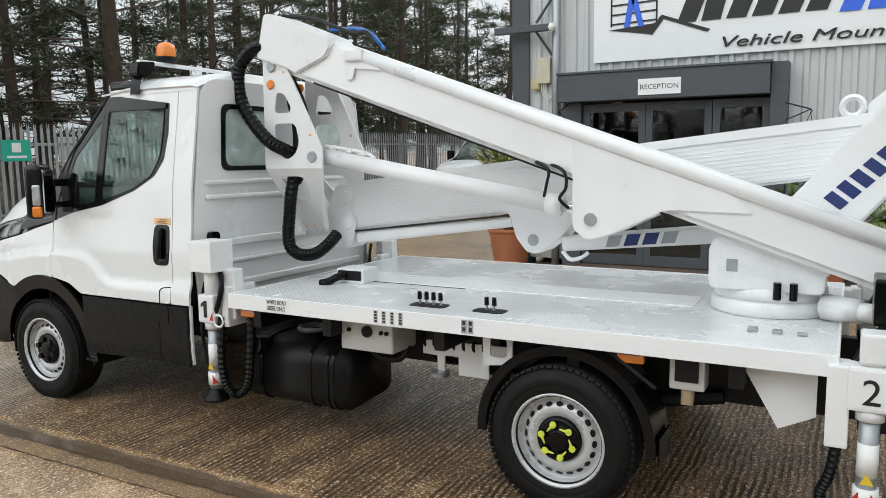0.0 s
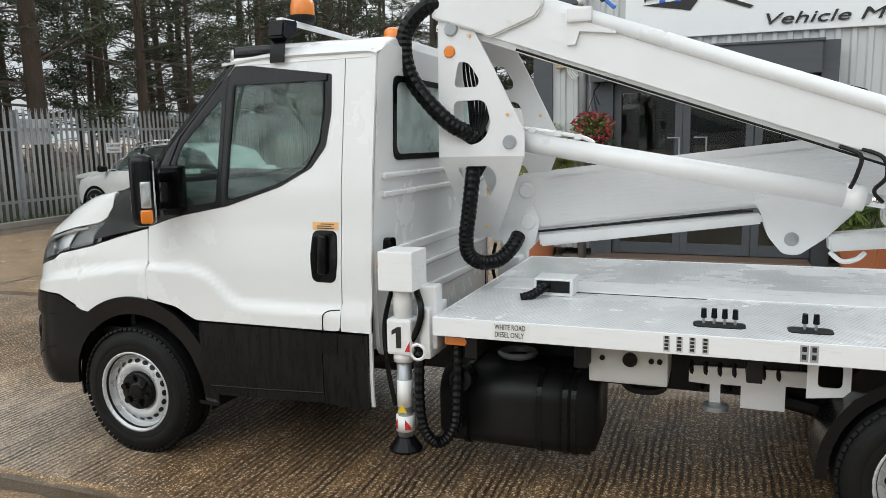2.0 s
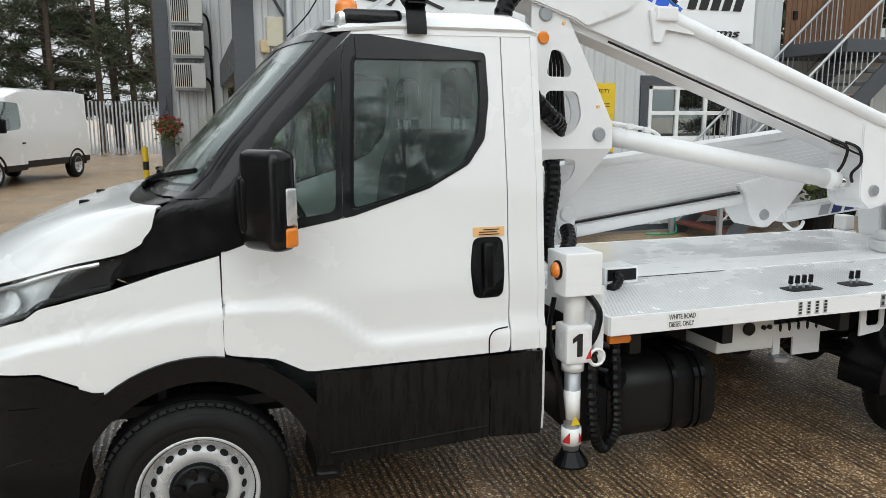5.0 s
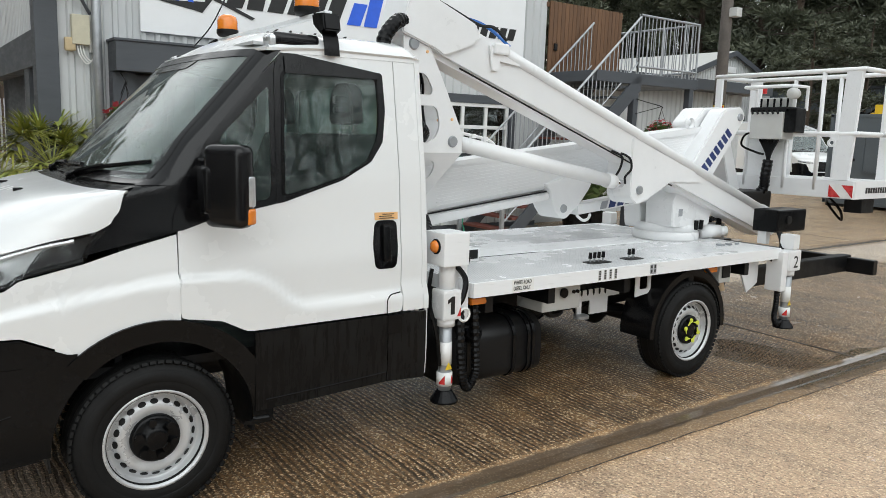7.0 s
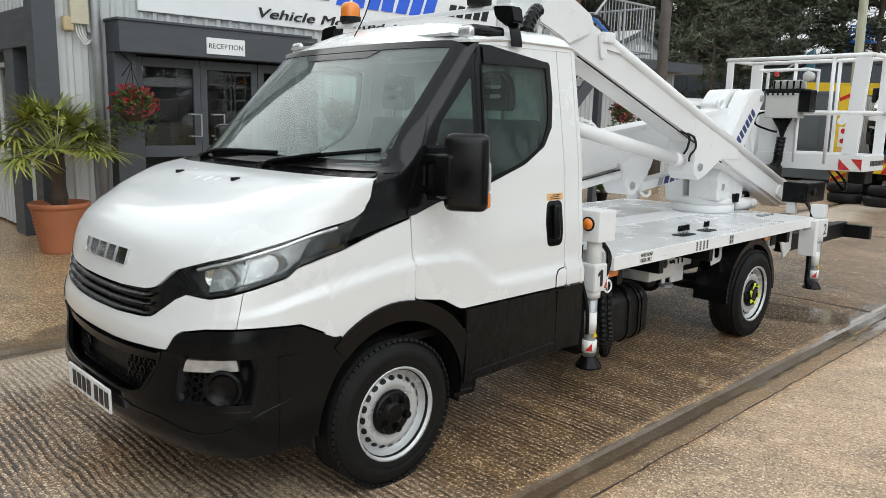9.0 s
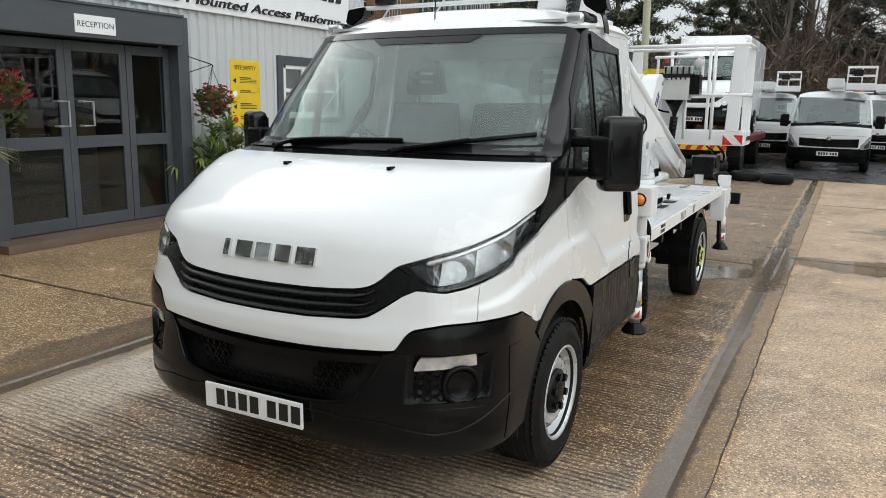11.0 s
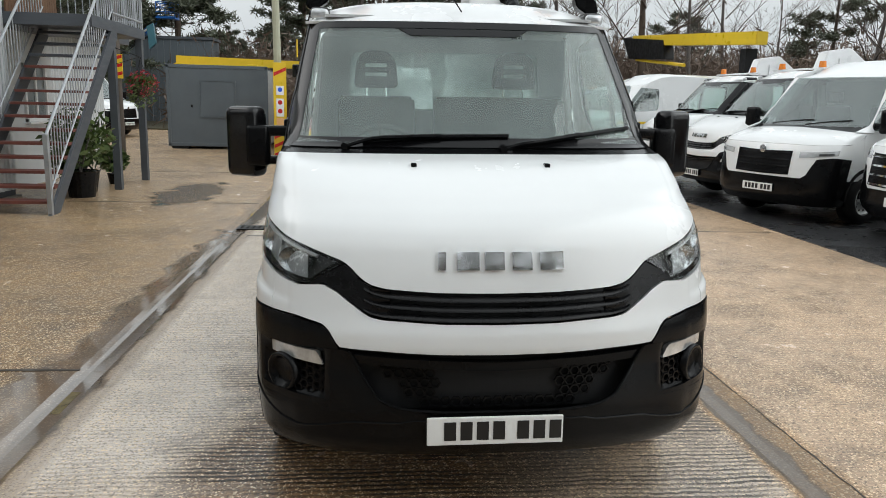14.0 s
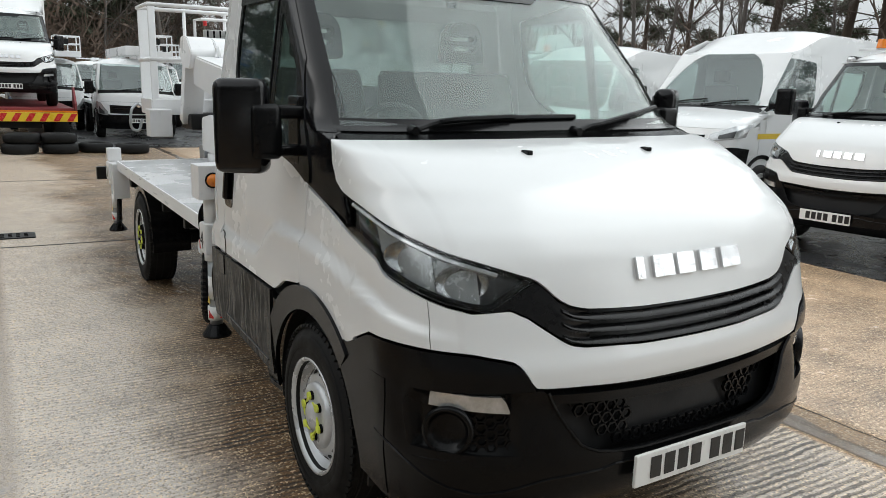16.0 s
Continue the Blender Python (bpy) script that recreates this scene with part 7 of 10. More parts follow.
for sg in (1, -1):
    part("bar_foot", prism([(sg * 0.70, 2.262), (sg * 0.83, 2.25), (sg * 0.85, 2.17), (sg * 0.80, 2.15), (sg * 0.72, 2.20)], -0.95, -0.86, 0.008, plane="yz"), BLACK, bar)
    P = [[(x, sg * y, z) for x in (-0.945, -0.865)] for y, z in ((0.80, 2.175), (0.825, 2.14), (0.838, 2.09), (0.842, 2.05))]
    part("bar_strap", grid_shell(P, 0.006, (-0.9, 0, 2.0)), BLACK, bar)
    bc = part("beacon", lathe([(0.0, 2.405), (0.03, 2.40), (0.055, 2.385), (0.062, 2.36), (0.062, 2.305)], "Z", 28, (-0.90, sg * 0.57, 0)), ORANGE, bar, "orange rotating beacon", smooth=True)
    part("beacon_base", lathe([(0.067, 2.308), (0.067, 2.285), (0.055, 2.268), (0.0, 2.268)], "Z", 28, (-0.90, sg * 0.57, 0)), DARK, bc, smooth=True)
part("aerial", tube([(-0.50, 0.0, 2.12), (-0.62, -0.06, 2.25), (-0.72, -0.10, 2.42)], 0.004, 5, 4), BLACK, truck)


# ---- the workshop building ----
def cladding(name, x0, x1, z0, z1, y, label, axis="x", holes=()):
    """Trapezoidal steel cladding facing +y (axis x) or +x (axis y), cut round holes (a0, a1, z0, z1)."""
    pitch, deep = 0.17, 0.028
    bm = bmesh.new()
    cuts = sorted({z0, z1, *(h[2] for h in holes), *(h[3] for h in holes)})
    a0, a1 = min(x0, x1), max(x0, x1)
    xs = []
    n = int((a1 - a0) / pitch) + 1
    for i in range(n):
        for f, d in ((0.0, 0.0), (0.50, 0.0), (0.62, deep), (0.88, deep)):
            a = a0 + (i + f) * pitch
            if a < a1:
                xs.append((a, d))
    xs.append((a1, 0.0))
    for h in holes:
        for e in h[:2]:
            xs.append((e, 0.0))
    xs = sorted(set(xs))
    for (xa, da_), (xb, db_) in zip(xs, xs[1:]):
        for za, zb in zip(cuts, cuts[1:]):
            xm, zm = (xa + xb) / 2, (za + zb) / 2
            if any(h[0] < xm < h[1] and h[2] < zm < h[3] for h in holes):
                continue
            if axis == "x":
                pts = [(xa, y + da_, za), (xb, y + db_, za), (xb, y + db_, zb), (xa, y + da_, zb)]
            else:
                pts = [(y + da_, xa, za), (y + db_, xb, za), (y + db_, xb, zb), (y + da_, xa, zb)]
            bm.faces.new([bm.verts.new(p) for p in pts])
    bmesh.ops.remove_doubles(bm, verts=bm.verts[:], dist=1e-4)
    bmesh.ops.recalc_face_normals(bm, faces=bm.faces[:])
    ob = mesh_ob(name, bm, CLAD)
    sd = ob.modifiers.new("thickness", "SOLIDIFY")
    sd.thickness = 0.004
    return tagged(ob, label, "wall", kind="structure")


WY = -6.08
WTOP = 5.4
cladding("wall_front", -8.72, -0.80, 0.12, WTOP, WY, "pale grey corrugated steel front wall", holes=((-3.95, -1.42, 0.12, 2.5), (-8.05, -6.28, 1.30, 2.30)))
tagged(mesh_ob("wall_core", box(-8.72, -4.15, -6.40, -6.30, 0.0, 1.2), CHARCOAL), "inner wall of the building", "wall", kind="structure")
tagged(mesh_ob("wall_core", box(-8.72, -0.85, -6.22, -6.12, 2.7, WTOP), CHARCOAL), "inner wall of the building", "wall", kind="structure")
tagged(mesh_ob("wall_base", box(-8.70, -4.15, WY - 0.06, WY - 0.01, 0.0, 0.14), CHARCOAL), "dark plinth under the cladding", "trim", kind="structure")
tagged(mesh_ob("roof_slab", box(-8.8, -0.6, -16.0, -6.0, WTOP, WTOP + 0.12), CHARCOAL), "dark eaves of the building", "roof", kind="structure")
# corner post and side wall
tagged(mesh_ob("corner_post", box(-0.80, -0.55, -6.30, -6.02, 0.0, WTOP, 0.004), CHARCOAL), "charcoal steel corner post", "trim", kind="structure")
cladding("wall_side", -13.0, -6.3, 2.75, WTOP, -0.72, "pale grey corrugated side wall", axis="y")
cladding("wall_side", -13.0, -6.3, 0.05, 0.95, -0.72, "pale grey corrugated side wall", axis="y")
tagged(mesh_ob("side_band", box(-0.80, -0.58, -13.0, -6.3, 2.32, 2.76, 0.004), CHARCOAL), "charcoal band along the side wall", "trim", kind="structure")
tagged(mesh_ob("side_inner", box(-0.98, -0.92, -13.0, -6.3, 0.0, 2.4), CHARCOAL), "recessed charcoal wall", "wall", kind="structure")
tagged(mesh_ob("side_post", box(-0.80, -0.60, -7.45, -7.05, 0.0, 2.75, 0.004), CHARCOAL), "charcoal post", "trim", kind="structure")


def window(name, a0, a1, z0, z1, y, cols, rows, axis="x", bars_at=None):
    w = new(name)
    tagged(w, "white framed window with small panes", "window", kind="structure")
    f = 0.06

    def bx(p0, p1, q0, q1, d0, d1):
        return box(p0, p1, d0, d1, q0, q1, 0.006) if axis == "x" else box(d0, d1, p0, p1, q0, q1, 0.006)
    for p0, p1, q0, q1 in ((a0, a1, z1 - f, z1), (a0, a1, z0, z0 + f), (a0, a0 + f, z0, z1), (a1 - f, a1, z0, z1)):
        part("window_frame", bx(p0, p1, q0, q1, y - 0.07, y - 0.0), FRAMEWHITE, w)
    for i in range(1, cols):
        a = a0 + (a1 - a0) * i / cols
        part("mullion", bx(a - 0.03, a + 0.03, z0 + f, z1 - f, y - 0.065, y - 0.005), FRAMEWHITE, w)
    for j in range(1, rows):
        z = z0 + (z1 - z0) * j / rows
        part("transom", bx(a0 + f, a1 - f, z - 0.03, z + 0.03, y - 0.06, y - 0.002), FRAMEWHITE, w)
    part("window_sill", bx(a0 - 0.03, a1 + 0.03, z0 - 0.04, z0, y - 0.06, y + 0.06), FRAMEWHITE, w)
    for i in range(cols):
        for j in range(rows):
            p0, p1 = a0 + (a1 - a0) * i / cols + 0.03, a0 + (a1 - a0) * (i + 1) / cols - 0.03
            q0, q1 = z0 + (z1 - z0) * j / rows + 0.03, z0 + (z1 - z0) * (j + 1) / rows - 0.03
            g = part("pane", bx(p0, p1, q0, q1, y - 0.042, y - 0.036).copy() if False else (box(p0, p1, y - 0.042, y - 0.036, q0, q1) if axis == "x" else box(y - 0.042, y - 0.036, p0, p1, q0, q1)), ROOMGLASS, w)
            g.visible_shadow = False
    return w


window("window_1", -7.92, -6.42, 1.38, 2.18, WY + 0.02, 3, 2)
for p in ((-8.06, -6.27, 2.18, 2.32), (-8.06, -6.27, 1.24, 1.335), (-8.06, -7.94, 1.335, 2.18), (-6.40, -6.27, 1.335, 2.18)):
    tagged(mesh_ob("window_surround", box(p[0], p[1], WY - 0.05, WY + 0.035, p[2], p[3], 0.004), CHARCOAL), "charcoal trim round the window", "trim", kind="structure")
window("window_2", -9.4, -7.6, 1.02, 2.2, -0.84, 3, 1, axis="y")
# room behind the windows and doors
tagged(mesh_ob("room_back", box(-8.7, -0.95, -10.5, -10.4, 0.0, 2.7), INROOM), "back wall of the office", "wall", kind="structure")
tagged(mesh_ob("room_floor", box(-8.7, -0.95, -10.4, -6.0, 0.0, 0.03), INROOM), "office floor", "floor", kind="structure")
tagged(mesh_ob("room_ceiling", box(-8.7, -0.95, -10.4, -6.2, 2.66, 2.7), INROOM), "office ceiling", "ceiling", kind="structure")
tagged(mesh_ob("room_divider", box(-4.3, -4.2, -10.4, -6.1, 0.0, 2.66), INROOM), "office partition wall", "wall", kind="structure")
for i, (x, y, w, h) in enumerate(((-2.1, -7.2, 0.5, 0.35), (-2.8, -7.4, 0.45, 0.4), (-3.3, -7.0, 0.35, 0.3))):
    t_ = thing("cardboard_box", "brown cardboard box on the reception desk", "box", (x, y, 1.05), 8 * i, group="boxes in reception")
    part("carton", box(-w / 2, w / 2, -0.2, 0.2, 0, h, 0.005), CARDBOX, t_)
desk = thing("reception_desk", "pale wooden reception desk", "desk", (-2.6, -7.3, 0.03))
part("top", box(-1.1, 1.1, -0.35, 0.35, 0.98, 1.02, 0.005), CARDBOX, desk)
part("front", box(-1.05, 1.05, 0.25, 0.28, 0.0, 0.98), INROOM, desk)

# porch
porch = new("porch")
tagged(porch, "charcoal painted entrance porch", "porch", kind="structure")
part("fascia", box(-3.98, -1.36, -6.08, -5.66, 2.29, 2.645, 0.006), CHARCOAL, porch)
part("porch_cap", box(-4.0, -1.34, -6.08, -5.64, 2.645, 2.675, 0.004), CHARCOAL, porch)
part("side_wing", box(-4.17, -3.985, -6.05, -5.76, 0.0, 2.66, 0.004), CHARCOAL, porch)
part("side_wing", box(-1.62, -1.36, -6.08, -5.86, 0.0, 2.285, 0.004), CHARCOAL, porch)
part("step", box(-3.97, -1.4, -6.08, -5.55, 0.0, 0.09, 0.01), mat("worn_step", (0.16, 0.11, 0.08), 0.6), porch)


def door_leaf(x0, x1, name):
    d = new(name)
    tagged(d, "charcoal framed glass entrance door", "door", kind="structure")
    y0, y1 = -5.98, -5.93
    for p in ((x0, x0 + 0.09, 0.1, 2.26), (x1 - 0.09, x1, 0.1, 2.26), (x0 + 0.09, x1 - 0.09, 2.15, 2.26), (x0 + 0.09, x1 - 0.09, 0.1, 0.24), (x0 + 0.09, x1 - 0.09, 1.04, 1.18)):
        part("door_frame", box(p[0], p[1], y0, y1, p[2], p[3], 0.004), CHARCOAL, d)
    for z0, z1 in ((1.18, 2.15), (0.24, 1.04)):
        g = part("pane", box(x0 + 0.09, x1 - 0.09, -5.958, -5.952, z0, z1), ROOMGLASS, d)
        g.visible_shadow = False
    return d


door_1 = door_leaf(-2.47, -1.63, "door_1")
door_2 = door_leaf(-3.30, -2.475, "door_2")
for d, x in ((door_1, -2.30), (door_2, -2.62)):
    part("door_handle", tube([(x, -5.93, 1.30), (x, -5.86, 1.30), (x - 0.14, -5.86, 1.30), (x - 0.14, -5.86, 1.58), (x, -5.86, 1.58), (x, -5.93, 1.58)], 0.012, 8, 1), STEEL, d)
side_panel = door_leaf(-3.98, -3.31, "door_3")
rec = thing("reception_sign", "white reception sign on the porch fascia", "sign")
part("board", box(-2.965, -2.435, -5.662, -5.648, 2.335, 2.535, 0.003), SIGNWHITE, rec)
part("lettering", upright(text_mesh("RECEPTION", 0.088, 0.001, "CENTER", 0, 1.05), -2.70, -5.6465, 2.405, 180), INK, rec, "black capitals reading reception")

# long company sign
sign = thing("company_sign", "long white company sign with black and blue lettering", "sign")
SY = WY + 0.07
part("board", box(-8.15, -1.74, WY + 0.03, SY, 2.81, 4.4, 0.006), SIGNWHITE, sign)
for words, x, z, size in (("Vehicle Mounted Access Platforms", -3.33, 2.895, 0.20),):
    bm = text_mesh(words, size, 0.012, "LEFT", 0.25, 1.0)
    w = max(v.co.x for v in bm.verts) - min(v.co.x for v in bm.verts)
    bm.transform(Matrix.Diagonal((4.50 / w, 0.93, 1, 1)))
    part("lettering", upright(bm, x, SY + 0.012, z, 180), INK, sign, "black slanted lettering vehicle mounted access platforms")
def slant(x0, x1, z0, z1, m, k=0.12):
    part("logo_bar", prism([(x0, z0), (x1, z0), (x1 - k, z1), (x0 - k, z1)], SY, SY + 0.014), m, sign)
for i in range(6):
    slant(-2.83 - 0.295 * i, -3.06 - 0.295 * i, 3.24, 3.55 + (0.17 if i in (1,) else 0), INK)
for i in range(7):
    slant(-4.66 - 0.285 * i, -4.88 - 0.285 * i, 3.20, 3.52 + (0.15 if i in (1, 3) else 0), SIGNBLUE)
for i in range(5):
    slant(-6.95 - 0.2 * i, -7.09 - 0.2 * i, 3.27, 3.46, INK, 0.06)
# platform emblem: a cage, a plain blue shape and a folded arm
for z in (3.28, 3.40, 3.52, 3.64):
    part("emblem_bar", prism([(-1.97, z), (-2.58, z + 0.02), (-2.58, z + 0.04), (-1.97, z + 0.02)], SY, SY + 0.01), INK, sign)
for x in (-1.97, -2.56):
    part("emblem_bar", box(x - 0.02, x, SY, SY + 0.01, 3.26, 3.70), INK, sign)
part("emblem_bar", prism([(-1.95, 3.22), (-2.62, 3.27), (-2.44, 3.14)], SY, SY + 0.01), INK, sign)
part("emblem_bar", prism([(-2.44, 3.14), (-2.62, 3.34), (-2.67, 3.32), (-2.52, 3.12)], SY, SY + 0.011), INK, sign)
part("emblem_bar", prism([(-2.60, 3.33), (-3.20, 3.10), (-3.24, 3.13), (-2.64, 3.36)], SY, SY + 0.012), INK, sign)
for x in (-2.15, -2.34):
    part("emblem_shape", prism([(x, 3.24), (x - 0.07, 3.24), (-2.30, 3.66), (-2.22, 3.66)], SY, SY + 0.013), SIGNBLUE, sign)

# site safety board
saf = thing("safety_sign", "yellow site safety notice board on the wall", "sign")
part("board", box(-5.84, -5.21, WY + 0.028, WY + 0.04, 1.22, 2.20, 0.002), YELLOW, saf)
part("lettering", upright(text_mesh("SITE SAFETY", 0.085, 0.001, "CENTER"), -5.525, WY + 0.042, 2.06, 180), INK, saf, "black capitals site safety")
for k in range(4):
    z = 1.90 - 0.19 * k
    part("pictogram", lathe([(0.045, 0.0), (0.045, 0.003), (0.0, 0.003)], "Y", 20 if k in (1, 3) else 3, (-5.30, WY + 0.04, z)), (INK, SIGNWHITE, INK, RED)[k], saf)
    for j in range(4 if k in (0, 2) else 2):
        part("text_bar", box(-5.42 - (0.34 if j else 0.22), -5.40, WY + 0.04, WY + 0.0415, z + 0.035 - 0.022 * j, z + 0.043 - 0.022 * j + (0.008 if j == 0 else 0)), INK, saf)

# pipe, junction boxes, lamp arm, hose reel
pipe = thing("wall_pipe", "pale galvanised drain pipe on the wall", "pipe")
part("tube", cyl((-1.22, WY + 0.10, 0.0), (-1.22, WY + 0.10, WTOP), 0.055, None, 16), STEEL, pipe, smooth=True)
part("pipe_cover", box(-1.30, -1.14, WY + 0.03, WY + 0.06, 2.5, WTOP), TIN, pipe)
jb = thing("junction_box", "cream junction box with white cables", "box")
part("box_body", box(-1.14, -0.94, WY + 0.03, WY + 0.13, 2.58, 2.93, 0.01), mat("cream_plastic", (0.62, 0.58, 0.44), 0.5), jb)
part("siren", box(-0.98, -0.86, WY + 0.03, WY + 0.12, 2.50, 2.66, 0.02), mat("beige_plastic", (0.6, 0.47, 0.28), 0.5), jb)
for k in range(3):
    part("cable", tube([(-1.0 - 0.03 * k, WY + 0.08, 2.58), (-1.02 - 0.03 * k, WY + 0.10, 2.46), (-1.10 - 0.02 * k, WY + 0.09, 2.36 + 0.02 * k), (-1.17, WY + 0.08, 2.42)], 0.008, 6, 6), FRAMEWHITE, jb)
arm_ = thing("wall_lamp", "charcoal wall lamp arm with white end caps", "wall lamp")
part("arm", box(-1.18, -0.36, -5.90, -5.80, 3.27, 3.36, 0.008), CHARCOAL, arm_)
for x in (-1.20, -0.34):
    part("end_cap", lathe([(0.0, 0.06), (0.05, 0.04), (0.058, 0.0), (0.05, -0.04), (0.0, -0.06)], "X", 16, (x, -5.85, 3.315)), FRAMEWHITE, arm_, smooth=True)
part("stay", tube([(-1.16, -6.02, 3.75), (-0.95, -5.92, 3.40)], 0.02, 6, 1), CHARCOAL, arm_)
part("stay", tube([(-1.16, -6.02, 2.95), (-0.95, -5.92, 3.28)], 0.02, 6, 1), CHARCOAL, arm_)
reel = thing("hose_reel", "green plastic hose reel on the wall", "hose reel")
part("case", prism(smooth_poly([(-6.66, 1.28), (-7.02, 1.28), (-7.06, 1.12), (-7.04, 0.90), (-6.94, 0.82), (-6.72, 0.82), (-6.64, 0.92)], 0.06, 4), WY + 0.05, WY + 0.27, 0.03), GREENBOX, reel, smooth=False)
part("slot", box(-6.96, -6.74, WY + 0.27, WY + 0.276, 1.12, 1.18), DARK, reel)
part("hose", tube([(-6.80, WY + 0.25, 0.9), (-6.86, WY + 0.18, 0.6), (-6.88, WY + 0.16, 0.2), (-6.80, WY + 0.30, 0.03), (-6.5, WY + 0.35, 0.02), (-6.3, WY + 0.28, 0.02)], 0.014, 7, 8), GREENBOX, reel)
part("nozzle", box(-6.62, -6.56, WY + 0.05, WY + 0.12, 0.82, 0.9, 0.01), YELLOW, reel)

# planters on the side wall
for y in (-9.5, -7.9):
    pl = thing("wall_planter", "grey plastic wall planter", "planter", (-0.62, y, 0.86), group="wall planters")
    part("trough", prism([(-0.04, 0.16), (0.2, 0.16), (0.14, 0.0), (-0.0, 0.0)], -0.3, 0.3, 0.01), TIN, pl)
    part("rim", box(-0.05, 0.215, -0.31, 0.31, 0.15, 0.175, 0.005), TIN, pl)

# rear wing with air conditioners
cladding("wall_wing", -0.72, 0.42, 0.05, 5.0, -12.55, "pale grey corrugated rear wing")
tagged(mesh_ob("wing_post", box(0.36, 0.62, -12.75, -12.45, 0.0, 5.0, 0.004), CHARCOAL), "charcoal steel corner post", "trim", kind="structure")
tagged(mesh_ob("wing_side", box(0.40, 0.44, -16.0, -12.7, 0.0, 5.0), CHARCOAL), "side of the rear wing", "wall", kind="structure")
for k in range(3):
    ac = thing("air_conditioner", "cream outdoor air conditioner on the wall", "air conditioner", (0.03, -12.50, 2.28 + 0.62 * k), group="air conditioners")
    part("casing", box(-0.33, 0.27, 0.02, 0.30, 0.0, 0.48, 0.015), TIN, ac)
    part("grille_back", box(-0.08, 0.25, 0.301, 0.305, 0.03, 0.45), DARK, ac)
    for j in range(9):
        part("grille_bar", box(-0.08 + 0.038 * j, -0.066 + 0.038 * j, 0.305, 0.312, 0.03, 0.45), TIN, ac)
    part("shelf", box(-0.30, 0.25, 0.0, 0.25, -0.04, 0.0), STEEL, ac)
    part("pipe_run", tube([(-0.34, 0.15, 0.2), (-0.42, 0.12, 0.1), (-0.45, 0.06, -0.2), (-0.45, 0.06, -0.6)], 0.025, 7, 6), DARK, ac)

# ---- steel staircase and landing ----
stairs = thing("steel_staircase", "grey steel outside staircase with red treads", "staircase")
SX0, SZ0, SX1, SZ1 = -6.85, 0.0, -9.75, 2.76
n_st = 15
for i in range(n_st):
    x, z = SX0 + (SX1 - SX0) * i / n_st, (i + 1) * SZ1 / n_st
    part("tread", box(x - 0.25, x + 0.02, -5.84, -4.82, z - 0.04, z, 0.004), REDTREAD if i < 11 else CHARCOAL, stairs)
for y in (-5.90, -4.80):
    part("stringer", prism([(SX0 + 0.10, 0.0), (SX0 - 0.20, 0.0), (SX1 - 0.1, SZ1 - 0.24), (SX1 - 0.1, SZ1), (SX1 + 0.02, SZ1)], y - 0.02, y + 0.02), CHARCOAL, stairs)
    for h in (0.95, 0.18):
        part("hand_rail", tube([(SX0 + 0.05, y, 0.10 + h), (SX1, y, SZ1 + h + 0.05)], 0.022 if h > 0.5 else 0.014, 8, 1), STEEL, stairs)
    part("newel", box(SX0 + 0.02, SX0 + 0.08, y - 0.03, y + 0.03, 0.0, 1.08, 0.004), STEEL, stairs)
    for i in range(30):
        x = SX0 + (SX1 - SX0) * (i + 0.5) / 30
        z = 0.1 + (SZ1 - 0.02) * (i + 0.5) / 30
        part("baluster", cyl((x, y, z + 0.18), (x, y, z + 0.95), 0.009, None, 6), STEEL, stairs)
land = thing("steel_landing", "steel landing with timber and railing at the stair head", "landing")
part("floor_plate", box(-11.45, -8.72, -8.3, -4.78, 2.62, 2.80, 0.006), CHARCOAL, land)
for x, y in ((-9.75, -4.85), (-11.3, -4.85), (-11.3, -7.9)):
    part("landing_post", box(x - 0.06, x + 0.06, y - 0.06, y + 0.06, 0.0, 2.62, 0.004), CHARCOAL, land)
for (xa, ya), (xb, yb), n in (((-9.78, -4.82), (-11.42, -4.82), 16), ((-11.42, -4.82), (-11.42, -8.2), 26), ((-9.78, -4.82), (-9.78, -4.86), 0)):
    for z in (3.80, 2.93):
        part("rail", cyl((xa, ya, z), (xb, yb, z), 0.02, None, 8), STEEL, land)
    for i in range(n + 1):
        w = i / max(n, 1)
        x, y = xa + (xb - xa) * w, ya + (yb - ya) * w
        part("baluster" if i % 6 else "rail_post", cyl((x, y, 2.80), (x, y, 3.82), 0.02 if i % 6 == 0 else 0.009, None, 6), STEEL, land)
for i in range(20):
    x = -8.76 - 0.095 * i
    part("board", box(x - 0.088, x, -6.06, -6.03, 2.80, 4.05 if i < 22 else 3.9, 0.003), WOOD, land, "")
part("board_rail", box(-10.7, -8.7, -6.10, -6.06, 3.95, 4.03), WOOD, land)
part("gate_latch", box(-8.95, -8.88, -6.03, -6.0, 3.2, 3.32), DARK, land)
tagged(mesh_ob("under_wall", box(-11.4, -8.74, -6.6, -6.5, 0.0, 2.62), CLAD), "wall under the landing", "wall", kind="structure")
window("window_3", -11.1, -10.2, 1.1, 2.1, -6.46, 2, 1)
cladding("wall_annex", -17.1, -11.3, 0.0, 2.86, -7.5, "pale grey corrugated annexe wall")
tagged(mesh_ob("annex_roof", box(-17.5, -11.2, -11.0, -6.9, 2.86, 3.1), CHARCOAL), "flat roof of the annexe", "roof", kind="structure")
# timber pole
pole = thing("timber_pole", "weathered timber utility pole", "pole", (-14.4, -6.3, 0))
part("shaft", cyl((0, 0, 0), (0.05, 0, 8.5), 0.14, 0.11, 16), BARKGREY, pole, smooth=True)
part("pole_lamp", box(-0.1, 0.1, 0.1, 0.3, 4.4, 4.6, 0.02), TIN, pole)
hb = part("hazard_board", box(0.125, 0.15, -0.05, 0.21, 1.95, 2.48, 0.003), YELLOW, pole, "yellow board with red hazard stripes")
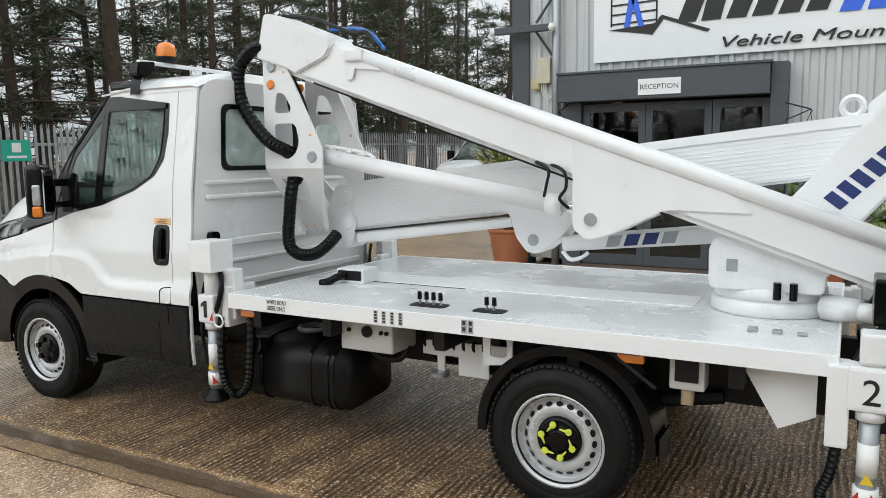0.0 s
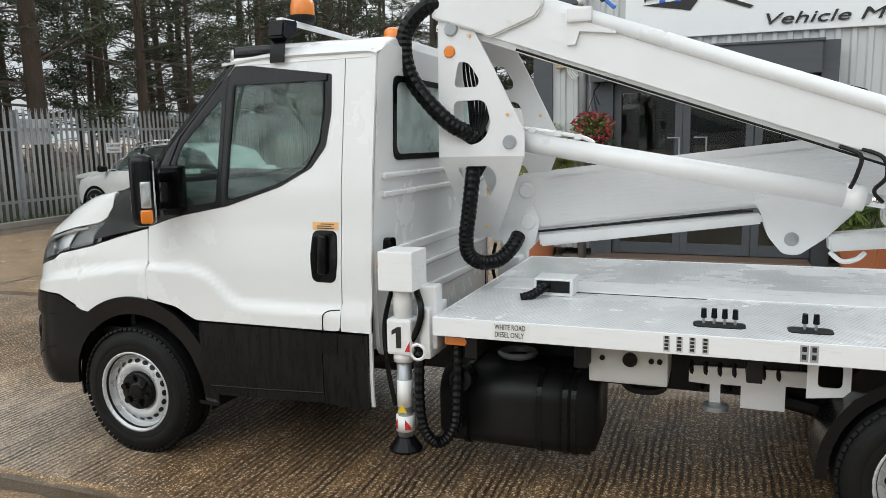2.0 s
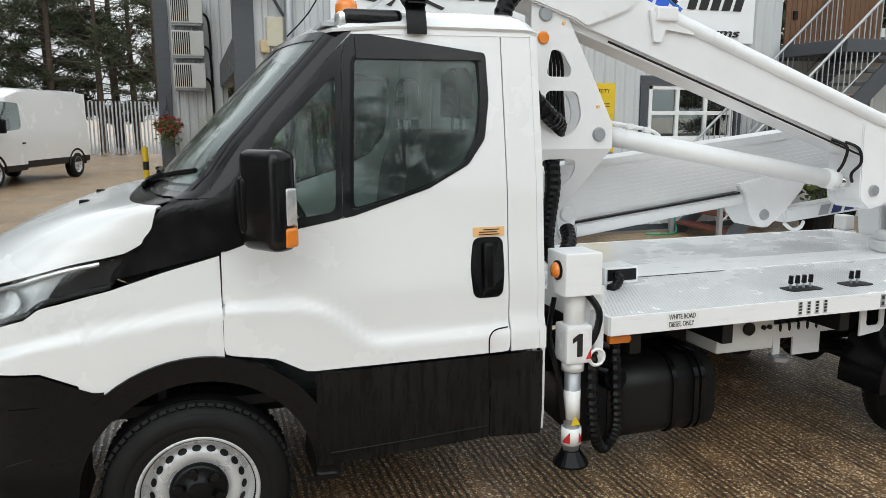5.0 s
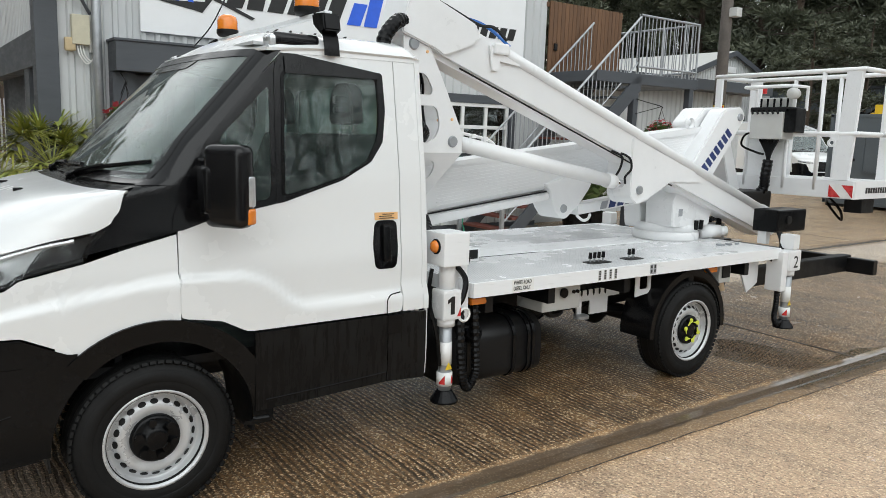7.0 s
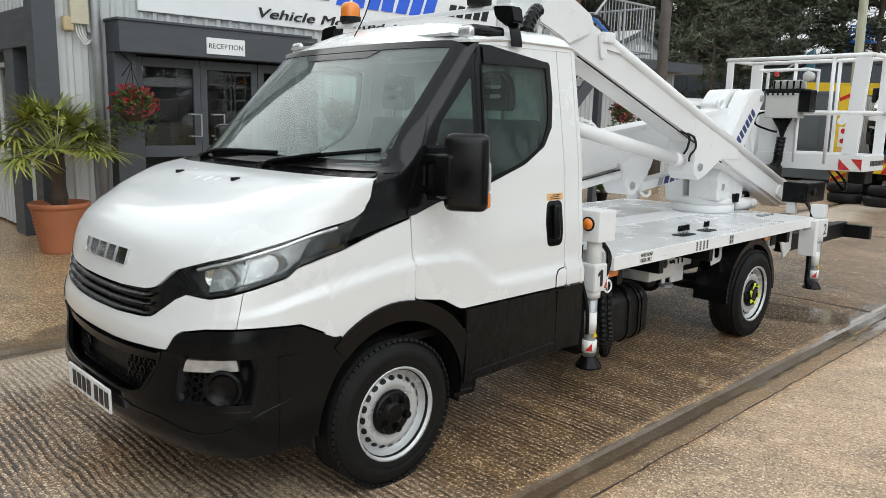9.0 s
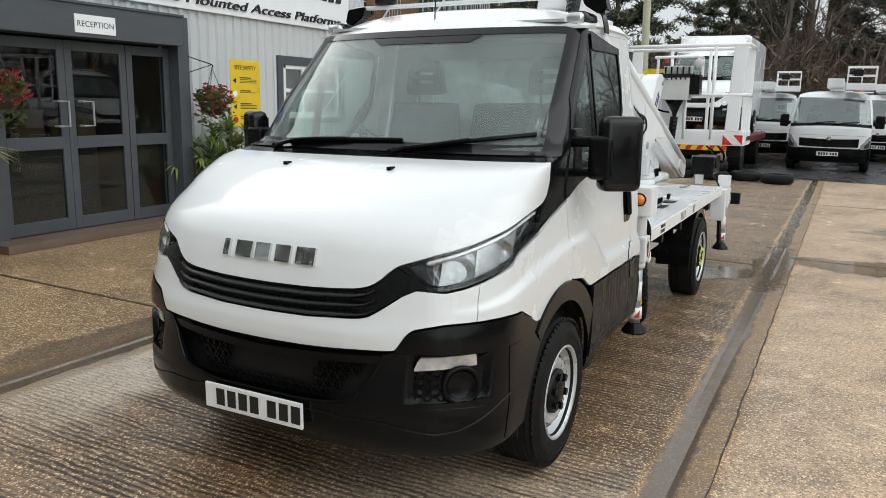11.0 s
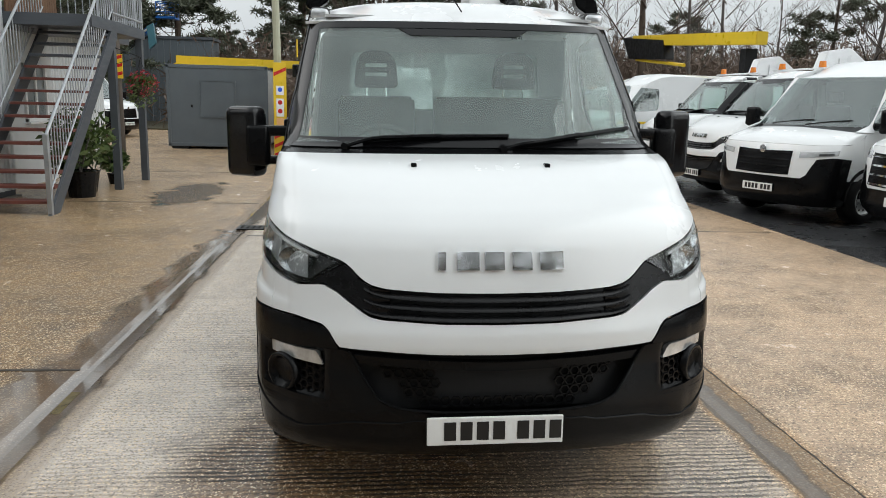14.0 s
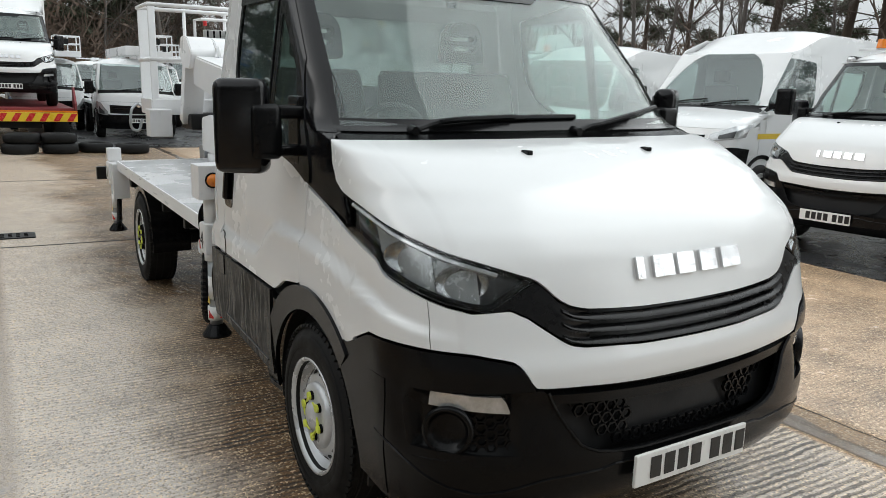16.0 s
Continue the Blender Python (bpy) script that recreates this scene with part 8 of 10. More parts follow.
for z in (1.97, 2.15, 2.33):
    part("hazard_stripe", prism([(-0.045, z), (-0.045, z + 0.07), (0.205, z + 0.14), (0.205, z + 0.07)], 0.1505, 0.154, plane="yz"), RED, hb)
# far gabled shed
shed = thing("far_shed", "grey gabled shed with a pale roof beyond the yard", "shed", (-35.1, -20, 0))
part("wall", prism([(-3.9, 0), (-3.9, 4.85), (0, 6.2), (3.9, 4.85), (3.9, 0)], -11, 0, plane="xz"), CLAD, shed)
for k in range(38):
    xr_ = -3.8 + 0.205 * k
    part("rib", box(xr_ - 0.035, xr_ + 0.035, 0.0, 0.04, 0.05, 6.12 - abs(xr_) * 0.346), CLAD, shed)
for sg in (1, -1):
    part("roof", prism([(0.0, 6.24), (0.0, 6.32), (sg * 4.2, 4.86), (sg * 4.2, 4.78)], -11.2, 0.25, plane="xz"), TIN, shed)
    part("barge_board", prism([(0.0, 6.06), (0.0, 6.33), (sg * 4.2, 4.87), (sg * 4.2, 4.60)], 0.2, 0.27, plane="xz"), CHARCOAL, shed)
part("shutter", box(-1.6, 1.6, 0.04, 0.07, 0.0, 3.0), CHARCOAL, shed)
part("notice", box(-0.4, 0.4, 0.04, 0.07, 5.2, 5.5), SIGNWHITE, shed)


# ---- plants by the building ----
def blade(bm, base, direction, length, width, droop, seg=4):
    """One narrow drooping leaf strip."""
    d = Vector(direction).normalized()
    side = d.cross(Vector((0, 0, 1)))
    side = side.normalized() if side.length > 1e-3 else Vector((1, 0, 0))
    prev = None
    for i in range(seg + 1):
        w = i / seg
        p = Vector(base) + d * length * w + Vector((0, 0, -droop * length * w * w))
        h = side * width * (0.5 * (1 - w) ** 0.7 + 0.02)
        a, b = bm.verts.new(p - h), bm.verts.new(p + h)
        if prev:
            bm.faces.new((prev[0], prev[1], b, a))
        prev = (a, b)


def fan_leaf(bm, hub, direction, radius, n, rng, droop=0.25, wide=0.038):
    """A fan of narrow leaflets on one stalk end."""
    d = Vector(direction).normalized()
    u = d.cross(Vector((0, 0, 1))).normalized()
    v = u.cross(d)
    for i in range(n):
        a = radians(-105 + 210 * i / (n - 1))
        dirn = d * math.cos(a) + u * math.sin(a) + v * rng.uniform(-0.12, 0.12)
        blade(bm, hub, dirn, radius * rng.uniform(0.8, 1.05), wide, droop * rng.uniform(0.6, 1.4), 3)


def round_pot(th, r0, r1, h, ribs):
    prof = [(0.0, 0.005), (r0, 0.0)]
    for i in range(ribs * 2 + 1):
        w = i / (ribs * 2)
        prof.append((r0 + (r1 - r0) * w + (0.014 if i % 2 else -0.012), h * (0.03 + 0.85 * w)))
    prof += [(r1 + 0.015, h * 0.9), (r1 + 0.03, h * 0.96), (r1 + 0.02, h), (r1 - 0.01, h), (r1 - 0.03, h * 0.92), (0.0, h * 0.9)]
    part("pot", lathe(prof, "Z", 36), TERRA, th, "ribbed terracotta pot", smooth=True)
    part("soil", lathe([(0.0, h * 0.915), (r1 - 0.03, h * 0.91)], "Z", 24), SOIL, th)


rng = random.Random(7)
palm = thing("potted_palm", "potted palm with drooping yellow-green fronds beside the porch", "potted plant", (-0.63, -5.75, 0))
round_pot(palm, 0.22, 0.30, 0.57, 13)
part("trunk", lathe([(0.09, 0.5), (0.10, 0.62), (0.075, 0.8), (0.09, 0.95), (0.07, 1.1), (0.05, 1.2)], "Z", 14), BARK, palm)
for i in range(38):
    a, el = rng.uniform(0, 2 * math.pi), rng.uniform(-0.15, 1.2)
    d = Vector((math.cos(a) * math.cos(el), math.sin(a) * math.cos(el), math.sin(el)))
    L = rng.uniform(0.32, 0.58)
    hub = Vector((0, 0, 1.15)) + d * L
    bm = bmesh.new()
    tube([(0, 0, 1.12), tuple(Vector((0, 0, 1.13)) + d * L * 0.5 + Vector((0, 0, 0.02))), tuple(hub)], 0.007, 5, 3, bm)
    fan_leaf(bm, hub, d, rng.uniform(0.36, 0.52), 22, rng, 0.28)
    part("frond", bm, PALM, palm)
fan = thing("potted_fan_palm", "fan palm in a square terracotta pot by the wall", "potted plant", (-4.55, -5.42, 0))
bm = bmesh.new()
bmesh.ops.create_cone(bm, cap_ends=True, segments=6, radius1=0.30, radius2=0.44, depth=0.45, matrix=Matrix.Translation((0, 0, 0.225)))
bmesh.ops.bevel(bm, geom=bm.edges[:], offset=0.02, segments=2, affect="EDGES")
part("pot", bm, TERRA, fan, "faceted terracotta pot")
part("rim", lathe([(0.43, 0.43), (0.47, 0.43), (0.48, 0.50), (0.43, 0.50), (0.41, 0.44)], "Z", 6), TERRA, fan)
part("soil", lathe([(0.0, 0.46), (0.42, 0.455)], "Z", 6), SOIL, fan)
for i in range(46):
    a, el = rng.uniform(0, 2 * math.pi), rng.uniform(0.25, 1.45)
    base = Vector((rng.uniform(-0.18, 0.18), rng.uniform(-0.18, 0.18), 0.47))
    d = Vector((math.cos(a) * math.cos(el), math.sin(a) * math.cos(el), math.sin(el)))
    L = rng.uniform(0.28, 0.80)
    bm = bmesh.new()
    hub = base + d * L
    tube([tuple(base), tuple(base + d * L * 0.6 + Vector((0, 0, 0.03))), tuple(hub)], 0.006, 5, 3, bm)
    fan_leaf(bm, hub, d, rng.uniform(0.28, 0.42), 19, rng, 0.3, 0.052)
    part("frond", bm, FANPALM, fan)


def leaf_cloud(n, size, spread, rng, flat=0.7, center=(0, 0, 0)):
    """Many small leaves in a loose uneven clump, as one mesh."""
    bm = bmesh.new()
    for _ in range(n):
        v = Vector((rng.gauss(0, 1), rng.gauss(0, 1), rng.gauss(0, 1)))
        v = v.normalized() * (rng.random() ** 0.45)
        c = Vector(center) + Vector((v.x * spread[0], v.y * spread[1], v.z * spread[2]))
        u = Vector((rng.uniform(-1, 1), rng.uniform(-1, 1), rng.uniform(-1, 1) * flat)).normalized()
        w = u.orthogonal().normalized()
        s = size * rng.uniform(0.6, 1.3)
        ps = [c - u * s, c + w * s * 0.45, c + u * s, c - w * s * 0.45]
        bm.faces.new([bm.verts.new(p) for p in ps])
    return bm


def hanging_basket(x, y, z, hook, seed):
    r = random.Random(seed)
    hb = thing("hanging_basket", "hanging basket with red flowers", "hanging basket", (x, y, z), group="hanging baskets")
    part("bowl", lathe([(0.0, -0.17), (0.09, -0.16), (0.16, -0.08), (0.185, 0.0), (0.17, 0.005), (0.0, -0.02)], "Z", 20), BASKETLINER, hb)
    part("foliage", leaf_cloud(420, 0.045, (0.26, 0.26, 0.17), r, center=(0, 0, 0.06)), SHRUB, hb)
    part("trailing_foliage", leaf_cloud(160, 0.04, (0.28, 0.28, 0.22), r, center=(0, 0, -0.16)), SHRUB, hb)
    part("blossom", leaf_cloud(320, 0.036, (0.29, 0.29, 0.23), r, center=(0, 0.02, 0.05)), FLOWER, hb)
    for k in range(3):
        a = 2.1 * k
        part("chain", cyl((0.17 * math.cos(a), 0.17 * math.sin(a), 0), (0, 0, 0.46), 0.004, None, 5), DARK, hb)
    part("hook_arm", tube([(0, 0, 0.46), (0, 0, 0.5), ((hook[0] - x) * 0.5, (hook[1] - y) * 0.5, 0.56), (hook[0] - x, hook[1] - y, 0.62)], 0.008, 6, 5), DARK, hb)
    part("hook_brace", cyl((0, 0, 0.5), (hook[0] - x, hook[1] - y, 0.36), 0.006, None, 6), DARK, hb)
    return hb


hanging_basket(-4.43, -5.62, 1.58, (-4.08, -5.80), 3)
hanging_basket(-1.43, -5.52, 1.66, (-1.45, -5.86), 4)
hanging_basket(-10.1, -4.5, 1.75, (-9.75, -4.79), 5)
hanging_basket(0.45, -12.0, 1.5, (0.48, -12.45), 6)
for x, y, s, seed in ((-8.75, -5.1, 1.3, 11), (-9.35, -5.25, 1.1, 12), (-9.55, -5.6, 0.7, 13), (-10.6, -5.2, 0.6, 14)):
    r = random.Random(seed)
    sh = thing("potted_laurel", "leafy green laurel in a dark plastic pot", "potted plant", (x, y, 0), group="potted laurels")
    part("pot", lathe([(0.0, 0.0), (0.15 * s, 0.0), (0.2 * s, 0.3 * s), (0.215 * s, 0.32 * s), (0.19 * s, 0.31 * s), (0.0, 0.29 * s)], "Z", 20), BLACK, sh)
    for k in range(5):
        a = 1.3 * k
        part("stem", tube([(0, 0, 0.28 * s), (0.1 * math.cos(a), 0.1 * math.sin(a), 0.55 * s), (0.25 * math.cos(a), 0.25 * math.sin(a), 0.85 * s)], 0.01, 5, 3), BARKGREY, sh)
    part("foliage", leaf_cloud(520, 0.075, (0.42 * s, 0.42 * s, 0.38 * s), r, center=(0, 0, 0.72 * s)), SHRUB, sh)


# ---- vehicles and things in the yard ----
MASTER = [(0.22, -0.16), (0.32, -0.05), (0.42, 0.0), (0.62, 0.0), (0.80, -0.02), (1.02, -0.05), (1.12, -0.10), (1.20, -0.22), (1.27, -0.45), (1.34, -0.75), (1.38, -0.88), (1.42, -0.93), (2.12, -1.55), (2.5, -2.0)]
DAILY = [(z, x - 0.99) for z, x in ((0.25, 0.84), (0.31, 0.93), (0.38, 0.975), (0.50, 0.985), (0.60, 0.97), (0.74, 0.968), (0.96, 0.925), (1.04, 0.905), (1.12, 0.878), (1.18, 0.84), (1.24, 0.765), (1.30, 0.65), (1.36, 0.485), (1.40, 0.365), (1.44, 0.225), (1.47, 0.125), (1.49, 0.10), (2.06, -0.44), (2.5, -0.85))]
CABOVER = [(0.30, -0.1), (0.42, 0.0), (0.9, 0.0), (1.15, -0.02), (1.25, -0.06), (2.0, -0.35), (2.15, -0.5)]


def yard_van(label, prof, roof, length, axle, wb, screen, win, plan, paint=WHITE, trim=BLACK, stripe=None, kind="van", lamp=None, grille_z=(0.62, 1.02), chrome=False, group="", grille_s=0.40, lamp_s=(0.45, 1.0)):
    """A parked vehicle: nose at the origin, heading +x. screen: z of the screen's foot and head; win: x of the side window; plan: depth and power of the nose corners."""
    zf, zh = screen
    body = Body(prof, [(0.22, 0.92), (0.4, 0.98), (1.1, 1.0), (1.5, 0.97), (roof, 0.86 if roof < 2.3 else 0.90)], [(0.2, plan[0]), (zf - 0.05, plan[0] + 0.04), (zf + 0.1, 0.26), (roof, 0.2)], [(0.2, plan[1]), (3, plan[1])])
    v = thing("parked_" + kind, label, kind, group=group)

    def pz(name, lo, hi, s0, s1, material, cols=25, rows=8, thick=0.012, out=0.0, parent=None, lab=""):
        return part(name, patch_sz(lo, hi, s0, s1, cols, rows, thick, out, body), material, parent or v, lab)
    gl, gh = grille_z
    cor = 0.27 if prof is MASTER else 0.1
    # lower bumper, nose skin, bonnet
    pz("bumper", [(0, 0.24), (3, 0.30)], [(0, gl), (0.44, gl), (0.52, gl + cor), (0.8, gl + cor + 0.03), (1.2, gl + cor)], -1.15, 1.15, trim, 31, 8, 0.02, 0.004, None, "dark plastic bumper")
    pz("nose", [(0, gl + 0.004), (0.44, gl + 0.004), (0.52, gl + cor + 0.004), (0.8, gl + cor + 0.034), (1.2, gl + cor + 0.004)], [(0, gh + 0.1), (0.5, gh + 0.1), (1.0, gh + 0.12), (1.4, gh + 0.16)], -1.2, 1.2, paint, 35, 8)
    pz("bonnet", [(0, gh + 0.105), (0.5, gh + 0.105), (1.0, gh + 0.125), (1.4, gh + 0.165)], [(0, zf), (0.6, zf - 0.01), (1.0, zf - 0.06), (1.2, zf - 0.08)], -1.1, 1.1, paint, 35, 10)
    gr = pz("grille", [(0, gl + 0.03), (0.5, gl + 0.05)], [(0, gh), (0.5, gh + 0.03)], -grille_s, grille_s, trim, 17, 5, 0.02, 0.006, None, "black grille")
    for k in range(4):
        z = gl + 0.06 + (gh - gl - 0.08) * k / 3
        pz("slat", [(0, z - 0.012), (0.5, z - 0.002)], [(0, z + 0.012), (0.5, z + 0.018)], -grille_s + 0.01, grille_s - 0.01, CHROME if chrome else GLOSSBLACK, 13, 3, 0.02, 0.02, gr)
    part("badge", lathe([(0.0, 0.0), (0.055, 0.0), (0.055, 0.012), (0.0, 0.014)], "X", 20, (body.at(0, gh + 0.02)[0] + 0.02, 0, gh + 0.02)), CHROME, gr, "plain chrome badge")
    for sg in (1, -1):
        l0, l1 = lamp or (gh - 0.06, gh + 0.14)
        hl = pz("head_lamp", [(lamp_s[0] - 0.03, l0), (1.2, l0 + 0.09)], [(lamp_s[0] - 0.03, l0 + 0.08), (0.7, l1), (1.2, l1 + 0.05)], sg * lamp_s[0], sg * lamp_s[1], LENS, 12, 5, 0.03, 0.006)
        pz("reflector", [(0.5, l0 + 0.035), (0.9, l0 + 0.075)], [(0.5, l0 + 0.07), (0.9, l1 - 0.02)], sg * 0.56, sg * 0.78, LENSDARK, 8, 4, 0.01, 0.012, hl)
    plate_ = part("number_plate", box(body.at(0, 0.45)[0] + 0.015, body.at(0, 0.45)[0] + 0.027, -0.26, 0.26, 0.42, 0.53, 0.004), PLATEWHITE, v)
    for k in range(7):
        y = -0.215 + 0.062 * k + (0.03 if k > 3 else 0)
        part("plate_bar", box(body.at(0, 0.45)[0] + 0.0275, body.at(0, 0.45)[0] + 0.029, y, y + 0.042, 0.44, 0.51), INK, plate_)
    # screen
    P = [[body.at(-0.74 + 1.48 * k / 16, z, 0.0) for k in range(17)] for z in np.linspace(zf + 0.01, zh, 8)]
    g = part("windscreen", grid_shell(P, 0.006, (-1.5, 0, 1.2)), VANGLASS, v)
    g.visible_shadow = False
    pz("screen_foot", [(0, zf - 0.004), (1.2, zf - 0.08)], [(0, zf + 0.06), (1.2, zf + 0.03)], -0.8, 0.8, BLACK, 21, 3, 0.008, 0.006)
    for y0, y1 in ((-0.55, 0.1), (0.05, 0.68)):
        pts = [body.at(math.copysign(body.s_of_y(y, z), y), z, 0.03) for y, z in ((y0, zf + 0.03), ((y0 + y1) / 2, zf + 0.08), (y1, zf + 0.11))]
        part("wiper", tube(pts, 0.011, 5, 4), BLACK, v)
    # roof and flanks
    xr = body.at(0, zh)[0]
    P = []
    for k in range(15):
        y = -0.86 + 1.72 * k / 14
        e = abs(y) / 0.87
        row = []
        for i in range(12):
            w = i / 11
            x = xr - 0.1 * e ** 2 + (-length - xr + 0.1 * e ** 2) * w
            z = zh + (roof - zh + 0.0) * ease(0, 0.9 if roof > 2.3 else 0.35, xr - 0.1 * e * e - x) - (roof - zh) * 0.0 - 0.10 * e ** 4 * min(1, w * 8)
            row.append((x, y, z))
        P.append(row)
    part("roof", grid_shell(P, 0.012, (-2, 0, 1.0)), paint, v)
    wx0, wx1 = win
    WIN_ = smooth_poly([(wx0, zf - 0.02), (wx0 - 0.55, zf - 0.02), (wx1 + 0.06, zf + 0.02), (wx1, zf + 0.16), (wx1, zh - 0.10), (wx0 - 0.55, zh - 0.06)], 0.06, 4)
    top = [(-length, roof - 0.09), (xr - 0.9, roof - 0.09 if roof > 2.3 else zh - 0.02), (xr - 0.1, zh - 0.02)]
    for sg in (1, -1):
        D = [(wx0 + 0.16, zf - 0.10), (wx0 + 0.12, 0.48), (wx1 - 0.12, 0.48), (wx1 - 0.12, zh - 0.0), (wx0 - 0.58, zh - 0.0), (wx0 - 0.02, zf + 0.02)]
        dr = part("door", ring_xz(smooth_poly(D, 0.02, 2), WIN_, sg, 5, 0.012, 0.0, body, 70), paint, v)
        g = part("door_window", fill_xz(WIN_, sg, 0.004, 0.0, 4, body, 40), VANGLASS, dr)
        g.visible_shadow = False
        part("door_handle", box(wx1 - 0.06, wx1 + 0.07, sg * 0.99, sg * 1.02, 1.0, 1.04, 0.008), BLACK, dr)
        # wing between nose and door, screen pillar, rear flank
        P = []
        for z in np.linspace(0.62, zf - 0.09, 8):
            s1 = body.s_of_x(wx0 + 0.165 - 0.04 * (zf - z), z)
            P.append([body.at(sg * (1.05 + (s1 - 1.05) * k / 9), z, -0.002) for k in range(10)])
        part("wing", grid_shell(P, 0.012, (-1, 0, 1)), paint, v)
        P = []
        for z in np.linspace(zf - 0.06, zh, 10):
            xx = np.interp(z, [zf, zh], [wx0 - 0.02, wx0 - 0.58])
            P.append([body.at(sg * (0.73 + (body.s_of_x(xx, z) - 0.73) * k / 6), z, 0.003) for k in range(7)])
        part("screen_pillar", grid_shell(P, 0.02, (-1.5, 0, 1.2)), GLOSSBLACK if kind == "truck" and wb > 3 else paint, v)
        if length > abs(wx1) + 0.4:
            part("flank", patch_xz([(-length, 0.48), (0, 0.48)], top, -length, wx1 - 0.125, sg, 12, 10, 0.012, 0.0, body), paint, v)
            part("rub_strip", patch_xz([(-length, 0.42), (0, 0.42)], [(-length, 0.58), (0, 0.58)], -length, wx1 - 0.13, sg, 8, 3, 0.02, 0.008, body), trim, v)
        if roof > 2.3:
            part("cant_rail", patch_xz([(-length, zh - 0.015), (0, zh - 0.015)], [(-length, roof - 0.075), (xr - 0.9, roof - 0.075), (xr - 0.05, zh)], wx1 - 0.13, xr - 0.06, sg, 14, 5, 0.012, 0.0, body), paint, v)
        part("sill", patch_xz([(-5, 0.36), (0, 0.36)], [(-5, 0.50), (0, 0.50)], wx1 - 0.12, wx0 + 0.12, sg, 6, 3, 0.02, 0.006, body), trim, v)
        if stripe:
            part("stripe", patch_xz([(-9, 1.02), (0, 1.0)], [(-9, 1.09), (0, 1.07)], max(-length, -4.5), wx0 + 0.2, sg, 14, 3, 0.002, 0.006, body), stripe, v)
        mr = part("wing_mirror", box(wx0 - 0.16, wx0 - 0.03, sg * 1.04, sg * 1.26, zf - 0.06, zf + 0.27, 0.04, 3), BLACK, v, smooth=True)
        part("mirror_arm", box(wx0 - 0.12, wx0 - 0.06, sg * 0.95, sg * 1.06, zf + 0.0, zf + 0.08, 0.01), BLACK, mr)
        for ax in (axle, axle - wb):
            wlp = part("wheel", lathe([(0.0, 0.05), (0.10, 0.06), (0.12, 0.04), (0.19, 0.05), (0.21, 0.105), (0.24, 0.112), (0.31, 0.105), (0.345, 0.07), (0.345, -0.1), (0.2, -0.1)], "Y", 28), RUBBER, v, smooth=True)
            wlp.matrix_basis = pose(ax, sg * 0.90, 0.345, 0, 0, 0 if sg > 0 else 180)
            rm = part("rim", lathe([(0.0, 0.075), (0.09, 0.078), (0.10, 0.062), (0.17, 0.068), (0.2, 0.085), (0.215, 0.11), (0.205, 0.108)], "Y", 28), RIM, wlp, smooth=True)
            for k in range(10):
                a = 2 * math.pi * k / 10
                part("vent_hole", cyl((0.15 * math.cos(a), 0.066, 0.15 * math.sin(a)), (0.15 * math.cos(a), 0.0705, 0.15 * math.sin(a)), 0.016, None, 8), DARK, rm)
            P = [[(ax + r * math.cos(radians(180 * i / 16)), sg * (1.003 if r > 0.4 else 0.93), 0.345 + r * math.sin(radians(180 * i / 16))) for r in (0.36, 0.41, 0.455)] for i in range(17)]
            part("wheel_arch", grid_shell(P, 0.02, (ax, 0, 0.345)), trim, v)
    part("cab_inside", box(-length + 0.1 if length < 2.5 else wx1 - 0.15, wx1 - 0.1, -0.85, 0.85, 0.5, zh - 0.03), INNER, v)
    part("dashboard", box(wx0 - 0.55, wx0 + 0.05, -0.88, 0.88, 0.7, zf - 0.02, 0.06), DASH, v)
    for y in (-0.45, 0.45):
        part("seat", box(wx1 - 0.02, wx1 + 0.16, y - 0.24, y + 0.24, 0.8, zf + 0.32, 0.05, 3), SEATGREY, v, smooth=True)
        part("headrest", box(wx1 + 0.02, wx1 + 0.12, y - 0.12, y + 0.12, zf + 0.36, zf + 0.54, 0.04, 3), SEATGREY, v, smooth=True)
    part("floor_pan", box(-length, -0.3, -0.9, 0.9, 0.40, 0.46), DARK, v)
    if length > 3:
        part("rear_wall", box(-length, -length + 0.02, -0.95, 0.95, 0.45, roof - 0.1), paint, v)
    return v


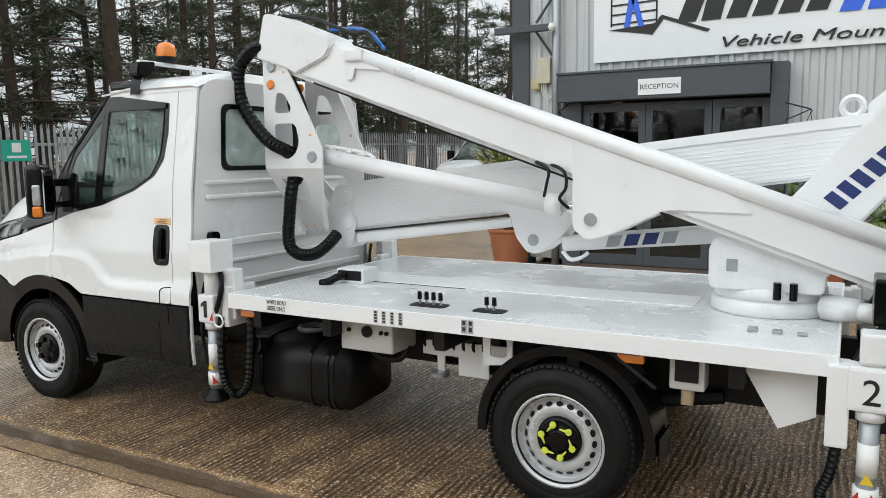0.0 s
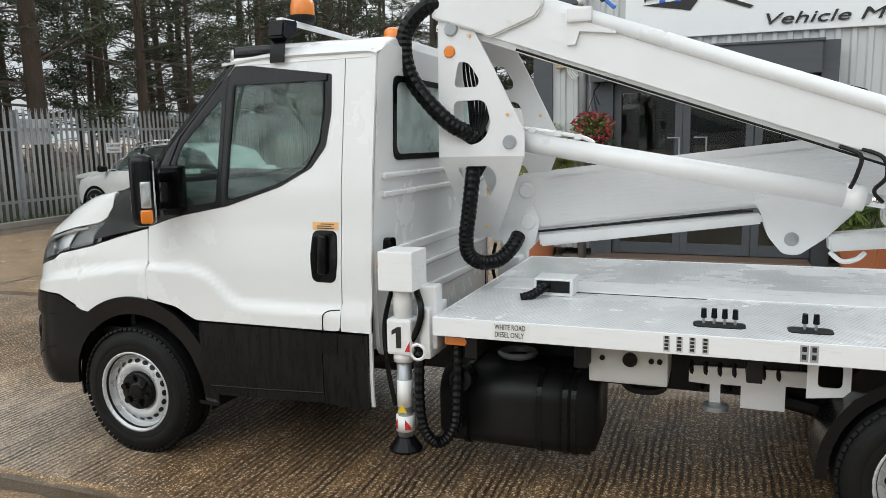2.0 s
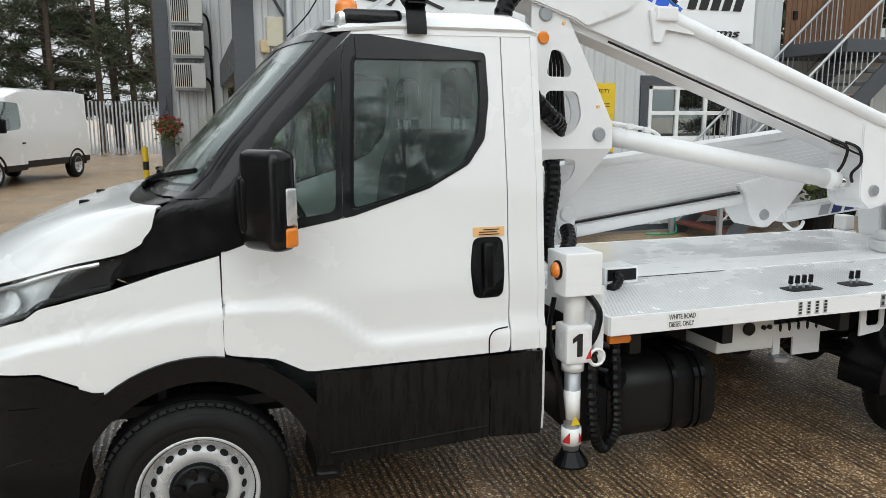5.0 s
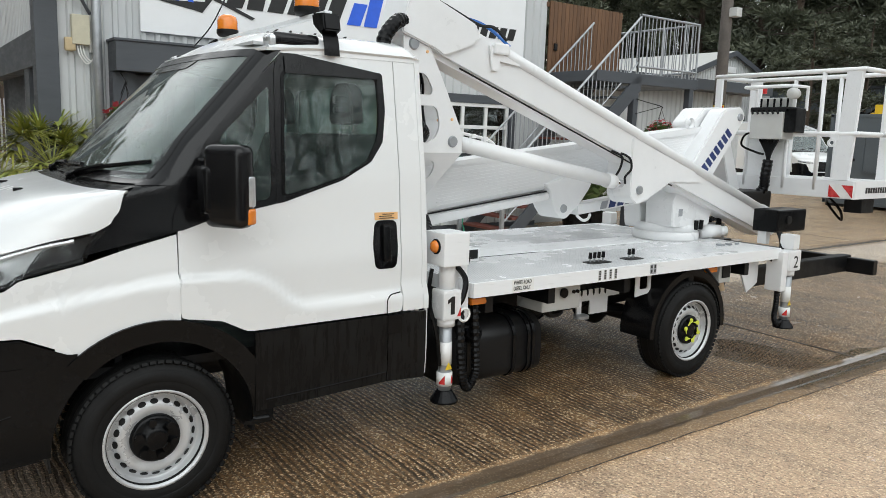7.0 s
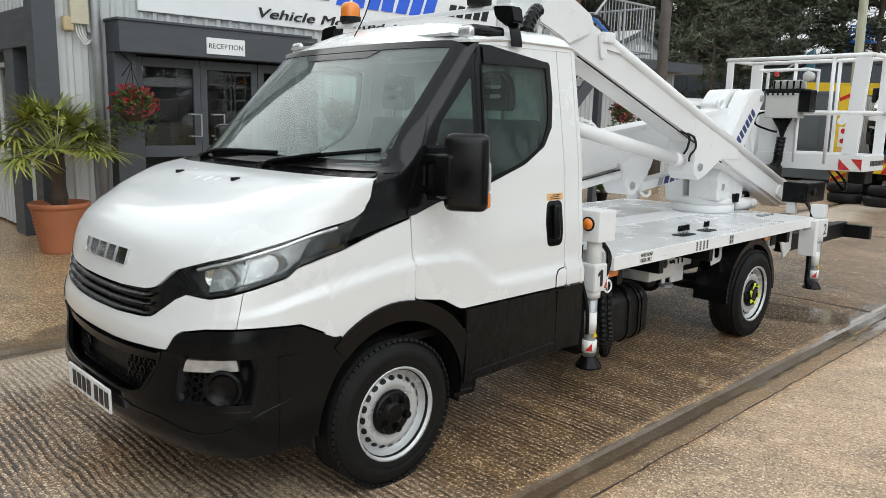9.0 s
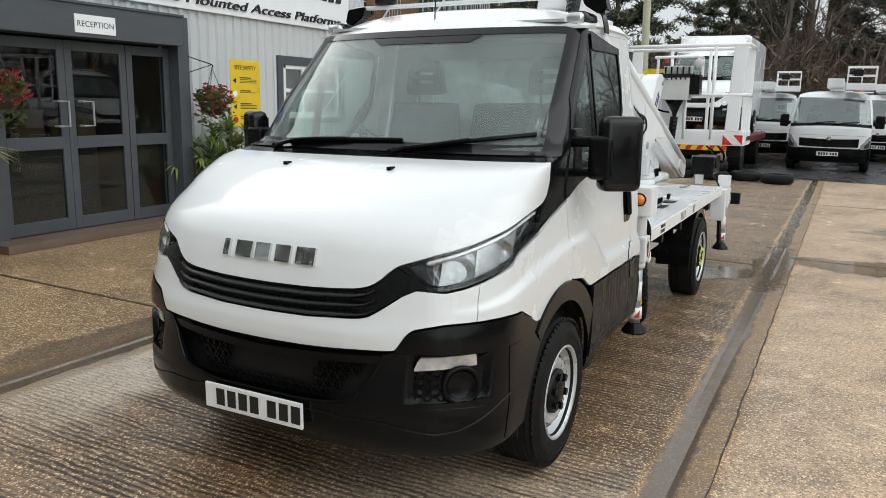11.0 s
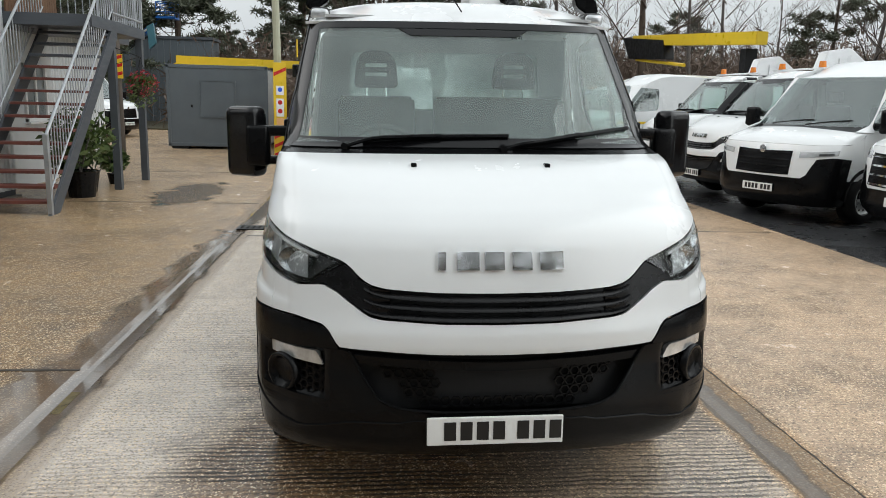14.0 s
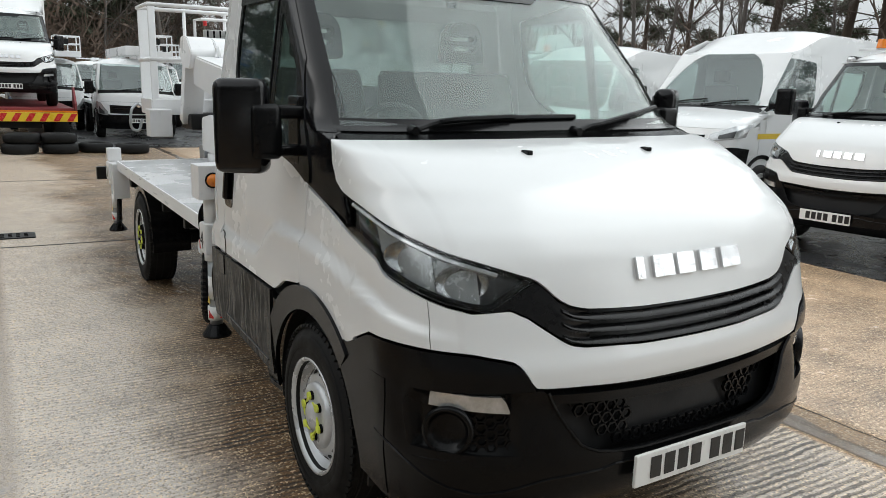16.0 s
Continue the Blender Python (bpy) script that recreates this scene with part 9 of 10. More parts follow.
def sister_truck(label, m, group, paint=None, van=False):
    """Another truck of the same make: its own copy of every cab part, a deck and a folded boom, or a high van body. m: where the nose stands."""
    v = thing("parked_van" if van else "parked_truck", label, "van" if van else "truck", group=group)
    made = {truck: v}
    for o in CAB_PARTS:
        if o.name.startswith(("nut_pointer", "mesh_cell", "wheel_nut", "vent_hole", "tread_shoulder", "tread_edge", "sidewall_band", "intake_cell", "sticker_bar")):
            continue
        c = o.copy()
        scene.collection.objects.link(c)
        c.parent = made[o.parent]
        if paint and o.data.materials[0] == WHITE:
            c.data = o.data.copy()
            c.data.materials[0] = paint
        made[o] = c
    v.matrix_basis = m @ Matrix.Translation((-0.985, 0, 0))
    if van:
        part("cargo_body", box(-5.6, -1.44, -0.93, 0.93, 0.45, 2.66, 0.12, 4), WHITE, v, "white high-roof van body", smooth=True)
        part("roof_fairing", prism(smooth_poly([(-0.62, 2.10), (-0.98, 2.42), (-1.28, 2.62), (-1.6, 2.655), (-1.6, 2.0), (-0.8, 2.05)], 0.05, 4), -0.84, 0.84, 0.07), WHITE, v, smooth=True)
        return v
    part("chassis_rail", box(-5.0, -1.0, -0.4, 0.4, 0.55, 0.75), DARK, v)
    part("load_deck", box(-4.87, -1.74, -0.955, 0.955, 0.80, 0.865, 0.003), ALU, v)
    part("folded_boom", prism([(-1.5, 2.45), (-4.6, 1.55), (-4.6, 1.30), (-1.5, 2.15)], -0.15, 0.15, 0.02), BOOMWHITE, v)
    part("boom_head", prism([(-1.2, 2.25), (-1.3, 2.55), (-1.75, 2.62), (-2.2, 2.3), (-1.8, 2.1)], -0.13, 0.13, 0.02), BOOMWHITE, v)
    part("elbow_post", box(-1.85, -1.65, -0.15, 0.15, 0.865, 2.3, 0.02), BOOMWHITE, v)
    part("turret", lathe([(0.0, 1.5), (0.2, 1.5), (0.25, 0.865)], "Z", 20, (-4.2, 0, 0)), BOOMWHITE, v)
    part("roof_bar", box(-0.925, -0.885, -0.80, 0.80, 2.22, 2.25, 0.006), ALU, v)
    for y in (0.55, -0.55):
        part("roof_beacon", lathe([(0.0, 2.36), (0.05, 2.35), (0.062, 2.25)], "Z", 16, (-0.905, y, 0)), ORANGE, v)
    return v


# the row along the asphalt, noses towards the yard
NEED = -90
renault = yard_van("white high-roof panel van with chrome slatted grille and yellow stripe", MASTER, 2.5, 5.4, -0.95, 3.6, (1.38, 2.12), (-0.98, -2.2), (0.42, 2.6), stripe=YELLOW, chrome=True, grille_z=(0.60, 1.02), group="vans parked in the row")
BIGGER = Matrix.Diagonal((1.07, 1.07, 1.07, 1))
renault.matrix_basis = pose(-5.12, 6.1, 0.006, 0, 0, -83) @ BIGGER
merc = yard_van("white panel van with dark grille bars parked in the row", MASTER, 2.38, 5.4, -1.0, 3.7, (1.34, 2.08), (-1.0, -2.2), (0.40, 2.5), grille_z=(0.64, 1.0), grille_s=0.25, lamp=(0.92, 1.03), lamp_s=(0.33, 0.86), group="vans parked in the row")
merc.matrix_basis = pose(-7.3, 5.35, 0.006, 0, 0, -68) @ Matrix.Diagonal((1.04, 1.04, 1.04, 1))
iv = yard_van("white chassis cab truck with black grille parked in the row", DAILY, 2.2, 2.42, -0.99, 3.75, (1.47, 2.05), (-1.13, -2.18), (0.45, 2.6), kind="truck", grille_z=(0.80, 0.955), lamp=(0.96, 1.13), group="vans parked in the row")
iv.matrix_basis = pose(-28.2, 7.0, 0.006, 0, 0, -78)
ROW = "vans parked in the row"
sister_truck("white chassis cab truck with black bumper parked in the row", pose(-1.97, 5.37, 0.006, 0, 0, -84), ROW)
bed = part("load_deck", box(-5.6, -2.6, -0.95, 0.95, 0.80, 0.87, 0.01), ALU, iv)
part("folded_boom", prism([(-2.5, 2.35), (-5.5, 1.5), (-5.5, 1.25), (-2.5, 2.1)], -0.15, 0.15, 0.02), BOOMWHITE, iv)
part("elbow_post", box(-2.8, -2.6, -0.15, 0.15, 0.87, 2.3, 0.02), BOOMWHITE, iv)
part("turret", lathe([(0.0, 1.3), (0.2, 1.3), (0.25, 0.87)], "Z", 20, (-4.9, 0, 0)), BOOMWHITE, iv)
part("roof_beacon", lathe([(0.0, 2.42), (0.05, 2.40), (0.06, 2.30)], "Z", 16, (-1.9, 0.4, 0)), ORANGE, iv)
part("roof_bar", box(-1.93, -1.87, -0.8, 0.8, 2.25, 2.30, 0.006), ALU, iv)
for x, y in ((-9.65, 5.32), (-12.3, 5.42)):
    sister_truck("white cab truck with folded boom and orange beacons", pose(x, y, 0.03, 0, 0, -85) @ Matrix.Diagonal((1.05, 1.05, 1.05, 1)), ROW)
big = copy_thing(renault, pose(-20.3, 6.0, 0.006, 0, 0, -76))
copy_thing(merc, pose(-23.0, 6.1, 0.006, 0, 0, -78))
for x, y in ((-30.6, 7.3),):
    copy_thing(iv, pose(x, y, 0.006, 0, 0, NEED))
sister_truck("bright blue truck cab parked in the row", pose(-25.6, 6.6, 0.006, 0, 0, -76), ROW, DARKBLUE)
# vehicles facing up the yard
copy_thing(iv, pose(-25.2, 4.85, 0.005, 0, 0, 0) @ BIGGER)
copy_thing(iv, pose(-28.0, 2.0, 0.005, 0, 0, 4))
cabov = yard_van("white forward-control truck with a basket on its back", CABOVER, 2.12, 1.7, -0.6, 2.6, (1.22, 1.95), (-0.30, -1.35), (0.3, 3.2), kind="truck", grille_z=(0.62, 0.86), lamp=(0.60, 0.95), group="trucks at the end of the yard")
part("load_deck", box(-4.6, -1.8, -0.95, 0.95, 0.85, 0.93, 0.01), ALU, cabov)
part("folded_boom", box(-4.4, -0.4, -0.2, 0.2, 2.2, 2.45, 0.02), BOOMWHITE, cabov)
cage = part("basket", box(-0.7, 0.0, 0.25, 0.95, 2.15, 2.32, 0.01), BOOMWHITE, cabov)
for zc in (2.52, 2.74):
    part("cage_rail", tube([(-0.68, 0.27, zc), (-0.02, 0.27, zc), (-0.02, 0.93, zc), (-0.68, 0.93, zc), (-0.68, 0.27, zc)], 0.018, 6, 1), BOOMWHITE, cage)
for xc, yc in ((-0.68, 0.27), (-0.02, 0.27), (-0.02, 0.93), (-0.68, 0.93), (-0.02, 0.6)):
    part("cage_post", cyl((xc, yc, 2.3), (xc, yc, 2.75), 0.016, None, 8), BOOMWHITE, cage)
part("control_box", box(-0.06, 0.04, 0.4, 0.62, 2.5, 2.66, 0.01), DARK, cage)
part("roof_beacon", lathe([(0.0, 2.34), (0.06, 2.32), (0.07, 2.2)], "Z", 16, (-0.7, -0.1, 0)), ORANGE, cabov)
cabov.matrix_basis = pose(-19.4, 1.55, 0.005, 0, 0, 0)
copy_thing(cabov, pose(-22.6, -0.4, 0.005, 0, 0, 3))
copy_thing(cabov, pose(-24.5, 4.0 - 1.2, 0.005, 0, 0, -3))
copy_thing(merc, pose(-26.0, -9.6, 0.0, 0, 0, 70))

# recovery truck with a van on its bed
rec_t = thing("recovery_truck", "dark red flatbed recovery truck with hazard stripes", "truck", (-16.2, -1.45, 0))
part("bed", box(-6.5, 0.0, -1.15, 1.15, 0.72, 0.90, 0.02), DARKRED, rec_t)
part("tail_board", box(0.0, 0.05, -1.2, 1.2, 0.60, 0.80, 0.01), YELLOW, rec_t)
for k in range(9):
    part("hazard_stripe", prism([(-1.18 + 0.27 * k, 0.61), (-1.06 + 0.27 * k, 0.61), (-0.96 + 0.27 * k, 0.78), (-1.08 + 0.27 * k, 0.78)], 0.0505, 0.054, plane="yz"), RED, rec_t)
part("amber_edge", box(0.0, 0.052, -1.2, 1.2, 0.805, 0.84), ORANGE, rec_t)
for sg in (1, -1):
    part("side_wing", prism([(-0.5, 0.85), (0.05, 0.85), (0.05, 1.0), (-0.3, 1.35), (-0.5, 1.35)], sg * 1.16, sg * 1.20), DARKRED, rec_t)
    for x in (-1.3, -4.8):
        part("wheel", cyl((x, sg * 0.8, 0.42), (x, sg * 1.1, 0.42), 0.42, None, 24), RUBBER, rec_t)
part("chassis", box(-6.4, -0.2, -0.5, 0.5, 0.45, 0.72), DARK, rec_t)
sister_truck("white high-roof van standing on the recovery truck", pose(-16.6, -1.5, 0.90), ROW, None, True)
tyre_bm = lathe([(0.19, -0.09), (0.22, -0.105), (0.3, -0.1), (0.34, -0.07), (0.345, 0.0), (0.34, 0.07), (0.3, 0.1), (0.22, 0.105), (0.19, 0.09), (0.19, -0.09)], "Z", 32)
tyre = mesh_ob("loose_tyre", tyre_bm, RUBBER, smooth=True)
tagged(tyre, "worn black tyre lying flat", "tyre", "loose tyres")
tyre.matrix_basis = pose(-15.3, -2.2, 0.105)
for x, y, z in ((-15.35, -2.25, 0.315), (-15.2, -1.45, 0.105), (-15.25, -1.4, 0.315), (-15.2, -0.7, 0.105), (-15.25, -0.72, 0.315), (-15.4, 0.0, 0.105), (-20.2, 5.2, 0.11), (-23.2, 6.2, 0.11), (-15.1, 0.7, 0.105)):
    copy_thing(tyre, pose(x, y, z, 0, 0, 40 * x))

# container, boom on it, striped post
cont = thing("steel_container", "dark grey steel site container", "container", (-20.2, -5.2, 0), 90)
part("body", box(-1.47, 1.47, 0.0, 2.35, 0.14, 2.45, 0.01), CONTAINER, cont)
for k in range(18):
    part("rib", box(1.47, 1.50, 0.06 + 0.125 * k, 0.12 + 0.125 * k, 0.2, 2.4, 0.006), TIN, cont)
for z in (0.08, 2.42):
    part("rail", box(-1.50, 1.50, -0.02, 0.05, z, z + 0.1, 0.01), CONTAINER, cont)
for x in (-1.50, 1.42):
    part("corner_post", box(x, x + 0.09, -0.02, 0.06, 0.1, 2.5, 0.008), CONTAINER, cont)
part("hatch_frame", prism(rounded(-0.55, 0.55, 0.95, 2.08, 0.02), -0.004, -0.03, 0, [rounded(-0.51, 0.51, 0.99, 2.04, 0.02)[::-1]]), CONTAINER, cont)
part("hatch", box(-0.50, 0.50, -0.015, 0.0, 1.0, 2.03), CONTAINER, cont)
for x in (-0.8, 0.85):
    part("bolt_plate", box(x, x + 0.06, -0.012, 0.0, 1.25, 1.33), DARK, cont)
part("foot", box(0.9, 1.4, 0.0, 0.3, 0.0, 0.14), DARK, cont)
part("foot", box(-1.4, -0.9, 0.0, 0.3, 0.0, 0.14), DARK, cont)
yb = thing("yellow_boom", "yellow access platform boom behind the container", "boom lift", (-23.8, -5.1, 0), 84)
part("boom", prism([(-2.2, 2.95), (2.1, 2.85), (2.1, 2.6), (-2.2, 2.6)], -0.12, 0.12, 0.02), YELLOW, yb)
part("boom", prism([(-2.2, 2.7), (1.0, 2.3), (1.0, 2.1), (-2.3, 2.5)], -0.3, -0.14, 0.02), YELLOW, yb)
part("mast", box(0.3, 0.65, -0.2, 0.2, 0.4, 2.7, 0.02), YELLOW, yb)
part("base", box(-1.4, 1.6, -0.8, 0.8, 0.3, 0.9, 0.05), DARKBLUE, yb)
part("cage_post", box(1.95, 1.99, 0.1, 0.14, 3.0, 3.6), YELLOW, yb)
for x in (-1.1, 1.2):
    for sg in (1, -1):
        part("wheel", cyl((x, sg * 0.65, 0.35), (x, sg * 0.9, 0.35), 0.35, None, 20), RUBBER, yb)
sp_ = thing("hazard_post", "yellow gate post with red hazard stripes and notices", "post", (-17.0, -2.95, 0), 8)
part("board", box(-0.03, 0.03, -0.17, 0.17, 0.0, 2.52, 0.005), YELLOW, sp_)
for k in range(10):
    z = 0.05 + 0.235 * k
    if z < 0.85 or z > 1.95:
        part("hazard_stripe", prism([(-0.158, z), (-0.158, z + 0.09), (0.158, z + 0.24), (0.158, z + 0.15)], 0.0305, 0.034, plane="yz"), RED, sp_)
for z, m in ((1.68, SIGNBLUE), (1.35, RED), (1.12, RED)):
    part("notice", box(0.031, 0.036, -0.10, 0.10, z, z + 0.24), SIGNWHITE, sp_)
    part("pictogram", lathe([(0.06, 0.0), (0.06, 0.003), (0.0, 0.003)], "X", 18, (0.0362, 0, z + 0.14)), m, sp_)
part("warning_notice", box(0.031, 0.036, -0.10, 0.10, 0.86, 1.08), AMBERLIGHT, sp_)
lp = thing("lamp_post", "pale green lamp post", "lamp post", (-17.8, -3.05, 0))
part("shaft", cyl((0, 0, 0), (-0.1, -0.15, 7.5), 0.11, 0.09, 14), mat("pale_lamp_post", (0.45, 0.45, 0.33), 0.5), lp)

# blue lift far off
bl = thing("blue_boom_lift", "blue boom lift with raised arm and cage", "boom lift", (-60, -18.3, 0), 90)
bl.matrix_basis = pose(-60, -18.3, 0, 0, 0, 90) @ Matrix.Diagonal((1.35, 1.35, 1.35, 1))
part("base", box(-1.8, 0.8, -0.8, 0.8, 0.4, 1.1, 0.05), DARKBLUE, bl)
for ax in (-1.4, 0.4):
    for sg in (1, -1):
        part("wheel", lathe([(0.0, -0.12), (0.36, -0.12), (0.4, -0.08), (0.4, 0.08), (0.36, 0.12), (0.0, 0.12)], "Y", 20, (ax, sg * 0.75, 0.4)), RUBBER, bl)
part("mast", box(-1.7, -1.4, -0.2, 0.2, 1.0, 3.3, 0.03), DARKBLUE, bl)
part("arm", prism([(-4.3, 3.05), (-0.5, 4.45), (0.62, 5.75), (0.82, 5.62), (-0.2, 4.16), (-4.2, 2.72)], -0.12, 0.12, 0.02), DARKBLUE, bl)
cage_b = part("cage", box(0.65, 1.75, -0.5, 0.5, 5.48, 5.62, 0.02), DARKBLUE, bl)
for zc in (5.85, 6.1, 6.4):
    part("cage_rail", tube([(0.67, -0.48, zc), (1.73, -0.48, zc), (1.73, 0.48, zc), (0.67, 0.48, zc), (0.67, -0.48, zc)], 0.03, 6, 1), DARKBLUE, cage_b)
for xc in (0.67, 1.2, 1.73):
    for yc in (-0.48, 0.48):
        part("cage_post", cyl((xc, yc, 5.6), (xc, yc, 6.4), 0.03, None, 6), DARKBLUE, cage_b)
dk = thing("dark_shed", "long dark green steel shed", "shed", (-42, -10, 0))
part("wall", box(-2, 0, -14, 0.3, 0, 4.7), CONTAINER, dk)
for k in range(38):
    part("rib", box(0.0, 0.05, -13.9 + 0.38 * k, -13.78 + 0.38 * k, 0.05, 4.65), CONTAINER, dk)
part("eaves", box(-2.1, 0.12, -14.1, 0.4, 4.7, 4.85), CHARCOAL, dk)
# a lowered lattice boom beside the blue lift
gj = thing("grey_boom", "slanting grey steel boom with a teal head", "boom", (-38.5, 0, 0))
part("stand", box(-0.3, 0.3, -15.4, -14.5, 0.0, 3.3, 0.03), DARK, gj)
part("chord", tube([(0, -14.9, 3.25), (0, -12.15, 5.0)], 0.06, 6, 1), TIN, gj)
part("chord", tube([(0, -14.6, 3.05), (0, -12.0, 4.72)], 0.05, 6, 1), DARK, gj)
part("head", prism([(-12.3, 5.05), (-11.95, 5.25), (-11.85, 4.2), (-12.2, 3.9)], -0.12, 0.12, 0.02, plane="yz"), mat("teal_boom_head", (0.05, 0.16, 0.20), 0.4), gj, "teal boom head")
# yellow and black boom above the far vans
kb = thing("truck_boom", "black and yellow truck-mounted boom above the vans", "boom", (-33, 12.0, 0), 0)
part("boom", prism([(0.6, 4.9), (12.6, 4.1), (12.6, 3.68), (0.6, 4.45)], -0.2, 0.2, 0.02), YELLOW, kb)
part("boom_nose", prism([(-0.8, 4.92), (4.6, 4.42), (4.9, 3.6), (0.3, 3.85)], -0.22, 0.22, 0.02), DARK, kb, "black boom nose")
part("ram", cyl((0.8, 0, 3.8), (6.5, 0, 3.3), 0.07, None, 10), YELLOW, kb)
part("support", box(11.6, 12.0, -0.2, 0.2, 1.8, 3.6), DARK, kb)
part("carrier", box(6.0, 12.4, -1.0, 1.0, 0.5, 1.9, 0.05), WHITE, kb)
for ax in (7.2, 11.2):
    for sg in (1, -1):
        part("wheel", cyl((ax, sg * 0.7, 0.4), (ax, sg * 1.0, 0.4), 0.4, None, 20), RUBBER, kb)

# ---- white car by the fence ----
CARP = [(0.22, -0.25), (0.35, -0.06), (0.5, 0.0), (0.7, -0.02), (0.85, -0.08), (0.95, -0.2), (1.02, -0.6), (1.08, -1.0), (1.12, -1.12), (1.5, -1.75), (1.62, -2.1)]
car = thing("parked_car", "white sports utility car parked by the fence", "car")
cb = Body(CARP, [(0.22, 0.82), (0.4, 0.90), (0.9, 0.92), (1.05, 0.88), (1.6, 0.66)], [(0.2, 0.42), (1.0, 0.45), (1.2, 0.25), (1.6, 0.2)], [(0.2, 2.5), (3, 2.5)])
side_top = [(0.0, 0.95), (-0.6, 1.0), (-1.05, 1.08), (-2.0, 1.08), (-3.4, 1.12), (-4.0, 1.14), (-4.4, 1.0)]
for sg in (1, -1):
    part("flank", patch_xz([(-4.45, 0.55), (-4.2, 0.36), (-0.3, 0.36), (0.0, 0.55)], side_top, -4.42, -0.45, sg, 36, 8, 0.012, 0.0, cb), WHITE, car)
    part("sill", patch_xz([(-4.3, 0.26), (-0.4, 0.26)], [(-4.3, 0.42), (-0.4, 0.42)], -4.2, -0.5, sg, 12, 3, 0.02, 0.006, cb), BLACK, car)
    GL = smooth_poly([(-1.25, 1.085), (-3.75, 1.17), (-3.55, 1.42), (-2.9, 1.52), (-2.1, 1.53), (-1.65, 1.40)], 0.08, 4)
    part("side_glass", fill_xz(GL, sg, 0.01, 0.002, 5, cb, 50), VANGLASS, car)
    part("window_line", ring_xz([(x * 1.005 - 0.0, 1.3 + (z - 1.3) * 1.12) for x, z in GL], GL, sg, 3, 0.01, 0.004, cb, 60), CHROME, car)
    for x in (-2.2, -3.0):
        part("pillar", patch_xz([(-5, 1.09), (0, 1.09)], [(-5, 1.52), (0, 1.52)], x - 0.03, x + 0.03, sg, 2, 4, 0.01, 0.006, cb), GLOSSBLACK, car)
        part("door_handle", box(x - 0.2, x - 0.05, sg * 0.92, sg * 0.94, 0.93, 0.96, 0.008), CHROME, car)
    for ax in (-0.88, -3.55):
        w_ = part("wheel", lathe([(0.0, 0.09), (0.06, 0.09), (0.07, 0.06), (0.22, 0.08), (0.25, 0.11), (0.33, 0.1), (0.35, 0.06), (0.35, -0.1)], "Y", 28), RUBBER, car, smooth=True)
        w_.matrix_basis = pose(ax, sg * 0.83, 0.35, 0, 0, 0 if sg > 0 else 180)
        part("rim", lathe([(0.255, 0.112), (0.245, 0.104), (0.235, 0.085), (0.232, 0.06)], "Y", 32), RIM, w_, smooth=True)
        for k in range(10):
            a = 2 * math.pi * k / 10 + (0.09 if k % 2 else -0.09)
            part("spoke", box(-0.013, 0.013, 0.086, 0.100, 0.03, 0.246, 0.004), RIM, w_).matrix_basis = Matrix.Rotation(a, 4, "Y")
        P = [[(ax + r * math.cos(radians(180 * i / 16)), sg * 0.925, 0.35 + r * math.sin(radians(180 * i / 16))) for r in (0.36, 0.42)] for i in range(17)]
        part("wheel_arch", grid_shell(P, 0.02, (ax, 0, 0.35)), BLACK, car)
    part("tail_lamp", patch_xz([(-4.5, 0.95), (-3, 0.99)], [(-4.5, 1.06), (-3, 1.05)], -4.43, -3.95, sg, 6, 3, 0.01, 0.008, cb), RED, car, "red tail lamp")
    part("mirror", box(-1.35, -1.2, sg * 0.9, sg * 1.06, 1.06, 1.18, 0.04, 3), BLACK, car, smooth=True)
P = [[(x, -0.66 + 1.32 * k / 10, z - 0.05 * (abs(k - 5) / 5) ** 3) for x, z in ((-1.2, 1.10), (-1.75, 1.50), (-2.1, 1.60), (-2.8, 1.64), (-3.5, 1.58), (-3.9, 1.48), (-4.25, 1.10))] for k in range(11)]
part("roof", grid_shell(P, 0.012, (-2.6, 0, 0.8)), WHITE, car)
part("nose", patch_sz([(0, 0.40), (1.5, 0.40)], [(0, 0.98), (1.2, 0.98)], -1.05, 1.05, 21, 6, 0.012, 0.0, cb), WHITE, car)
part("bonnet", prism([(-0.15, 0.97), (-0.6, 1.04), (-1.2, 1.10), (-1.2, 0.95), (-0.15, 0.9)], -0.84, 0.84, 0.02), WHITE, car)
part("tail", prism([(-4.2, 1.15), (-4.45, 0.95), (-4.45, 0.4), (-4.2, 0.3)], -0.88, 0.88, 0.04), WHITE, car)
part("rear_glass", prism([(-3.92, 1.47), (-4.26, 1.13), (-4.22, 1.12), (-3.88, 1.45)], -0.6, 0.6), VANGLASS, car)
part("underside", box(-4.2, -0.3, -0.8, 0.8, 0.3, 0.95), DARK, car)
part("roof_rail", tube([(-2.0, 0.64, 1.60), (-2.8, 0.64, 1.68), (-3.6, 0.62, 1.60)], 0.018, 6, 5), CHROME, car)
for sg in (1, -1):
    part("tail_lamp", box(-4.462, -4.44, sg * 0.30, sg * 0.86, 0.97, 1.05, 0.01), RED, car)
part("rear_bumper", box(-4.50, -4.3, -0.86, 0.86, 0.32, 0.55, 0.03), BLACK, car)
car.matrix_basis = pose(9.9, -9.1, 0.0, 0, 0, -10)
wv = copy_thing(merc, pose(5.9, -16.2, 0.0, 0, 0, 70))

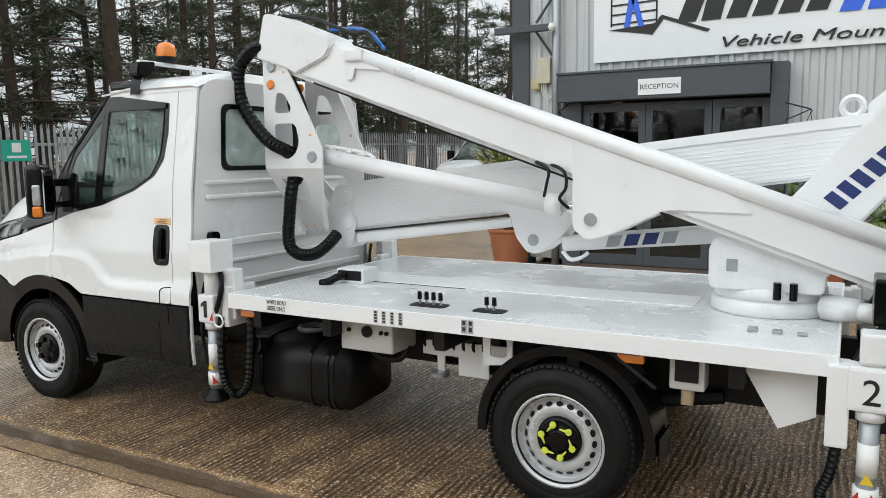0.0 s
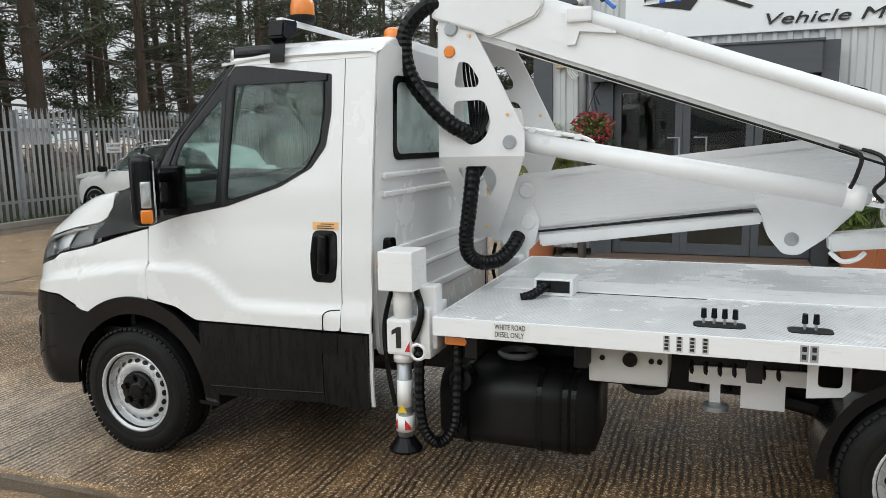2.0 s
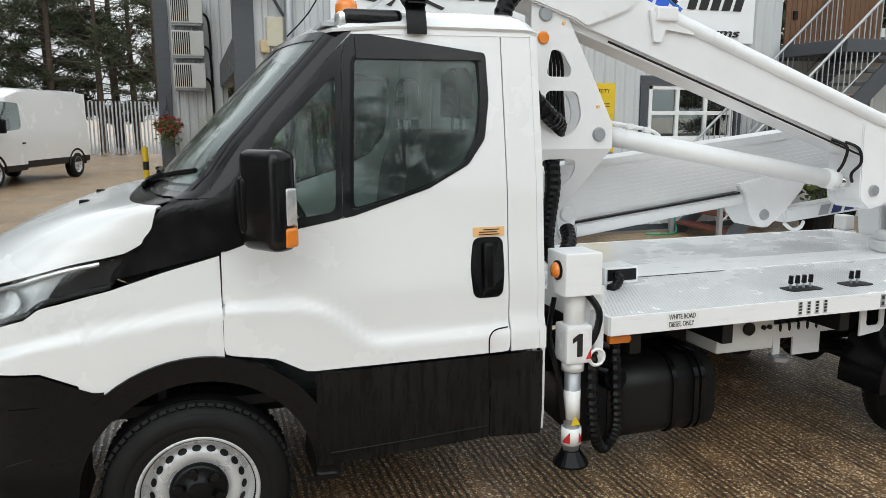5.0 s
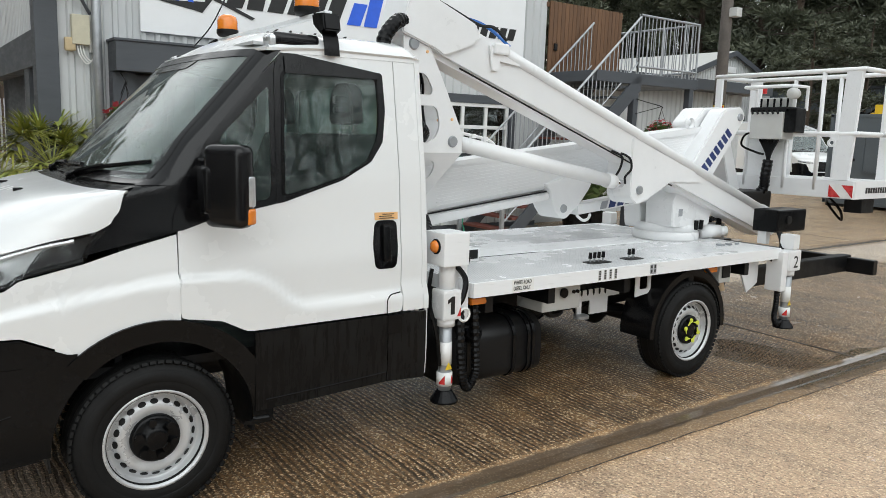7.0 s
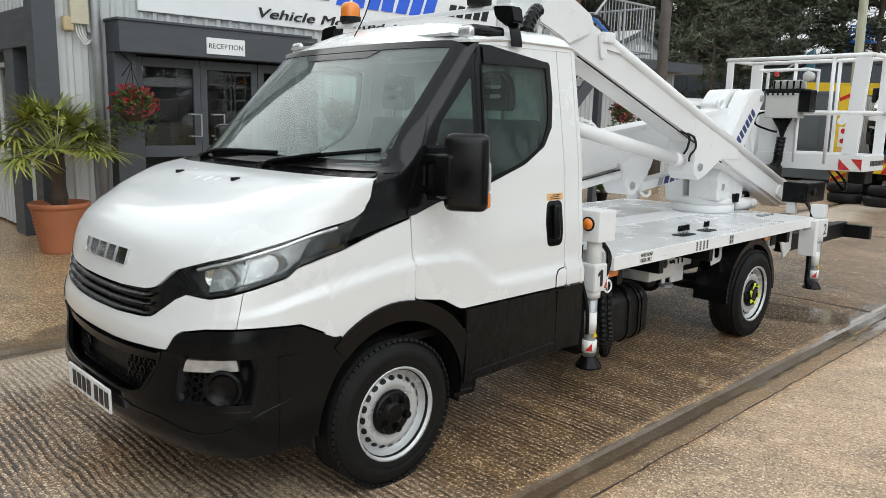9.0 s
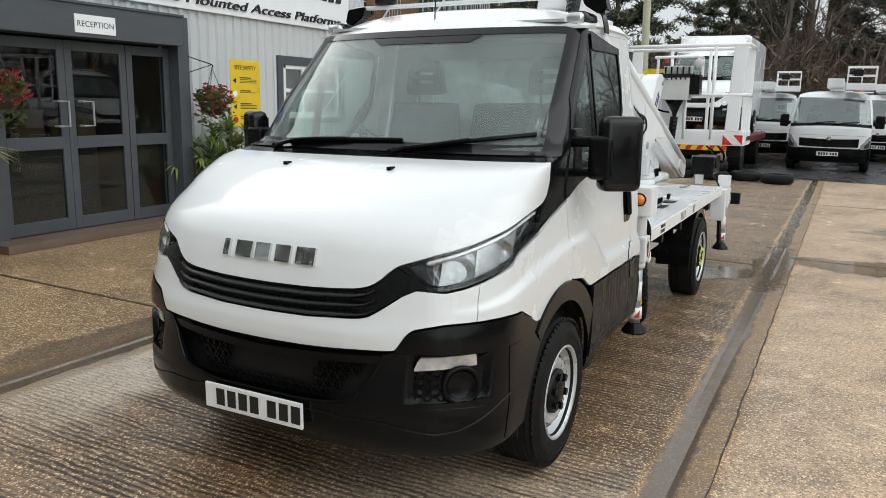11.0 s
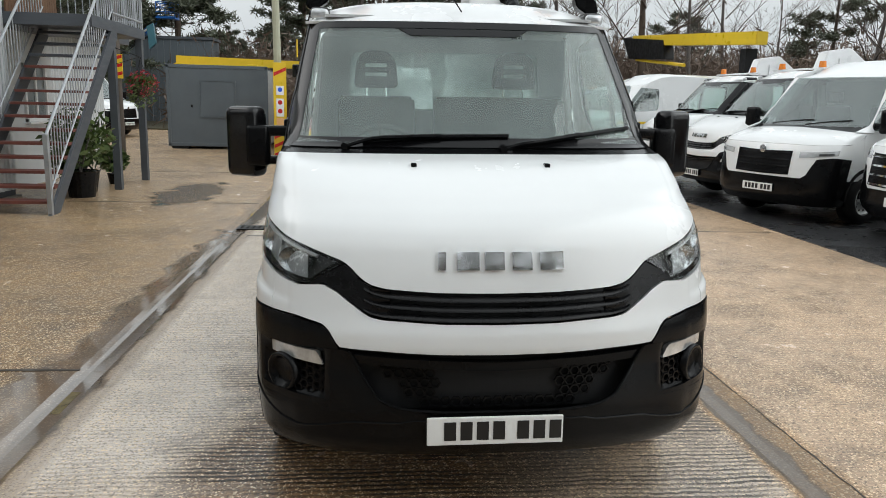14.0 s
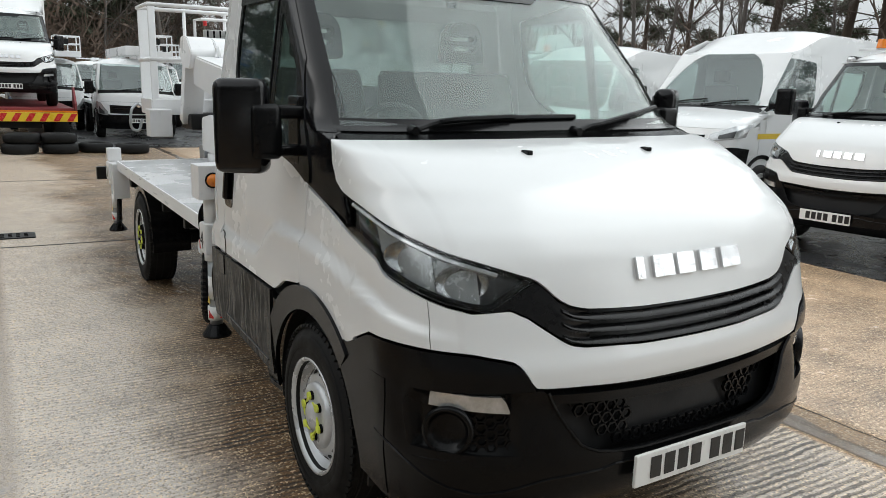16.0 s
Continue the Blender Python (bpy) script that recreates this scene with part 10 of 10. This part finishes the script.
# ---- palisade fence ----
fence = thing("palisade_fence", "galvanised steel palisade fence along the woods", "fence", kind="structure")
pale_bm = prism([(-0.035, 0.05), (0.035, 0.05), (0.035, 2.25), (0.02, 2.40), (0.008, 2.30), (-0.008, 2.30), (-0.02, 2.40), (-0.035, 2.25)], -0.012, 0.0, plane="yz")
first = part("pale", pale_bm, STEEL, fence)
first.location = (10.85, 6.0, 0)
for i in range(1, 250):
    o = first.copy()
    scene.collection.objects.link(o)
    o.location = (10.85, 6.0 - 0.155 * i, 0)
for z in (0.45, 1.95):
    part("rail", box(10.86, 10.90, -33, 6.2, z - 0.03, z + 0.03), STEEL, fence)
for i in range(15):
    part("fence_post", box(10.87, 10.97, 5.9 - 2.75 * i, 5.98 - 2.75 * i, 0, 2.35), STEEL, fence)
bm = bmesh.new()
for i in range(200):
    x = 10.8 - 0.16 * i
    prism_pts = box(x - 0.035, x + 0.035, -33.0, -32.985, 0.05, 2.38)
    join(bm, prism_pts)
far_f = mesh_ob("far_fence", bm, STEEL)
tagged(far_f, "far run of grey palisade fence", "fence", kind="stuff")
for y0, y1, z0, z1 in ((-7.28, -6.82, 1.60, 2.12), (-8.65, -7.89, 1.63, 2.17)):
    s_ = thing("fence_sign", "white board fixed behind the fence pales", "sign", group="fence signs")
    part("board", box(10.905, 10.92, y0, y1, z0, z1, 0.003), SIGNWHITE, s_)
s_ = thing("fence_sign", "green assembly point notice fixed to the fence", "sign", group="fence signs")
part("board", box(10.815, 10.83, -6.1, -5.46, 1.59, 2.04, 0.003), GREENSIGN, s_)
part("pictogram", box(10.811, 10.815, -5.88, -5.68, 1.78, 1.98), SIGNWHITE, s_)
part("text_bar", box(10.811, 10.815, -6.0, -5.56, 1.66, 1.71), SIGNWHITE, s_)
s_ = thing("parking_sign", "small white customer parking sign on the fence", "sign", group="fence signs")
part("board", box(10.815, 10.83, -10.6, -10.12, 1.39, 1.63, 0.003), SIGNWHITE, s_)
for k, words in enumerate(("CUSTOMER", "PARKING")):
    bm = text_mesh(words, 0.085, 0.001, "CENTER")
    bm.transform(Matrix.Translation((10.812, -10.36, 1.53 - 0.105 * k)) @ Matrix.Rotation(radians(-90), 4, "Z") @ Matrix.Rotation(radians(90), 4, "X"))
    part("lettering", bm, INK, s_)
bol = thing("bollard", "yellow and black bollard", "bollard", (1.15, -16.0, 0))
part("shaft", cyl((0, 0, 0), (0, 0, 1.0), 0.07, None, 14), YELLOW, bol)
part("band", cyl((0, 0, 0.45), (0, 0, 0.65), 0.072, None, 14), INK, bol)
kerb = mesh_ob("kerb", box(10.2, 10.35, -33, 6.2, 0.0, 0.12, 0.015), mat("kerb_concrete", (0.3, 0.28, 0.25), 0.7))
tagged(kerb, "concrete kerb below the fence", "kerb", kind="structure")


# ---- woods and verge ----
class Strands:
    """Collects many small triangles and thin limbs, then makes one mesh of them."""

    def __init__(self):
        self.v, self.f = [], []

    def tri(self, a, b, c):
        n = len(self.v)
        self.v += [tuple(a), tuple(b), tuple(c)]
        self.f.append((n, n + 1, n + 2))

    def tuft(self, c, r, n, width, rng, lift=0.25):
        """A spray of narrow needles bursting from one twig end."""
        for _ in range(n):
            d = Vector((rng.gauss(0, 1), rng.gauss(0, 1), rng.gauss(lift, 0.6)))
            d.normalize()
            s = d.orthogonal().normalized()
            s.rotate(Matrix.Rotation(rng.uniform(0, 6.28), 3, d))
            o = c + d * r * rng.uniform(0.05, 0.5)
            self.tri(o - s * width, o + s * width, o + d * r * rng.uniform(0.5, 1.0))

    def limb(self, pts, r0, r1, seg=4):
        base = len(self.v)
        k = len(pts)
        for i, p in enumerate(pts):
            d = (pts[min(i + 1, k - 1)] - pts[max(i - 1, 0)]).normalized()
            u = d.orthogonal().normalized()
            w = d.cross(u)
            r = r0 + (r1 - r0) * i / (k - 1)
            for j in range(seg):
                a = 2 * math.pi * j / seg
                self.v.append(tuple(p + (u * math.cos(a) + w * math.sin(a)) * r))
        for i in range(k - 1):
            for j in range(seg):
                a, b = base + i * seg + j, base + i * seg + (j + 1) % seg
                self.f.append((a, b, b + seg, a + seg))

    def make(self, name, material, parent, label="", smooth=False):
        me = bpy.data.meshes.new(name)
        me.from_pydata(self.v, [], self.f)
        me.materials.append(material)
        if smooth:
            me.polygons.foreach_set("use_smooth", [True] * len(me.polygons))
        ob = new(name, me)
        ob.parent = parent
        return tagged(ob, label, kind="part") if label else ob


def bent(a, d, length, sag, rng, k=5, wobble=0.08):
    pts = []
    side = Vector((rng.uniform(-1, 1), rng.uniform(-1, 1), rng.uniform(-0.4, 0.4))) * wobble * length
    for i in range(k):
        w = i / (k - 1)
        pts.append(a + d * length * w + Vector((0, 0, sag * length * w * w)) + side * math.sin(w * 2.6))
    return pts


def pine(label, seed, height, low, radius, clumps, needle, width, category="tree", reach=3.0, lean=0.25, needles=None):
    """Tall pine: bare stubs low on the trunk, whorls of limbs that end in needle sprays."""
    rng = random.Random(seed)
    th = thing("pine_tree", label, category, group="pines beyond the yard")
    trunk, limbs, crown = Strands(), Strands(), Strands()
    lx, ly = rng.uniform(-lean, lean), rng.uniform(-lean, lean)
    spine = [Vector((lx * math.sin(w * 2.2), ly * math.sin(w * 2.9), height * w - (0.2 if w == 0 else 0))) for w in [i / 9 for i in range(10)]]
    trunk.limb(spine, radius * 1.1, radius * 0.18, 9)

    def on(z):
        w = max(0.0, min(0.999, z / height)) * 9
        i = int(w)
        return spine[i].lerp(spine[i + 1], w - i)
    for _ in range(9):
        z = rng.uniform(1.6, max(low + 1.0, 3.0))
        a = rng.uniform(0, 6.28)
        limbs.limb(bent(on(z), Vector((math.cos(a), math.sin(a), rng.uniform(-0.2, 0.2))), rng.uniform(0.5, 1.8), rng.uniform(-0.2, 0.1), rng, 4), 0.022, 0.005, 3)
    n = int((height - low) * 3.4)
    ends = []
    for i in range(n):
        w = (i + rng.random()) / n
        z = low + (height * 0.97 - low) * w
        a = rng.uniform(0, 6.28)
        L = reach * (0.55 + 0.6 * min(1, w * 4)) * (1 - 0.72 * w * w) * rng.uniform(0.65, 1.15)
        d = Vector((math.cos(a), math.sin(a), rng.uniform(-0.12, 0.35)))
        pts = bent(on(z), d, L, rng.uniform(-0.12, 0.12), rng)
        limbs.limb(pts, 0.045 * (1 - 0.6 * w), 0.008, 4)
        for _ in range(5):
            q = pts[2].lerp(pts[4], rng.random())
            b = a + rng.uniform(-1.3, 1.3)
            e = q + Vector((math.cos(b), math.sin(b), rng.uniform(-0.1, 0.4))) * L * rng.uniform(0.15, 0.4)
            limbs.limb([q, e], 0.012, 0.004, 3)
            ends.append((q, e))
        ends.append((pts[3], pts[4]))
    for _ in range(clumps):
        q, e = rng.choice(ends)
        c = q.lerp(e, rng.uniform(0.2, 1.05)) + Vector((rng.gauss(0, 0.12), rng.gauss(0, 0.12), rng.gauss(0.03, 0.08)))
        crown.tuft(c, needle * rng.uniform(0.7, 1.25), 8, width * 1.35 * rng.uniform(0.7, 1.3), rng)
    trunk.make("trunk", BARK, th, smooth=True)
    tagged(limbs.make("limb_growth", TWIG, th), kind="stuff")
    crown.make("crown", needles or PINE, th)
    return th


def bare_tree(label, seed, height, radius, material, twigs=True):
    """Leafless broadleaf tree: forked limbs down to fine twigs."""
    rng = random.Random(seed)
    th = thing("bare_tree", label, "tree", group="bare trees round the yard")
    trunk, limbs, fine = Strands(), Strands(), Strands()
    spine = bent(Vector((0, 0, -0.2)), Vector((rng.uniform(-0.12, 0.12), rng.uniform(-0.12, 0.12), 1)), height * 0.8, 0.0, rng, 8, 0.05)
    trunk.limb(spine, radius, radius * 0.25, 8)

    def grow(p, d, L, r, level):
        if level >= 4:
            e, u = p + d * L, d.orthogonal().normalized() * 0.006
            fine.tri(p - u, p + u, e)
            return
        pts = bent(p, d, L, rng.uniform(-0.02, 0.12), rng, 5 if level < 2 else 3, 0.09)
        (limbs if level < 2 else fine).limb(pts, r, r * 0.35, 4 if level < 2 else 3)
        if level >= (4 if twigs else 3):
            return
        for _ in range((5, 3, 3, 3)[level]):
            q = pts[rng.randint(1, len(pts) - 1)]
            nd = (d + Vector((rng.gauss(0, 0.55), rng.gauss(0, 0.55), rng.uniform(-0.1, 0.5)))).normalized()
            grow(q, nd, L * rng.uniform(0.4, 0.65), max(0.005, r * 0.5), level + 1)
    for i in range(9):
        a = rng.uniform(0, 6.28)
        q = spine[2].lerp(spine[7], (i + 0.5) / 9)
        d = Vector((math.cos(a), math.sin(a), rng.uniform(0.5, 1.4))).normalized()
        grow(q, d, height * rng.uniform(0.2, 0.34) * (1.1 - 0.05 * i), radius * 0.3, 0)
    grow(spine[7], Vector((0, 0, 1)), height * 0.25, radius * 0.25, 0)
    trunk.make("trunk", material, th, smooth=True)
    tagged(limbs.make("limb_growth", material, th), kind="stuff")
    tagged(fine.make("twig_growth", TWIG, th), kind="stuff")
    return th


def plant_at(ob, x, y, rz, s, sz=1.0):
    return copy_thing(ob, Matrix.Translation((x, y, 0)) @ Matrix.Rotation(rz, 4, "Z") @ Matrix.Diagonal((s, s, s * sz, 1)))


rng = random.Random(41)
# tall pines behind the fence
PINES = [pine("tall dark pine with a bare reddish trunk behind the fence", 3, 15, 2.0, 0.22, 850, 0.34, 0.016),
         pine("tall dark pine with low hanging branches behind the fence", 8, 13, 1.8, 0.18, 900, 0.34, 0.016, reach=3.6),
         pine("leaning pine with sparse low branches behind the fence", 15, 16, 2.8, 0.24, 750, 0.34, 0.017, lean=0.7),
         pine("slim pine with a thin crown behind the fence", 22, 12, 2.2, 0.12, 520, 0.32, 0.016, reach=2.2)]
spots = []
for i in range(4):
    for j in range(17):
        x = 12.6 + 3.7 * i + rng.uniform(-1.1, 1.1)
        y = -44 + 3.1 * j + rng.uniform(-1.2, 1.2)
        spots.append((x, y))
spots += [(-9 + 3.2 * i + rng.uniform(-1, 1), -37 - 3.0 * j + rng.uniform(-1, 1)) for i in range(7) for j in range(2)]
used = set()
for x, y in spots:
    k = rng.choice((0, 0, 1, 1, 2, 3, 3))
    rz, s = rng.uniform(0, 6.28), rng.uniform(0.85, 1.15)
    m = Matrix.Translation((x, y, 0)) @ Matrix.Rotation(rz, 4, "Z") @ Matrix.Diagonal((s, s, s, 1))
    if k not in used:
        used.add(k)
        PINES[k].matrix_world = m
    else:
        copy_thing(PINES[k], m)

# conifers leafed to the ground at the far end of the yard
THICK = [pine("dense dark conifer clothed to the ground", 31, 14, 0.6, 0.22, 2400, 0.46, 0.036, reach=3.6, needles=HAZEDPINE),
         pine("dense broad pine with dull green clumps", 37, 12, 1.0, 0.24, 2200, 0.48, 0.038, reach=4.2, needles=HAZEDPINE)]
far_spots = []
for i in range(3):
    for j in range(9):
        yy = -42 + 3.3 * j + rng.uniform(-1.2, 1.2)
        far_spots.append((-36 - 4.5 * i + rng.uniform(-1.2, 1.2), yy, rng.uniform(0.95, 1.3) if yy < -17.5 else rng.uniform(0.5, 0.62)))
for j in range(5):
    far_spots.append((-78 + rng.uniform(-5, 5), -18 + 3.0 * j, rng.uniform(0.48, 0.58)))
for j in range(7):
    far_spots.append((-43 + rng.uniform(-2, 2), -5.5 + 2.1 * j + rng.uniform(-0.7, 0.7), rng.uniform(0.68, 0.9)))
for x, y, s in ((-56, -12.0, 0.45), (-60, -22, 1.0), (-52, -6.0, 0.42), (-45, 6.6, 0.62), (-12, -43, 1.0), (-8, -45, 0.9), (-4, -42, 1.0), (0, -45, 0.95), (4, -42.5, 0.9), (8, -45, 1.0), (-16, -44, 0.95), (-52, 10, 0.62), (-50, 21, 0.6), (-44, 29, 0.7), (-33, 34, 0.75), (-24, 37, 0.8), (-12, 36, 0.9)):
    far_spots.append((x, y, s))
far_spots += [(-64 + rng.uniform(-2, 2), -59 + 2.6 * j + rng.uniform(-0.6, 0.6), rng.uniform(1.0, 1.25)) for j in range(17)]
far_spots = [f for f in far_spots if not (-42 < f[0] < -29 and -34 < f[1] < -17.5)]
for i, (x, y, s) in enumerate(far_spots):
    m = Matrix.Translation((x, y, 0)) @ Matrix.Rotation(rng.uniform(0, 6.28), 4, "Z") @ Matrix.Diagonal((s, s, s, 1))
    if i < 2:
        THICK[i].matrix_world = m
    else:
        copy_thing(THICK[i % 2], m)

# leafless trees behind the parked vans
BARE = [bare_tree("leafless grey birch behind the parked vans", 5, 11, 0.13, BARKGREY),
        bare_tree("leafless brown tree with spreading limbs", 9, 12, 0.19, BARK),
        bare_tree("young leafless tree with many fine twigs", 13, 8, 0.08, BARKGREY)]
bare_spots = [(-36 + rng.uniform(-1.5, 1.5), -2 + 2.6 * j + rng.uniform(-1, 1)) for j in range(8)]
bare_spots += [(-41 + rng.uniform(-1.5, 1.5), 0 + 3.0 * j + rng.uniform(-1, 1)) for j in range(9)]
bare_spots += [(-33 + 2.7 * i + rng.uniform(-1, 1), 24.5 + rng.uniform(-2, 2)) for i in range(19)]
bare_spots += [(-30 + 3.6 * i + rng.uniform(-1, 1), 31 + rng.uniform(-2, 2)) for i in range(13)]
for i, (x, y) in enumerate(bare_spots):
    k = i if i < 3 else rng.choice((0, 0, 1, 2))
    s = rng.uniform(0.8, 1.2)
    m = Matrix.Translation((x, y, 0)) @ Matrix.Rotation(rng.uniform(0, 6.28), 4, "Z") @ Matrix.Diagonal((s, s, s, 1))
    if i < 3:
        BARE[k].matrix_world = m
    else:
        copy_thing(BARE[k], m)
# pines among them, and across the road behind the walk
for x, y in ((-21, 29), (-16.5, 27.5), (-15.2, 29), (-9, 28), (-5, 30), (0, 27), (4, 29), (8, 26), (12, 28), (16, 24), (20, 19), (22, 27), (24, 9)):
    plant_at(PINES[rng.choice((0, 1, 2))], x, y, rng.uniform(0, 6.28), rng.uniform(0.9, 1.15))


def scrub(label, seed, line, n, h, depth, material, leafy=0.35):
    """A brown tangle of arching stems along a line."""
    rg = random.Random(seed)
    s = Strands()
    (x0, y0), (x1, y1) = line
    for _ in range(n):
        w = rg.random()
        o = Vector((x0 + (x1 - x0) * w + rg.gauss(0, depth), y0 + (y1 - y0) * w + rg.gauss(0, depth), 0))
        wide = 1.0 + h * 0.06
        hh = h * (0.65 + 0.35 * math.sin(w * 23 + seed) * math.sin(w * 9)) * rg.uniform(0.25, 1.1)
        d = Vector((rg.gauss(0, 0.35), rg.gauss(0, 0.35), 1)).normalized()
        pts = bent(o, d, hh, rg.uniform(-0.25, 0.05), rg, 4, 0.15)
        side = d.orthogonal().normalized() * rg.uniform(0.008, 0.02) * wide
        for p, q in zip(pts, pts[1:]):
            s.tri(p - side, p + side, q)
        for _ in range(5):
            q = pts[1].lerp(pts[3], rg.random())
            e = q + Vector((rg.gauss(0, 0.3), rg.gauss(0, 0.3), rg.gauss(0.1, 0.25))) * wide
            u = (e - q).orthogonal().normalized() * rg.uniform(0.012, 0.05) * wide
            s.tri(q - u, q + u, e)
    ob = s.make("scrub", material, None)
    return tagged(ob, label, "scrub", kind="stuff")


DEADLEAF = leaf_mat("dead_bracken", (0.10, 0.055, 0.03), (0.2, 0.12, 0.06), 0.9)
DULLTWIG = leaf_mat("brown_twig_haze", (0.16, 0.115, 0.09), (0.28, 0.21, 0.165), 0.9)
scrub("brown tangled scrub along the far edge of the yard", 2, ((-33.5, -8), (-34.5, 26)), 4200, 3.4, 1.0, DEADLEAF)
scrub("grey-brown twiggy thicket among the trees", 4, ((-39, -8), (-40, 34)), 11000, 6.6, 2.2, DULLTWIG)
scrub("dense brown winter thicket at the back", 14, ((-46, -8), (-46, 40)), 12000, 8.0, 2.5, DULLTWIG)
scrub("dense grey-brown winter wood far behind", 21, ((-58, -14), (-58, 60)), 14000, 10.0, 3.5, DULLTWIG)
scrub("brown undergrowth behind the parked vans", 6, ((-34, 24.5), (18, 24.5)), 6500, 3.4, 1.6, DEADLEAF)
scrub("grey-brown twiggy thicket behind the parked vans", 9, ((-38, 30), (18, 31)), 9000, 6.0, 2.2, DULLTWIG)
scrub("dark undergrowth under the pines", 12, ((33, -48), (35, 10)), 3500, 2.4, 1.5, DULLTWIG)

# verge behind the kerb
tagged(mesh_ob("verge", box(10.42, 60, -70, 16, 0.001, 0.05), VERGE), "leaf litter and rough grass under the pines", "ground", kind="structure")
tagged(mesh_ob("woodland_floor", box(-60, 60, 20.5, 60, 0.007, 0.05), VERGE), "brown leaf litter behind the parking strip", "ground", kind="structure")
tagged(mesh_ob("woodland_floor", box(-110, -32.3, -60, 60, 0.008, 0.052), VERGE), "brown leaf litter under the trees", "ground", kind="structure")
tufts = Strands()
for _ in range(5200):
    o = Vector((10.85 + rng.gauss(0.05, 0.22), rng.uniform(-16, 4), 0.04))
    if not 10.45 < o.x < 11.8:
        continue
    d = Vector((rng.gauss(0, 0.4), rng.gauss(0, 0.4), 1)).normalized()
    s = d.orthogonal().normalized() * 0.006
    tufts.tri(o - s, o + s, o + d * rng.uniform(0.06, 0.22))
tagged(tufts.make("grass", GRASS, None), "rough green grass at the foot of the fence", "grass", kind="stuff")
